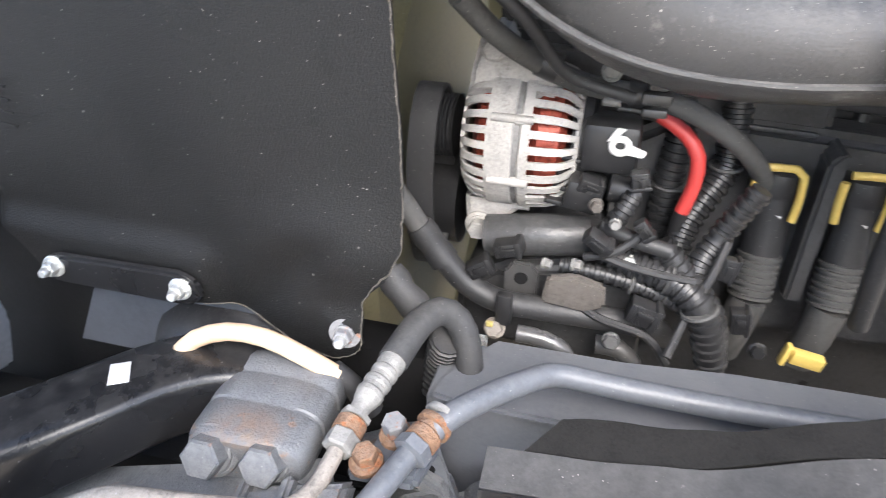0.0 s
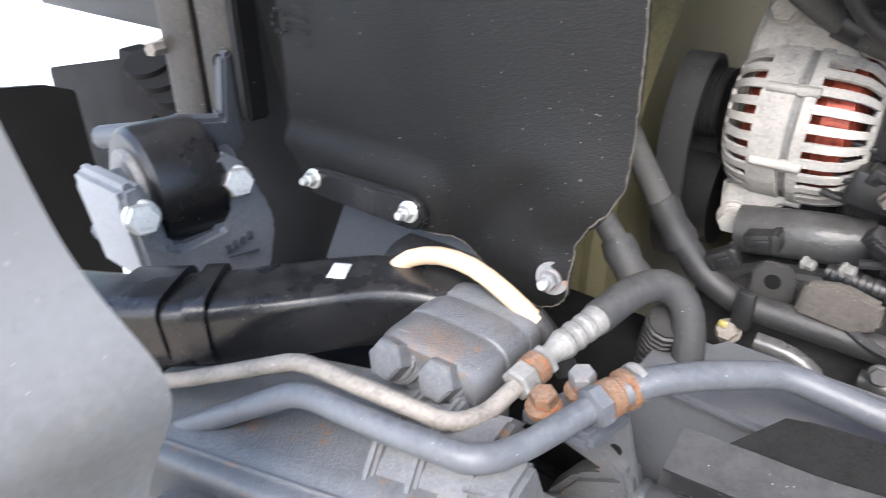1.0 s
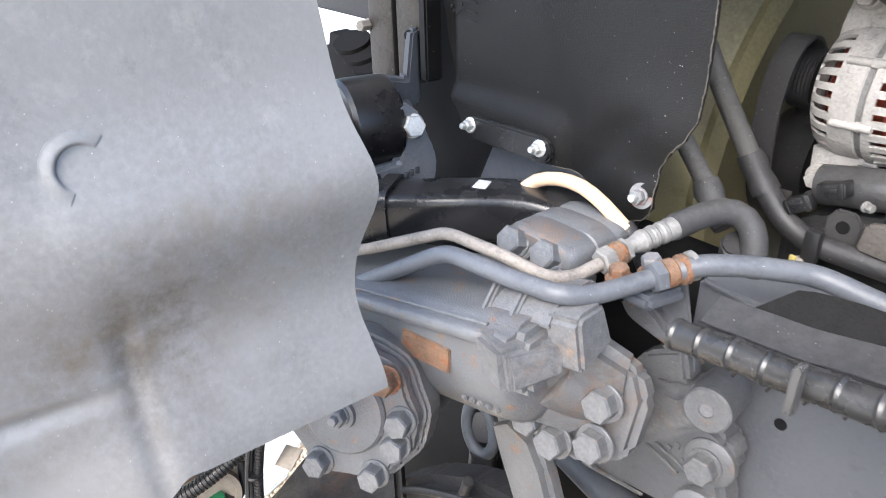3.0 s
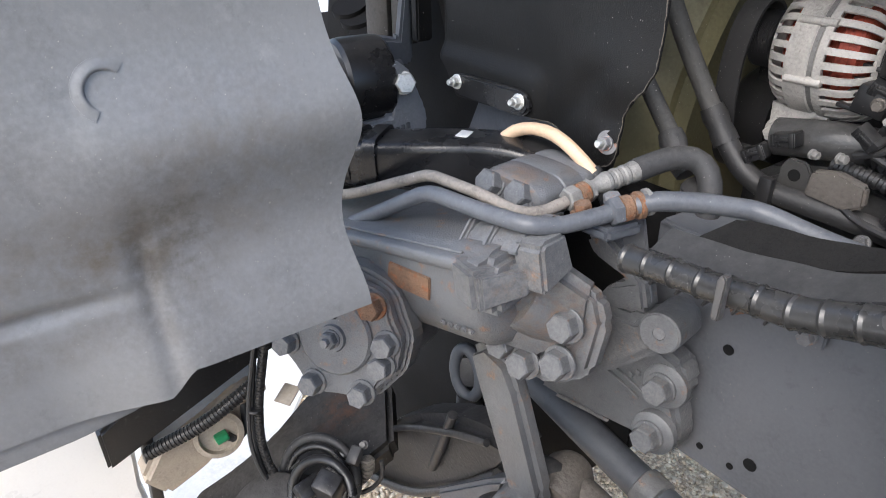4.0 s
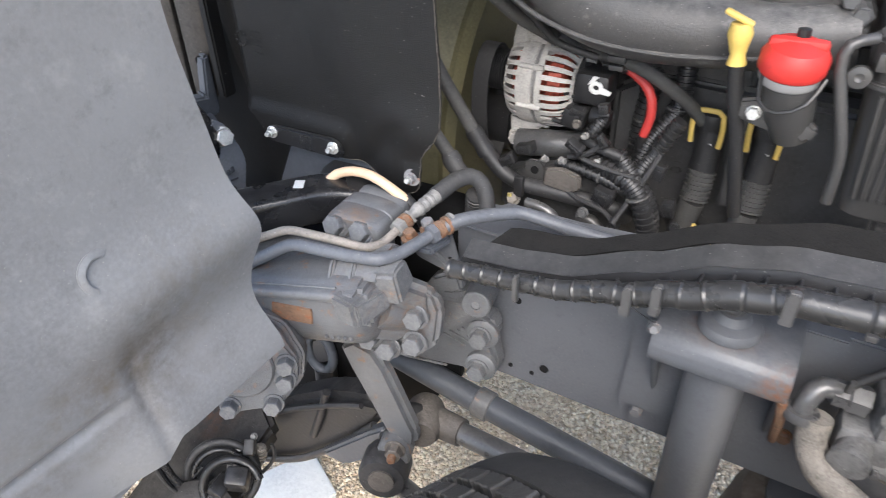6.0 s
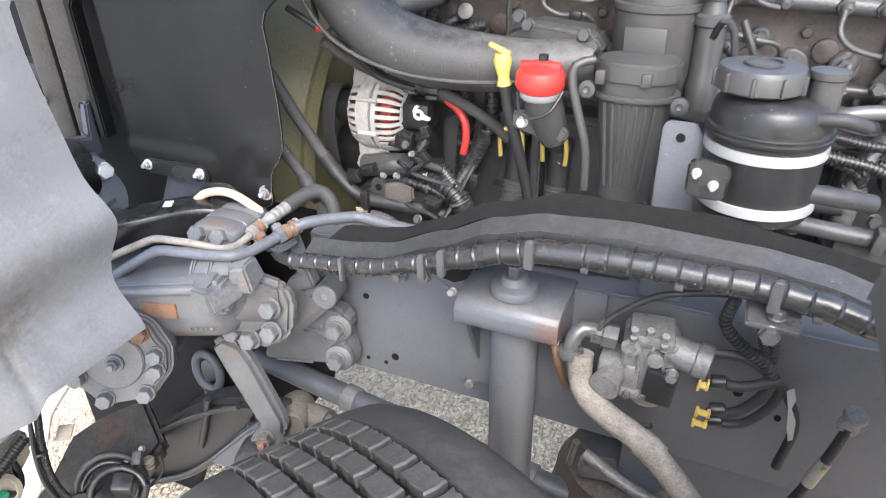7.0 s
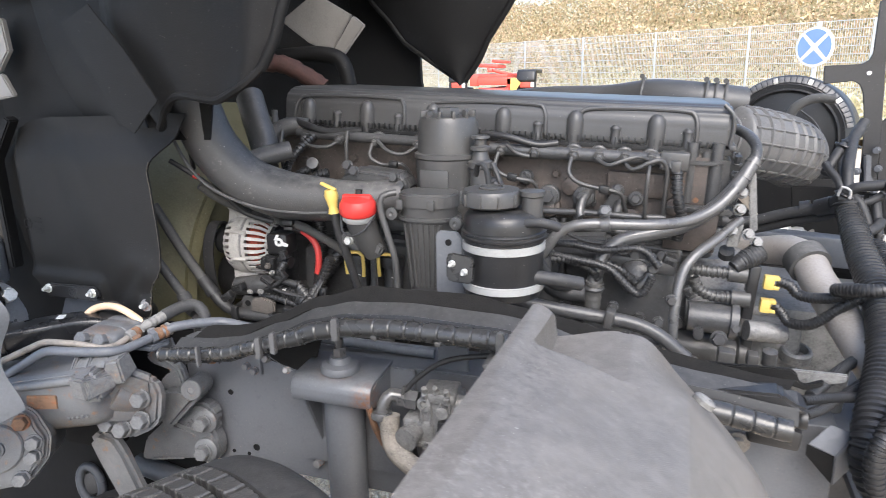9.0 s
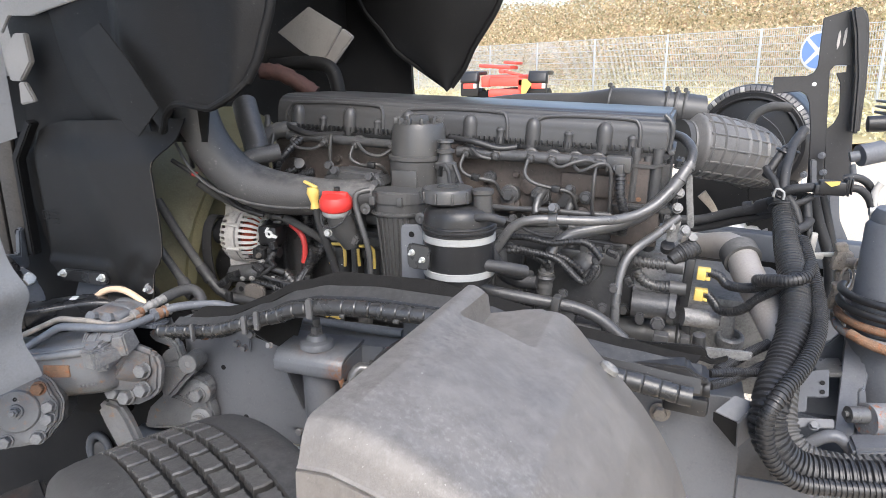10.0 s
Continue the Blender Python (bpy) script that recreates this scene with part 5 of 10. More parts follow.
part("ferrule", sweep(spline([(0.036, 0.372, 1.104), (0.0415, 0.398, 1.109), (0.048, 0.428, 1.114)], 0.0018), crimped, 18), M_FERRULE, p1, sharp=25)
part("hose", tube([(0.047, 0.425, 1.1135), (0.055, 0.468, 1.119), (0.067, 0.495, 1.117), (0.082, 0.503, 1.104), (0.092, 0.500, 1.080), (0.098, 0.492, 1.045), (0.104, 0.485, 1.00)], 0.0128, 16), M_HOSE, p1)
M_HYDPIPE = mat("blue_grey_pipe_paint", (0.095, 0.102, 0.115), 0.42, var=0.2, scale=30, bump=0.15, rust=0.06, dust=0.18)
p2 = thing("thick_hydraulic_pipe", (0, 0.3, 1.08), "thick grey painted hydraulic pipe with rusty union", "pipe")
part("pipe", pipe([(-0.33, 0.160, 0.975), (-0.20, 0.206, 1.017), (-0.079, 0.250, 1.094), (0.0, 0.258, 1.098), (0.055, 0.268, 1.101), (0.066, 0.298, 1.095), (0.086, 0.355, 1.102)], 0.0088, 0.018, 14), M_HYDPIPE, p2)
part("pipe", pipe([(0.094, 0.368, 1.106), (0.107, 0.385, 1.112), (0.133, 0.416, 1.111), (0.170, 0.457, 1.104), (0.226, 0.464, 1.095), (0.314, 0.470, 1.089), (0.62, 0.500, 1.072)], 0.0098, 0.016, 14), M_HYDPIPE, p2)
part("union", lathe([(0.0105, -0.004), (0.0128, -0.003), (0.0128, 0.006), (0.0112, 0.008), (0.0112, 0.012), (0.0138, 0.013), (0.0138, 0.018), (0.0105, 0.020)], (0.0895, 0.360, 1.1045), (0.4, 1, 0.12), 18), M_RUST, p2)
part("nut", lathe([(0.0125, -0.006), (0.0142, -0.005), (0.0142, 0.004), (0.0125, 0.005)], (0.0865, 0.3525, 1.103), (0.4, 1, 0.15), 6), M_HYDPIPE, p2)
part("end_ring", lathe([(0.0115, -0.003), (0.0135, -0.002), (0.0135, 0.002), (0.0115, 0.003)], (0.0985, 0.3825, 1.1085), (0.4, 1, 0.15), 18), M_FERRULE, p2)
block = thing("pipe_manifold", (0.065, 0.355, 1.06), "rusty steel pipe manifold block with plug bolts", "manifold block")
part("block", prism([(0.040, 0.335), (0.092, 0.338), (0.100, 0.380), (0.060, 0.390)], "z", 1.074, 1.088, 0.004), M_CASTDARK, block)
for at, m_, hh in (((0.054, 0.344, 1.088), M_RUST, 0.010), ((0.067, 0.372, 1.090), M_RUSTYPAINT, 0.014)):
    part("plug_washer", lathe([(0.0125, 0), (0.0125, 0.004), (0.010, 0.006), (0, 0.006)], at, (-0.1, -0.15, 1), 22), M_RUST, block)
    bolt(block, Vector(at) + Vector((0, 0, 0.005)), (-0.1, -0.15, 1), 0.016, hh, 0, m_)
valve_head = thing("steering_valve_head", (-0.03, 0.345, 1.06), "rounded grey cast steering valve head with two large bolts", "valve head")
VA = Vector((-0.02, 0.99, 0.03)).normalized()
VL = VA.cross(Vector((0, 0, 1))).normalized()
VU = VL.cross(VA)
VC = Vector((-0.033, 0.327, 1.085))


def oval(c, s, half_w, half_h, n=48, power=0.45):
    out = []
    for i in range(n):
        a = 2 * math.pi * i / n
        x, z = math.cos(a), math.sin(a)
        out.append(c + VL * s * half_w * math.copysign(abs(x) ** power, x) + VU * s * half_h * math.copysign(abs(z) ** power, z))
    return out


part("casting", loft([oval(VC + VA * d, k, 0.047, 0.024, 48, 0.62) for d, k in ((-0.004, 0.80), (-0.001, 0.93), (0.004, 0.98), (0.010, 1.0), (0.030, 1.0), (0.0315, 0.97), (0.034, 0.97), (0.0355, 1.01), (0.060, 1.0), (0.0615, 0.97), (0.064, 0.97), (0.066, 1.0), (0.082, 0.99), (0.089, 0.94), (0.093, 0.82))]), M_CAST, valve_head, sharp=35)
for at in ((-0.056, 0.322, 1.091), (-0.013, 0.326, 1.091)):
    part("bolt_boss", lathe([(0.0205, -0.012), (0.0205, -0.002), (0.018, 0.0), (0, 0.0)], at, (0.0, -0.90, 0.42), 26), M_CAST, valve_head)
    bolt(valve_head, at, (0.0, -0.90, 0.42), 0.027, 0.015, 1.25, M_CAST)
tint_patch(M_CAST, (-0.035, 0.325, 1.107), (0.055, 0.022, 0.02), (0.20, 0.14, 0.095), 0.8, 80, 0.46)
cream = thing("cream_hose", (-0.05, 0.41, 1.10), "bare cream coloured hose arching over a black duct", "hose")
part("hose", tube([(-0.126, 0.391, 1.107), (-0.112, 0.399, 1.121), (-0.086, 0.406, 1.129), (-0.052, 0.406, 1.130), (-0.020, 0.404, 1.121), (0.004, 0.411, 1.101)], 0.0076, 14), M_CREAM, cream)
part("sleeve", tube([(0.000, 0.413, 1.103), (0.014, 0.416, 1.088), (0.03, 0.42, 1.06)], 0.0095, 14), M_RUBBER, cream)

# diagonal coolant hoses by the shroud
dh = thing("coolant_hose", (0.05, 0.58, 1.05), "dusty grey rubber hose with a clamped black end", "hose")
part("hose", tube([(-0.075, 0.57, 1.315), (-0.025, 0.58, 1.22), (0.022, 0.588, 1.143)], 0.0112, 14), M_RUBBERGREY, dh)
part("end_sleeve", sweep(spline([(0.020, 0.588, 1.146), (0.034, 0.590, 1.125), (0.047, 0.590, 1.108)]), lambda s: 0.0134 + (0.0017 if 0.008 < s < 0.018 or s > 0.034 else 0), 16), M_RUBBER, dh)
part("pipe", pipe([(0.045, 0.590, 1.112), (0.070, 0.590, 1.083), (0.105, 0.590, 1.068), (0.20, 0.60, 1.062), (0.262, 0.612, 1.052), (0.275, 0.63, 1.03)], 0.0125, 0.025, 14), M_RUBBER, dh)
part("clip_tab", box((0.112, 0.575, 1.072), (0.016, 0.012, 0.036), (0, 0, 0), 0.003), M_BLACK, dh)
dh2 = thing("lower_coolant_hose", (0.03, 0.53, 1.05), "dirty grey hose with a worn metal end", "hose")
part("hose", tube([(-0.13, 0.56, 1.26), (-0.04, 0.545, 1.165), (0.012, 0.535, 1.115)], 0.0106, 14), M_RUBBERGREY, dh2)
part("end_sleeve", tube([(0.006, 0.536, 1.122), (0.022, 0.530, 1.104), (0.045, 0.525, 1.085)], lambda s: 0.0138 + (0.0022 if 0.006 < s < 0.014 or 0.032 < s < 0.040 else 0), 16), M_HOSE, dh2)

# ---- air duct and cab hinge on the left ----
duct = thing("air_duct", (-0.2, 0.33, 1.08), "glossy black plastic air duct with a white label", "air duct")


def box_duct(pts, half_w, half_h, power=0.42, n=32, grow=0.0):
    """A rounded rectangular duct along a smooth run."""
    run = spline(pts, 0.008)
    out = []
    for i, p in enumerate(run):
        t = (run[min(i + 1, len(run) - 1)] - run[max(i - 1, 0)]).normalized()
        side = t.cross(Vector((0, 0, 1))).normalized()
        up = side.cross(t)
        ring = []
        for j in range(n):
            a = 2 * math.pi * j / n
            x, z = math.cos(a), math.sin(a)
            ring.append(p + side * (half_w + grow) * math.copysign(abs(x) ** power, x) + up * (half_h + grow) * math.copysign(abs(z) ** power, z))
        out.append(ring)
    return loft(out)


DUCT = [(-0.36, 0.195, 1.072), (-0.28, 0.228, 1.080), (-0.215, 0.268, 1.087), (-0.165, 0.322, 1.090), (-0.128, 0.372, 1.088), (-0.095, 0.402, 1.083), (-0.05, 0.425, 1.074)]
part("duct", box_duct(DUCT, 0.034, 0.029, 0.36), M_BLACKGLOSS, duct, sharp=60)
part("duct_collar", box_duct([(-0.272, 0.232, 1.087), (-0.252, 0.244, 1.089), (-0.232, 0.257, 1.091)], 0.034, 0.025, grow=0.004), M_BLACKGLOSS, duct, sharp=60)
part("duct_collar", box_duct([(-0.218, 0.266, 1.092), (-0.206, 0.276, 1.0925)], 0.034, 0.025, grow=0.005), M_BLACKGLOSS, duct, sharp=60)
for p in ((-0.247, 0.225, 1.08), (-0.262, 0.216, 1.08)):
    part("collar_tab", box(p, (0.006, 0.010, 0.030), (0, 0, 30), 0.002), M_BLACKGLOSS, duct)
part("white_label", box((-0.146, 0.350, 1.1185), (0.015, 0.024, 0.0012), (0, 2, 32), 0.0004), M_WHITE, duct)
part("bellows_behind", lathe([(0, 0.03), (0.05, 0.028), (0.075, 0.01), (0.08, -0.02), (0, -0.03)], (-0.12, 0.47, 1.075), (0, -0.5, 1), 32), M_BLACK, duct)
M_HINGE = mat("blue_grey_cast_paint", (0.19, 0.202, 0.222), 0.42, var=0.2, scale=25, bump=0.3, fine=260, dust=0.15)
hinge = thing("hinge_bracket", (-0.30, 0.33, 1.06), "dark grey cast cab hinge bracket with black roller bush", "cab hinge")
FACE = [Vector(p) for p in ((-0.29, 0.337, 1.182), (-0.29, 0.349, 1.184), (-0.29, 0.374, 1.164), (-0.29, 0.382, 1.137), (-0.29, 0.393, 1.116), (-0.29, 0.397, 1.091), (-0.29, 0.384, 1.046), (-0.29, 0.257, 1.082), (-0.29, 0.252, 1.136), (-0.29, 0.248, 1.167), (-0.29, 0.251, 1.179), (-0.29, 0.267, 1.181), (-0.29, 0.277, 1.16), (-0.29, 0.284, 1.114), (-0.29, 0.293, 1.108), (-0.29, 0.335, 1.111), (-0.29, 0.34, 1.133), (-0.29, 0.334, 1.156))]
part("bracket", slab_of(FACE, Vector((1, 0, 0)), -0.085, 0.0, 0.006), M_HINGE, hinge)
for k in range(4):
    part("cast_mark", box(Vector((-0.289, 0.336, 1.09)) + Vector((0, 0.0085 * k, 0.0015 * k)), (0.003, 0.006, 0.009), (0, 0, 0), 0.001), M_CASTDARK, hinge)
part("cast_bar", box(Vector((-0.289, 0.352, 1.079)), (0.003, 0.034, 0.003), (-10, 0, 0), 0.001), M_CASTDARK, hinge)
RC = Vector((-0.345, 0.322, 1.150))
part("roller", lathe([(0.032, -0.034), (0.053, -0.034), (0.058, -0.029), (0.059, -0.020), (0.059, 0.020), (0.058, 0.029), (0.053, 0.034), (0.032, 0.034), (0.032, -0.034)], RC, (0.12, 1, 0), 48), M_BLACKGLOSS, hinge)
part("roller_sleeve", lathe([(0.024, -0.040), (0.038, -0.040), (0.040, -0.037), (0.040, 0.036), (0.024, 0.038), (0.024, -0.040)], RC, (0.12, 1, 0), 36), M_ALLOYDARK, hinge)
part("roller_pin", lathe([(0.024, -0.060), (0.024, 0.060), (0, 0.060)], RC, (0.12, 1, 0), 28), M_CASTDARK, hinge)
bolt(hinge, (-0.29, 0.357, 1.153), (0.93, -0.3, 0.2), 0.024, 0.014, 1.3)
bolt(hinge, (-0.29, 0.263, 1.150), (0.93, -0.3, 0.2), 0.024, 0.014, 1.3)
PIVOT = Matrix.Translation((0.324, -0.05, 1.379))
hinge.matrix_basis = PIVOT @ Matrix.Scale(1.10, 4) @ PIVOT.inverted() @ hinge.matrix_basis
M_POST = mat("brown_stained_steel", (0.042, 0.038, 0.034), 0.45, metal=0.2, var=0.35, scale=24, bump=0.3, rust=0.12, dust=0.2)
post = thing("cab_lift_post", (-0.46, 0.44, 1.15), "brown stained steel cab post with an oval slot", "cab post")
part("post", box((-0.475, 0.45, 1.42), (0.045, 0.05, 0.52), (0, 0, 20), 0.006), M_POST, post)
part("post_face", box((-0.425, 0.455, 1.42), (0.045, 0.02, 0.50), (0, 0, 20), 0.004), M_POST, post)
part("slot", lathe([(0.008, 0), (0.008, 0.001), (0, 0.001)], (-0.418, 0.443, 1.235), (0.34, -0.94, 0), 16), M_DARKVOID, post)
part("foot", slab_of([(-0.4, 0.372, 1.185), (-0.4, 0.387, 1.188), (-0.4, 0.425, 1.18), (-0.4, 0.435, 1.244), (-0.4, 0.449, 1.248), (-0.4, 0.448, 1.147), (-0.4, 0.443, 1.14), (-0.4, 0.402, 1.151), (-0.4, 0.376, 1.168)], Vector((0.9, -0.3, 0)).normalized(), -0.03, 0.0, 0.006), M_CASTDARK, post)
bolt(post, (-0.49, 0.424, 1.245), (0.3, -0.95, 0), 0.014, 0.02, 1.3, M_PIPEDIRT)
part("cross_bar", box((-0.80, 0.62, 1.23), (0.55, 0.05, 0.05), (0, 6, 15), 0.006), M_BLACK, post)
clutter = thing("front_linkage", (-0.6, 0.5, 0.95), "dark front linkage arms seen behind the cab hinge", "linkage")
part("arm", tube([(-0.70, 0.42, 1.10), (-0.60, 0.46, 1.12), (-0.53, 0.50, 1.15)], 0.016, 10), M_CASTDARK, clutter)
part("arm", tube([(-0.62, 0.36, 1.00), (-0.55, 0.42, 1.09), (-0.48, 0.46, 1.12)], 0.018, 10), M_CASTDARK, clutter)
part("plate", box((-0.75, 0.55, 1.14), (0.12, 0.05, 0.09), (0, 10, 20), 0.006), M_DARKVOID, clutter)
for k in range(3):
    part("disc", lathe([(0.035, -0.006), (0.035, 0.006), (0, 0.006)], (-0.66 - 0.03 * k, 0.52, 1.15 + 0.015 * k), (0.2, -0.4, 1), 20), M_DARKVOID, clutter)
# Added near-black sheets: close bright gaps behind the hinge with painted shade.
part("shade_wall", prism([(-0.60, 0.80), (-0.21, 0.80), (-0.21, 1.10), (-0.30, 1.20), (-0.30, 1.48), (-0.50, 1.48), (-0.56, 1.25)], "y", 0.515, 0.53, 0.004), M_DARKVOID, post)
part("dark_filler", slab_of([(-1.472, 0.66, 1.046), (-1.001, 0.66, 1.133), (-1.071, 0.66, 0.751), (-1.495, 0.66, 0.602), (-1.477, 0.66, 0.901)], Vector((0, -1, 0)), -0.02, 0.0, 0.003), M_DARKVOID, post)
part("dark_filler", prism([(-1.12, 1.0), (-0.50, 1.0), (-0.50, 2.2), (-1.12, 2.2)], "y", 0.80, 0.82, 0.004), M_DARKVOID, post)
part("dark_front_filler", slab_of([(-1.2, 0.320, 1.096), (-1.2, 0.547, 1.069), (-1.2, 0.60, 1.048), (-1.2, 0.60, 0.45), (-1.2, 0.15, 0.45), (-1.2, 0.15, 0.66)], Vector((1, 0, 0)), -0.02, 0.0, 0.003), M_DARKVOID, post)

# ---- engine, leaning down towards the rear ----
EM = Matrix.Translation((0.6, 1.0, 1.4)) @ Matrix.Rotation(radians(2.4), 4, "Y") @ Matrix.Translation((-0.6, -1.0, -1.4))


def tilted(bm):
    bmesh.ops.transform(bm, matrix=EM, verts=bm.verts)
    return bm


def ep(x, y, z):
    return EM @ Vector((x, y, z))


engine = thing("engine", (0.6, 1.0, 0.78), "six cylinder truck diesel engine with black valve cover and stained block", "engine")
cov = part("valve_cover", tilted(prism([(0.800, 1.462), (0.8015, 1.500), (0.805, 1.522), (0.813, 1.537), (0.829, 1.5455), (0.86, 1.549), (1.16, 1.545), (1.20, 1.537), (1.215, 1.462)], "x", 0.135, 1.128, 0.007, 4)), M_COVER, engine)
part("gasket_flange", tilted(prism([(0.786, 1.452), (0.786, 1.464), (1.225, 1.464), (1.225, 1.452)], "x", 0.128, 1.132, 0.003)), M_BLACK, engine)
for xa, xb in ((0.165, 0.445), (0.495, 0.765), (0.825, 1.065)):
    ridge = [(xa, 0.799, 1.474), (xa + 0.003, 0.800, 1.500), (xa + 0.012, 0.803, 1.520), (xa + 0.035, 0.807, 1.529), (0.5 * (xa + xb), 0.809, 1.533), (xb - 0.025, 0.808, 1.532), (xb - 0.006, 0.805, 1.524), (xb, 0.801, 1.504), (xb + 0.001, 0.800, 1.470)]
    part("raised_ridge", tilted(sweep(spline(ridge, 0.006), 0.0045, 8)), M_COVER, cov)
RIBS = (0.203, 0.353, 0.513, 0.674, 0.827, 0.989)
for x in RIBS:
    r = tilted(sweep(spline([(x, 0.801, 1.455), (x, 0.801, 1.485), (x, 0.803, 1.508), (x, 0.809, 1.524)], 0.004), lambda s: 0.0175 * math.sqrt(max(0.02, 1 - (max(0, s - 0.048) / 0.0225) ** 2)), 18))
    part("rib", r, M_COVER, cov)
for x in (0.278, 0.432, 0.592, 0.750, 0.910, 1.05):
    part("cover_screw_boss", tilted(sweep(spline([(x, 0.797, 1.452), (x, 0.797, 1.470), (x, 0.798, 1.490)], 0.004), lambda s: 0.0105 if s < 0.020 else 0.0088, 14)), M_COVER, cov)
    part("boss_cap", tilted(lathe([(0.0105, 0), (0.0105, 0.005), (0.006, 0.010), (0, 0.011)], (x, 0.798, 1.489), (0, -0.1, 1), 14)), M_COVER, cov)
for k in range(5):
    yk = 0.806 + 0.017 * k
    part("corner_rib", tilted(sweep(spline([(1.128, yk, 1.468), (1.1315, yk, 1.500), (1.128, yk, 1.528), (1.112, yk + 0.004, 1.546)], 0.004), 0.0042, 8)), M_COVER, cov)
part("corner_flange", tilted(box((1.134, 0.90, 1.466), (0.014, 0.20, 0.012), (0, 0, 0), 0.003)), M_COVER, cov)
part("flange_rib", tilted(joined(*[box((0.15 + 0.0125 * k, 0.788, 1.470), (0.0025, 0.010, 0.013), (0, 0, 0), 0) for k in range(78)])), M_BLACK, engine)
part("end_housing", tilted(prism([(0.80, 1.30), (0.797, 1.448), (0.83, 1.452), (1.22, 1.452), (1.22, 1.30)], "x", 1.050, 1.135, 0.008)), M_ENGINE, engine)
for k, (xk, rk) in enumerate(((1.040, 0.009), (1.062, 0.0125), (1.088, 0.0095), (1.108, 0.0125))):
    part("housing_column", tilted(sweep(spline([(xk, 0.792, 1.355), (xk, 0.792, 1.448), (xk, 0.793, 1.456 + 0.018 * (k % 2))], 0.006), rk, 14)), M_ENGINE, engine)
part("housing_band", tilted(prism([(1.022, 1.432), (1.026, 1.440), (1.10, 1.440), (1.125, 1.446), (1.125, 1.439), (1.10, 1.431)], "y", 0.776, 0.80, 0.002)), M_ENGINE, engine)
part("housing_foot", tilted(prism([(1.018, 1.340), (1.018, 1.352), (1.145, 1.352), (1.152, 1.344), (1.145, 1.336)], "y", 0.768, 0.82, 0.004)), M_ENGINE, engine)
for at, n in (((1.124, 0.775, 1.352), 0.020), ((1.142, 0.80, 1.372), 0.017), ((1.148, 0.82, 1.395), 0.016), ((1.150, 0.85, 1.43), 0.014), ((1.150, 0.83, 1.35), 0.016)):
    bolt(engine, ep(*at), (0.1, -0.3, 1), n, 0.016, 1.4, M_ENGINE)
for k in range(4):
    bolt(engine, ep(1.150, 0.83 + 0.03 * k, 1.33 + 0.035 * k), (0.9, -0.4, 0.2), 0.016, 0.010, 1.35, M_ENGINE)
bolt(engine, ep(1.13, 0.79, 1.345), (0, -0.4, 1), 0.018, 0.012, 1.35, M_ENGINE)
head = part("cylinder_head", tilted(prism([(0.782, 1.300), (0.782, 1.452), (1.215, 1.452), (1.215, 1.300)], "x", 0.14, 1.10, 0.006)), M_HEAD, engine)
for k in range(9):
    x = 0.20 + 0.105 * k
    part("head_boss", tilted(lathe([(0.020, -0.02), (0.018, 0.010), (0.010, 0.013), (0, 0.012)], (x, 0.782, 1.37 - 0.012 * (k % 3)), (0, -1, 0), 20)), M_HEAD, head)
for k in range(12):
    bolt(head, ep(0.175 + 0.078 * k, 0.781, 1.395 - 0.055 * (k % 2)), (0, -1, 0), 0.014, 0.008, 1.4, M_HEAD if k % 3 else M_ENGINE)
part("head_plate", tilted(box((0.965, 0.774, 1.385), (0.12, 0.016, 0.05), (0, 0, 0), 0.004)), M_HEAD, head)
part("rear_plate", tilted(box((1.075, 0.786, 1.300), (0.10, 0.02, 0.085), (0, 0, 0), 0.004)), M_HEAD, head)
block_e = part("crankcase", prism([(0.80, 0.72), (0.80, 1.30), (1.24, 1.30), (1.24, 0.72)], "x", 0.06, 1.08, 0.01), M_ENGINE, engine)
for k in range(13):
    part("side_rib", box((0.14 + 0.075 * k, 0.795, 1.12), (0.012, 0.02, 0.34), (0, 0, 0), 0.004), M_ENGINE, block_e)
for zz, dd in ((1.245, 0.03), (1.02, 0.04)):
    part("side_ledge", box((0.57, 0.793, zz), (0.98, dd, 0.028), (0, 2.4, 0), 0.006), M_ENGINE, block_e)
part("side_cover", prism([(0.20, 0.98), (0.20, 1.20), (0.26, 1.235), (0.60, 1.22), (0.62, 0.98)], "y", 0.735, 0.80, 0.012, 3), M_ENGINE, block_e)
part("control_unit", prism([(0.245, 1.085), (0.245, 1.28), (0.40, 1.28), (0.41, 1.085)], "y", 0.748, 0.79, 0.008, 3), M_ENGINE, block_e)
for k in range(5):
    part("unit_fin", box((0.325, 0.746, 1.11 + 0.038 * k), (0.13, 0.006, 0.006), (0, 2, 0), 0.002), M_ENGINE, block_e)

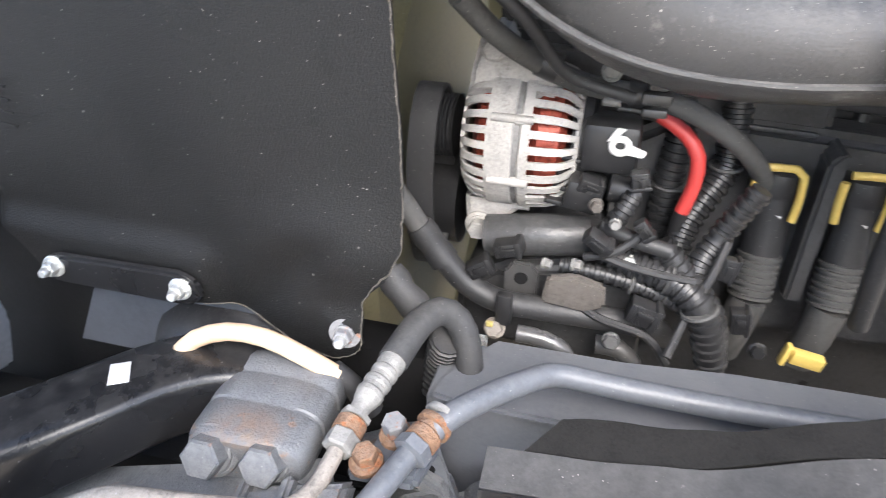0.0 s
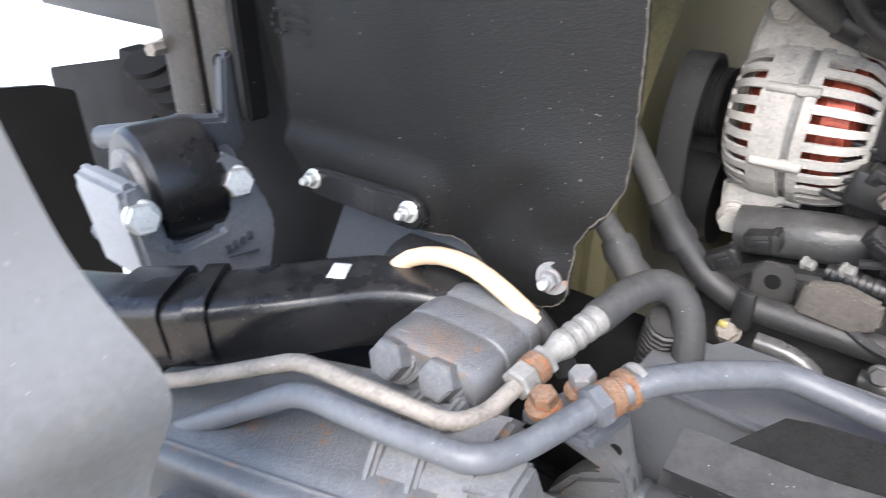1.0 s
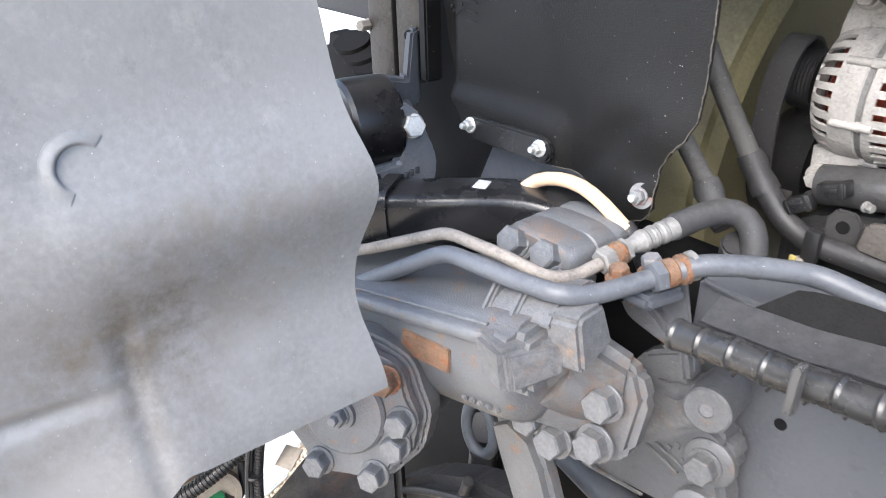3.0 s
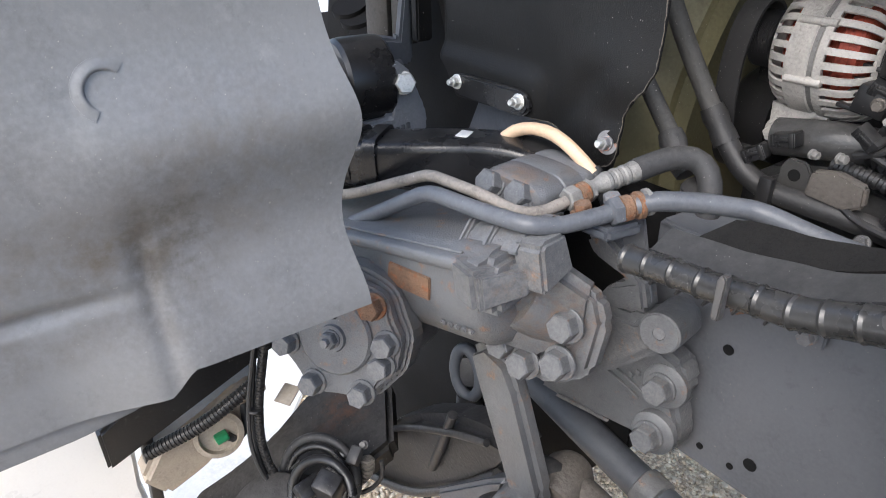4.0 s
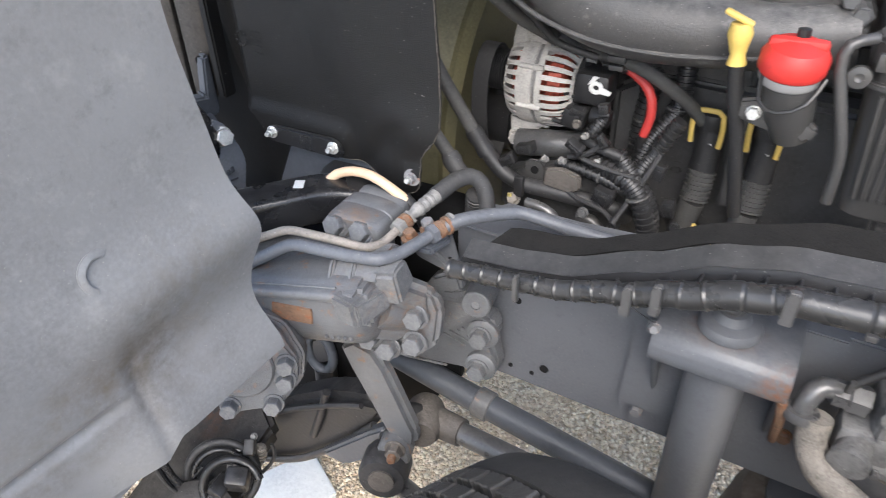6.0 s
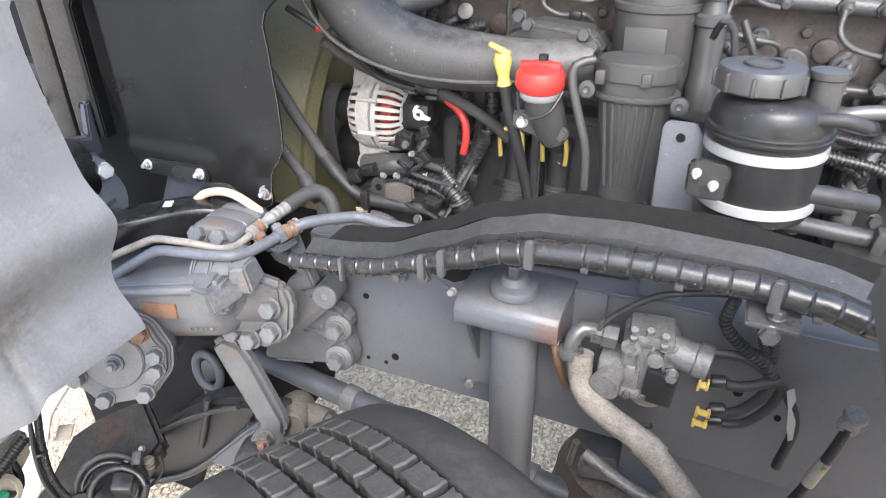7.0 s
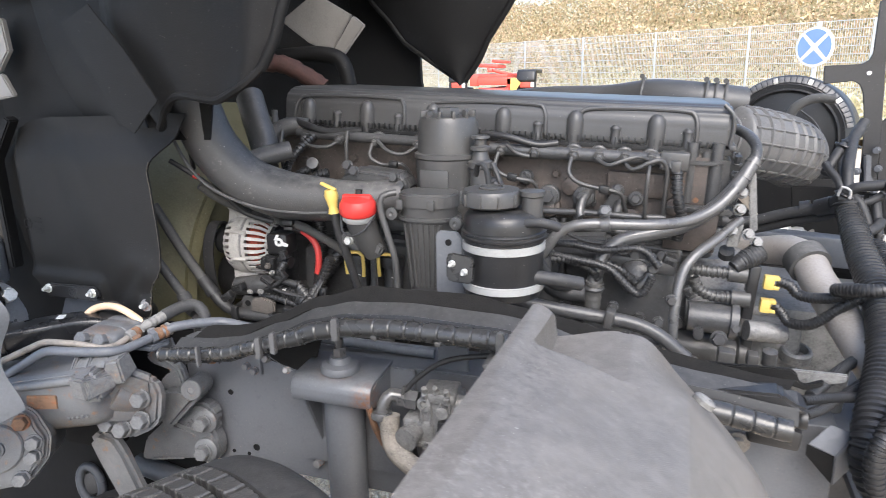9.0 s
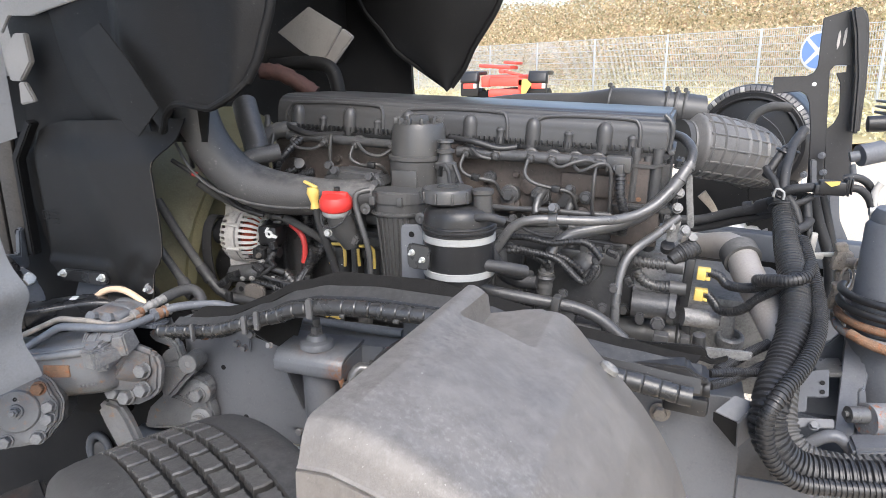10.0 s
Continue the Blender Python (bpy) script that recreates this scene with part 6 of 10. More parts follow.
# fuel rail, high pressure lines
railf = thing("fuel_rail", ep(0.62, 0.755, 1.42), "black common fuel rail with curved steel injection lines", "fuel rail")
part("rail_tube", tilted(tube([(0.66, 0.755, 1.440), (1.03, 0.755, 1.440)], 0.0135, 16)), M_ENGINE, railf)
part("rail_tube", tilted(tube([(0.20, 0.752, 1.448), (0.52, 0.752, 1.445)], 0.0115, 16)), M_ENGINE, railf)
part("rail_end_block", tilted(box((1.03, 0.755, 1.440), (0.055, 0.03, 0.036), (0, 0, 0), 0.005)), M_FILTER, railf)
for k, x in enumerate((0.225, 0.31, 0.40, 0.50, 0.685, 0.755, 0.835, 0.885, 0.935, 0.985)):
    part("rail_fitting", tilted(joined(lathe([(0.018, -0.016), (0.0185, -0.012), (0.0185, -0.007), (0.016, -0.005), (0, -0.004)], (x, 0.752, 1.441), (0.12, -0.95, -0.15), 20), lathe([(0.013, -0.006), (0.013, 0.012), (0.0115, 0.0135), (0, 0.0135)], (x, 0.752, 1.441), (0.12, -0.95, -0.15), 6), lathe([(0.0085, 0.012), (0.008, 0.022), (0.005, 0.026)], (x, 0.752, 1.441), (0.12, -0.95, -0.15), 16))), M_FILTER, railf, sharp=30)
for pts in (((0.225, 0.725, 1.437), (0.25, 0.715, 1.425), (0.29, 0.722, 1.424), (0.31, 0.735, 1.437)),
            ((0.40, 0.725, 1.437), (0.40, 0.712, 1.41), (0.43, 0.715, 1.395), (0.47, 0.722, 1.398), (0.485, 0.745, 1.37), (0.485, 0.76, 1.335)),
            ((0.41, 0.73, 1.445), (0.44, 0.718, 1.425), (0.475, 0.72, 1.42), (0.50, 0.73, 1.435)),
            ((0.685, 0.725, 1.437), (0.683, 0.708, 1.412), (0.70, 0.708, 1.395), (0.735, 0.712, 1.388), (0.762, 0.722, 1.382), (0.772, 0.742, 1.355), (0.785, 0.760, 1.332)),
            ((0.70, 0.735, 1.452), (0.725, 0.715, 1.440), (0.75, 0.722, 1.434)),
            ((0.835, 0.725, 1.437), (0.835, 0.705, 1.410), (0.855, 0.703, 1.392), (0.895, 0.712, 1.382), (0.935, 0.722, 1.374), (0.945, 0.745, 1.345), (0.952, 0.765, 1.318)),
            ((0.885, 0.725, 1.437), (0.91, 0.705, 1.430), (0.94, 0.71, 1.442), (0.965, 0.72, 1.448), (0.985, 0.735, 1.44)),
            ((0.935, 0.725, 1.437), (0.955, 0.705, 1.425), (0.985, 0.705, 1.440), (1.005, 0.712, 1.445), (1.018, 0.722, 1.425), (1.020, 0.74, 1.36), (1.020, 0.76, 1.305)),
            ((0.985, 0.725, 1.437), (0.985, 0.712, 1.40), (0.985, 0.73, 1.34), (0.99, 0.76, 1.30)),
            ((0.335, 0.735, 1.46), (0.335, 0.728, 1.42), (0.335, 0.735, 1.345)),
            ((0.178, 0.72, 1.455), (0.178, 0.712, 1.42), (0.178, 0.72, 1.355))):
    part("injection_line", tilted(tube(pts, 0.0042, 10, 0.008)), M_FILTER, railf)
for at in ((0.455, 0.715, 1.397), (0.905, 0.71, 1.381), (0.72, 0.71, 1.391)):
    part("line_clamp", tilted(box(at, (0.020, 0.014, 0.016), (0, 8, 0), 0.003)), M_BLACK, railf)
for at in ((0.79, 0.772, 1.325), (0.955, 0.772, 1.312)):
    part("injector_union", tilted(lathe([(0.024, -0.01), (0.022, 0.004), (0.013, 0.006), (0.013, 0.014), (0.006, 0.016)], at, (0, -1, 0.15), 22)), M_HEAD, railf)
for at in ((0.86, 0.745, 1.335), (0.93, 0.745, 1.325)):
    part("hose_nipple", tilted(tube([(at[0] + 0.012, 0.782, at[2] + 0.03), (at[0] + 0.004, 0.75, at[2] + 0.02), (at[0] - 0.006, 0.74, at[2] - 0.03)], lambda s: 0.011 + 0.0015 * math.sin(s * 500), 12)), M_FILTER, railf)
part("fuel_gallery", tilted(tube([(0.68, 0.752, 1.292), (0.86, 0.75, 1.29), (1.05, 0.75, 1.290)], 0.0075, 12)), M_FILTER, railf)
harn = thing("injector_harness", ep(0.62, 0.76, 1.45), "black wrapped injector wiring harness along the valve cover", "wiring harness")
part("harness", tilted(tube([(0.185, 0.765, 1.475), (0.23, 0.745, 1.466), (0.28, 0.748, 1.455), (0.36, 0.760, 1.462)], 0.008, 10)), M_LOOM, harn)
part("harness", tilted(tube([(0.64, 0.755, 1.47), (0.70, 0.742, 1.468), (0.76, 0.748, 1.455), (0.80, 0.76, 1.46)], 0.0075, 10)), M_LOOM, harn)
part("loom_run", tilted(loom([(0.245, 0.745, 1.445), (0.225, 0.70, 1.41), (0.205, 0.69, 1.375), (0.20, 0.70, 1.33)], 0.010, 0.009, 0.2)), M_LOOM, harn)
part("loom_run", tilted(loom([(0.265, 0.72, 1.375), (0.235, 0.70, 1.365), (0.215, 0.70, 1.34)], 0.010, 0.009, 0.2)), M_LOOM, harn)
part("loom_run", tilted(loom([(0.305, 0.70, 1.370), (0.275, 0.69, 1.36), (0.255, 0.69, 1.335)], 0.012, 0.009, 0.2)), M_LOOM, harn)
part("loom_run", tilted(loom([(1.037, 0.735, 1.425), (1.042, 0.725, 1.38), (1.055, 0.73, 1.33), (1.05, 0.75, 1.28)], 0.011, 0.009, 0.2)), M_LOOM, harn)
part("loom_run", tilted(loom([(0.665, 0.68, 1.39), (0.695, 0.66, 1.385), (0.72, 0.65, 1.355)], 0.010, 0.008, 0.2)), M_LOOM, harn)
part("pressure_switch", tilted(lathe([(0.010, -0.02), (0.010, 0.01), (0.013, 0.012), (0.013, 0.022), (0, 0.024)], (0.268, 0.70, 1.385), (0.3, -0.8, 0.3), 14)), M_FILTER, harn)
part("plug", tilted(box((1.034, 0.735, 1.432), (0.018, 0.02, 0.022), (0, 0, 0), 0.003)), M_FILTER, harn)
part("cable", tube([(0.675, 0.60, 1.405), (0.685, 0.58, 1.43), (0.70, 0.58, 1.42), (0.71, 0.58, 1.36), (0.72, 0.60, 1.31)], 0.005, 8), M_RUBBER, harn)
part("cable", tube([(0.71, 0.59, 1.43), (0.73, 0.58, 1.39), (0.735, 0.60, 1.36)], 0.005, 8), M_RUBBER, harn)

# intake pipe with its flanges
intake = thing("intake_pipe", (0.25, 0.6, 1.30), "grey black moulded intake pipe sweeping to the manifold", "intake pipe")
part("pipe", sweep(spline([(0.075, 0.545, 1.60), (0.085, 0.552, 1.53), (0.110, 0.562, 1.455), (0.165, 0.580, 1.385), (0.24, 0.600, 1.350), (0.33, 0.615, 1.340), (0.42, 0.630, 1.338), (0.50, 0.655, 1.345)], 0.015), lambda s: 0.052 - 0.012 * step01(0.30, 0.55, s), 28), M_INTAKE, intake)
part("mould_seam", sweep(spline([(0.040, 0.512, 1.55), (0.052, 0.513, 1.47), (0.105, 0.520, 1.385), (0.19, 0.545, 1.335), (0.30, 0.567, 1.318), (0.42, 0.590, 1.322)], 0.015), 0.0035, 8), M_INTAKE, intake)
part("manifold_flange", prism([(0.36, 1.345), (0.50, 1.335), (0.525, 1.36), (0.505, 1.395), (0.40, 1.405), (0.36, 1.39)], "y", 0.64, 0.70, 0.010, 3), M_ENGINE, intake)
for at in ((0.40, 0.638, 1.398), (0.49, 0.638, 1.388), (0.385, 0.638, 1.41), (0.505, 0.638, 1.372)):
    bolt(intake, at, (0, -1, 0.2), 0.017, 0.010, 1.3, M_ENGINE)
part("upper_duct", sweep(spline([(0.115, 0.70, 1.545), (0.14, 0.68, 1.50), (0.17, 0.66, 1.44), (0.18, 0.64, 1.40)]), 0.03, 18, 1.4), M_INTAKE, intake)
part("side_branch", tube([(0.148, 0.585, 1.405), (0.19, 0.62, 1.425), (0.235, 0.66, 1.435)], 0.021, 18), M_INTAKE, intake)
part("elbow", tube([(0.125, 0.70, 1.395), (0.145, 0.735, 1.455), (0.175, 0.755, 1.478), (0.215, 0.775, 1.475)], 0.021, 16), M_INTAKE, intake)
bolt(intake, (0.140, 0.575, 1.413), (0.1, -1, 0.2), 0.016, 0.010, 1.4, M_ZINC)
part("lifting_stud", tube([(0.135, 0.765, 1.46), (0.135, 0.765, 1.515)], lambda s: 0.010 if s < 0.03 else 0.007, 12), M_INTAKE, intake)
shb = thing("breather_pipe_fitting", (0.02, 0.545, 1.40), "thin black cable with a red band beside the shield", "cable")
part("cable", tube([(0.022, 0.53, 1.423), (0.068, 0.54, 1.394), (0.113, 0.57, 1.35), (0.147, 0.6, 1.303), (0.203, 0.62, 1.282)], 0.0055, 10), M_RUBBER, shb)
part("red_band", tube([(0.069, 0.54, 1.393), (0.078, 0.545, 1.388)], 0.0065, 10), M_RED, shb)
part("bracket", box((0.065, 0.545, 1.428), (0.004, 0.01, 0.05), (0, -8, 0), 0.001), M_BLACK, shb)

# alternator
ALT = Vector((0.104, 0.700, 1.209))
alt = thing("alternator", ALT - Vector((0, 0, 0.1)), "weathered cast aluminium alternator with copper windings behind slots", "alternator")
part("winding", lathe([(0.0, -0.046), (0.052, -0.046), (0.061, -0.040), (0.064, -0.026), (0.058, -0.018), (0.058, 0.010), (0.064, 0.018), (0.062, 0.038), (0.052, 0.044), (0, 0.044)], ALT, (1, 0, 0), 48), M_COPPER, alt)


def slotted_drum(stations, cut_from, cut_to, n):
    """A cast shell round the x axis with a row of long slots cut through it."""
    bm = bmesh.new()
    seg = 4 * n
    g = [[bm.verts.new(ALT + Vector((x, r * math.cos(a), r * math.sin(a)))) for a in (2 * math.pi * j / seg for j in range(seg))] for x, r in stations]
    for i in range(len(g) - 1):
        mid_x = 0.5 * (stations[i][0] + stations[i + 1][0])
        for j in range(seg):
            if cut_from < mid_x < cut_to and j % 4 in (0, 1):
                continue
            k = (j + 1) % seg
            bm.faces.new((g[i][j], g[i][k], g[i + 1][k], g[i + 1][j]))
    bmesh.ops.recalc_face_normals(bm, faces=bm.faces)
    bmesh.ops.solidify(bm, geom=bm.faces[:], thickness=0.0032)
    return bm


part("front_frame", slotted_drum([(-0.058, 0.034), (-0.0585, 0.050), (-0.057, 0.058), (-0.051, 0.0675), (-0.041, 0.0735), (-0.030, 0.0755), (-0.026, 0.076), (-0.005, 0.076), (-0.0035, 0.0735), (-0.001, 0.0735)], -0.0572, -0.0285, 31), M_ALLOY, alt, sharp=30)
part("rear_frame", slotted_drum([(0.001, 0.0735), (0.0035, 0.0765), (0.012, 0.0765), (0.016, 0.0757), (0.030, 0.0745), (0.043, 0.0705), (0.050, 0.064), (0.056, 0.056), (0.0585, 0.044), (0.058, 0.030)], 0.0135, 0.0555, 31), M_ALLOY, alt, sharp=30)
part("stator_ring", lathe([(0.066, -0.006), (0.0742, -0.005), (0.0742, 0.005), (0.066, 0.006)], ALT, (1, 0, 0), 64), M_ALLOYDARK, alt)
for k in range(5):
    a = radians(150 + 48 * k)
    d = Vector((0, math.cos(a), math.sin(a)))
    part("through_bolt_boss", sweep([ALT + d * 0.0765 + Vector((x, 0, 0)) for x in (-0.026, -0.010, 0.0, 0.014)], 0.0042, 10), M_ALLOY, alt)
    part("split_lug", box(ALT + d * 0.0755 + Vector((0.001, 0, 0)), (0.009, 0.007, 0.010), (math.degrees(a), 0, 0), 0.002), M_ALLOY, alt)
part("mount_ear", prism([(0.055, 1.296), (0.057, 1.312), (0.066, 1.323), (0.079, 1.324), (0.089, 1.315), (0.093, 1.298), (0.130, 1.290), (0.140, 1.272), (0.136, 1.255), (0.048, 1.250), (0.050, 1.280)], "y", 0.664, 0.705, 0.005, 3), M_ALLOY, alt)
part("mount_ear", prism([(0.049, 1.150), (0.051, 1.118), (0.055, 1.104), (0.066, 1.098), (0.079, 1.104), (0.088, 1.118), (0.112, 1.140), (0.112, 1.158)], "y", 0.664, 0.705, 0.005, 3), M_ALLOY, alt)
for x, z in ((0.0735, 1.306), (0.0665, 1.114)):
    part("ear_boss", lathe([(0.0155, -0.01), (0.0155, 0.004), (0.013, 0.006), (0, 0.006)], (x, 0.664, z), (0, -1, 0), 24), M_ALLOY, alt)
    bolt(alt, (x, 0.659, z), (0.05, -1, 0), 0.019, 0.012, 1.35, M_ALLOY)
part("rear_cover", lathe([(0.050, 0), (0.050, 0.016), (0.044, 0.020), (0, 0.020)], ALT + Vector((0.050, 0, 0)), (1, 0, 0), 36), M_BLACK, alt)
part("regulator", box((0.190, 0.668, 1.222), (0.055, 0.05, 0.050), (0, 0, 0), 0.008), M_BLACK, alt)
for k in range(4):
    part("cover_rib", box((0.150 + 0.006 * (k % 2), 0.640 + 0.004 * k, 1.165 + 0.014 * k), (0.030, 0.012, 0.005), (0, 8, 0), 0.0015), M_BLACK, alt)
part("brass_stud", lathe([(0.005, 0), (0.005, 0.016), (0, 0.016)], (0.178, 0.650, 1.268), (1, -0.1, 0), 12), M_ALLOYDARK, alt)
part("plug_socket", box((0.172, 0.645, 1.178), (0.035, 0.04, 0.03), (0, 10, 0), 0.004), M_BLACK, alt)
part("capacitor", lathe([(0.013, 0), (0.014, 0.002), (0.014, 0.03), (0, 0.032)], (0.195, 0.645, 1.185), (1, 0, -0.1), 18), M_BLACK, alt)
part("terminal_ring", sweep([Vector((0.199, 0.640, 1.229)) + 0.0078 * Vector((math.cos(a), 0.15, 0.9 * math.sin(a))) for a in (2 * math.pi * i / 20 for i in range(21))], 0.0034, 8), M_WHITE, alt)
part("terminal_tab", slab_of([Vector((0.204, 0.640, 1.233)), Vector((0.224, 0.640, 1.226)), Vector((0.221, 0.640, 1.220)), Vector((0.203, 0.640, 1.222))], Vector((0, -1, 0)), -0.002, 0.002, 0.001), M_WHITE, alt)
part("terminal_tab", slab_of([Vector((0.186, 0.640, 1.232)), Vector((0.194, 0.640, 1.247)), Vector((0.203, 0.640, 1.246)), Vector((0.195, 0.640, 1.238))], Vector((0, -1, 0)), -0.002, 0.002, 0.001), M_WHITE, alt)
part("pulley", lathe([(0.0, -0.012), (0.030, -0.012), (0.034, -0.01)] + [(0.034 - 0.003 * (k % 2), -0.008 + 0.002 * k) for k in range(12)] + [(0.034, 0.018), (0, 0.018)], ALT - Vector((0.09, 0, 0)), (1, 0, 0), 32), M_BLACK, alt)
belt = thing("drive_belt", (0.0, 0.68, 0.95), "black ribbed drive belt and pulley beside the fan shroud", "belt")
part("belt", sheet(lambda u, v: (-0.006 + 0.028 * u, 0.680 + 0.045 * math.cos(2 * math.pi * v), 1.17 + 0.085 * math.sin(2 * math.pi * v) * (1 + 0.4 * (math.sin(2 * math.pi * v) < 0))), 8, 40, 0.004), M_RUBBER, belt)
part("pulley_cover", lathe([(0.055, -0.03), (0.062, -0.02), (0.062, 0.03), (0, 0.034)], (0.0, 0.76, 1.10), (1, 0, 0), 32), M_BLACK, belt)

# fan shroud
shroud = thing("fan_shroud", (-0.12, 0.9, 0.85), "olive tan moulded fan shroud ring beside the engine", "fan shroud")
part("ring", lathe([(0.36, -0.16), (0.40, -0.15), (0.405, 0.0), (0.385, 0.012), (0.38, 0.0), (0.36, -0.02)], (-0.055, 1.02, 1.02), (1, 0, 0), 64), M_OLIVE, shroud)
part("cowl", lathe([(0.405, -0.01), (0.46, -0.10), (0.50, -0.14), (0.50, -0.15), (0.45, -0.115), (0.40, -0.02)], (-0.055, 1.02, 1.02), (1, 0, 0), 64), M_OLIVE, shroud)
part("stiffener", sweep([Vector((-0.06 - 0.06, 1.02 - 0.408 * math.cos(a), 1.02 + 0.408 * math.sin(a))) for a in (radians(8 + 4 * i) for i in range(19))], 0.006, 8), M_OLIVE, shroud)
# Added disc: paints the dark inside the fan ring.
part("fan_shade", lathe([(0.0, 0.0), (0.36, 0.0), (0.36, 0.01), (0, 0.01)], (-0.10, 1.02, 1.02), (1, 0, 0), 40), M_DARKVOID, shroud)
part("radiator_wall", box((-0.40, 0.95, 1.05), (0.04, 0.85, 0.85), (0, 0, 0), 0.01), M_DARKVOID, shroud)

# cables round the alternator
cab1 = thing("starter_cable", (0.2, 0.62, 1.12), "thick black battery cable with a red sleeve", "cable")
part("black_cable", tube([(0.058, 0.57, 1.366), (0.085, 0.6, 1.331), (0.123, 0.64, 1.297), (0.161, 0.65, 1.281), (0.207, 0.66, 1.273), (0.252, 0.66, 1.264), (0.292, 0.67, 1.241), (0.325, 0.69, 1.211), (0.349, 0.71, 1.178)], 0.0098, 14), M_RUBBERGREY, cab1)
part("cable_clip", tube([(0.199, 0.66, 1.273), (0.214, 0.66, 1.273)], 0.0125, 12), M_BLACK, cab1)
part("cable_clip", tube([(0.117, 0.64, 1.302), (0.136, 0.64, 1.295)], 0.0135, 12), M_BLACK, cab1)
part("red_cable", tube([(0.232, 0.69, 1.246), (0.258, 0.685, 1.232), (0.274, 0.68, 1.211), (0.276, 0.68, 1.181), (0.27, 0.68, 1.151)], 0.0074, 12), M_REDWIRE, cab1)
part("red_cable_sheath", tube([(0.192, 0.69, 1.249), (0.216, 0.69, 1.248), (0.233, 0.69, 1.246)], 0.0075, 10), M_BLACK, cab1)
part("cable_tail", tube([(0.27, 0.68, 1.152), (0.267, 0.68, 1.123), (0.272, 0.68, 1.089)], 0.0075, 10), M_BLACK, cab1)
lm = thing("engine_loom", (0.25, 0.63, 1.05), "bundle of black corrugated wiring looms below the alternator", "wiring loom")
part("loom_run", loom([(0.246, 0.735, 1.281), (0.259, 0.728, 1.220), (0.256, 0.722, 1.160), (0.256, 0.71, 1.090)], 0.016, 0.010, 0.16), M_LOOM, lm)
part("loom_run", loom([(0.306, 0.735, 1.272), (0.309, 0.725, 1.219), (0.306, 0.715, 1.183), (0.280, 0.69, 1.138), (0.270, 0.67, 1.10)], 0.015, 0.010, 0.16), M_LOOM, lm)
part("loom_run", loom([(0.187, 0.63, 1.131), (0.223, 0.62, 1.118), (0.261, 0.61, 1.114), (0.297, 0.6, 1.089), (0.321, 0.6, 1.023)], 0.016, 0.010, 0.16), M_LOOM, lm)
part("loom_run", loom([(0.159, 0.61, 1.111), (0.204, 0.61, 1.107), (0.248, 0.61, 1.097), (0.289, 0.61, 1.08)], 0.009, 0.010, 0.16), M_LOOM, lm)
part("loom_run", loom([(0.219, 0.63, 1.188), (0.208, 0.62, 1.167), (0.196, 0.62, 1.145), (0.188, 0.62, 1.131)], 0.01, 0.010, 0.16), M_LOOM, lm)
part("loom_run", loom([(0.329, 0.64, 1.203), (0.304, 0.64, 1.149), (0.287, 0.62, 1.113), (0.308, 0.61, 1.056)], 0.012, 0.010, 0.16), M_LOOM, lm)
part("loom_run", loom([(0.249, 0.62, 1.144), (0.283, 0.615, 1.109), (0.312, 0.61, 1.071), (0.323, 0.61, 1.006)], 0.014, 0.010, 0.16), M_LOOM, lm)
part("loom_wire", tube([(0.195, 0.62, 1.155), (0.222, 0.61, 1.151), (0.259, 0.61, 1.143)], 0.008, 10), M_RUBBER, lm)
bolt(lm, (0.224, 0.615, 1.123), (0, -1, 0.3), 0.012, 0.008, 1.3, M_ZINC)
lowb = thing("engine_mount_bracket", (0.13, 0.64, 1.0), "dark cast engine bracket with lifting tab and yellow topped bolt", "engine bracket")
part("bracket", joined(prism([(0.05, 0.98), (0.05, 1.055), (0.09, 1.085), (0.17, 1.10), (0.24, 1.09), (0.26, 1.03), (0.26, 0.98)], "y", 0.63, 0.78, 0.012, 3), tube([(0.08, 0.64, 1.115), (0.14, 0.64, 1.125), (0.18, 0.65, 1.125)], 0.022, 16)), M_ENGINE, lowb)
part("lifting_tab", prism([(0.105, 1.055), (0.104, 1.092), (0.112, 1.104), (0.132, 1.104), (0.140, 1.092), (0.140, 1.055)], "y", 0.612, 0.618, 0.002), M_FILTER, lowb)
part("tab_hole", lathe([(0.007, 0), (0.007, 0.001), (0, 0.001)], (0.122, 0.612, 1.086), (0, -1, 0), 18), M_DARKVOID, lowb)
bolt(lowb, (0.104, 0.575, 1.046), (0, -1, 0.6), 0.016, 0.010, 1.4, M_PIPEDIRT)
part("yellow_mark", box((0.1, 0.566, 1.057), (0.007, 0.004, 0.006), (0, 0, 0), 0.001), M_DULLYELLOW, lowb)
part("yellow_mark", box((0.199, 0.6, 1.089), (0.012, 0.003, 0.003), (0, 12, 0), 0.0008), M_DULLYELLOW, lowb)
part("bent_pipe", tube([(0.128, 0.57, 1.048), (0.153, 0.57, 1.047), (0.174, 0.57, 1.037), (0.186, 0.57, 1.011)], 0.009, 12), M_PIPE, lowb)
part("bent_pipe", tube([(0.206, 0.6, 1.028), (0.229, 0.6, 1.027), (0.247, 0.6, 1.009)], 0.010, 12), M_FILTER, lowb)

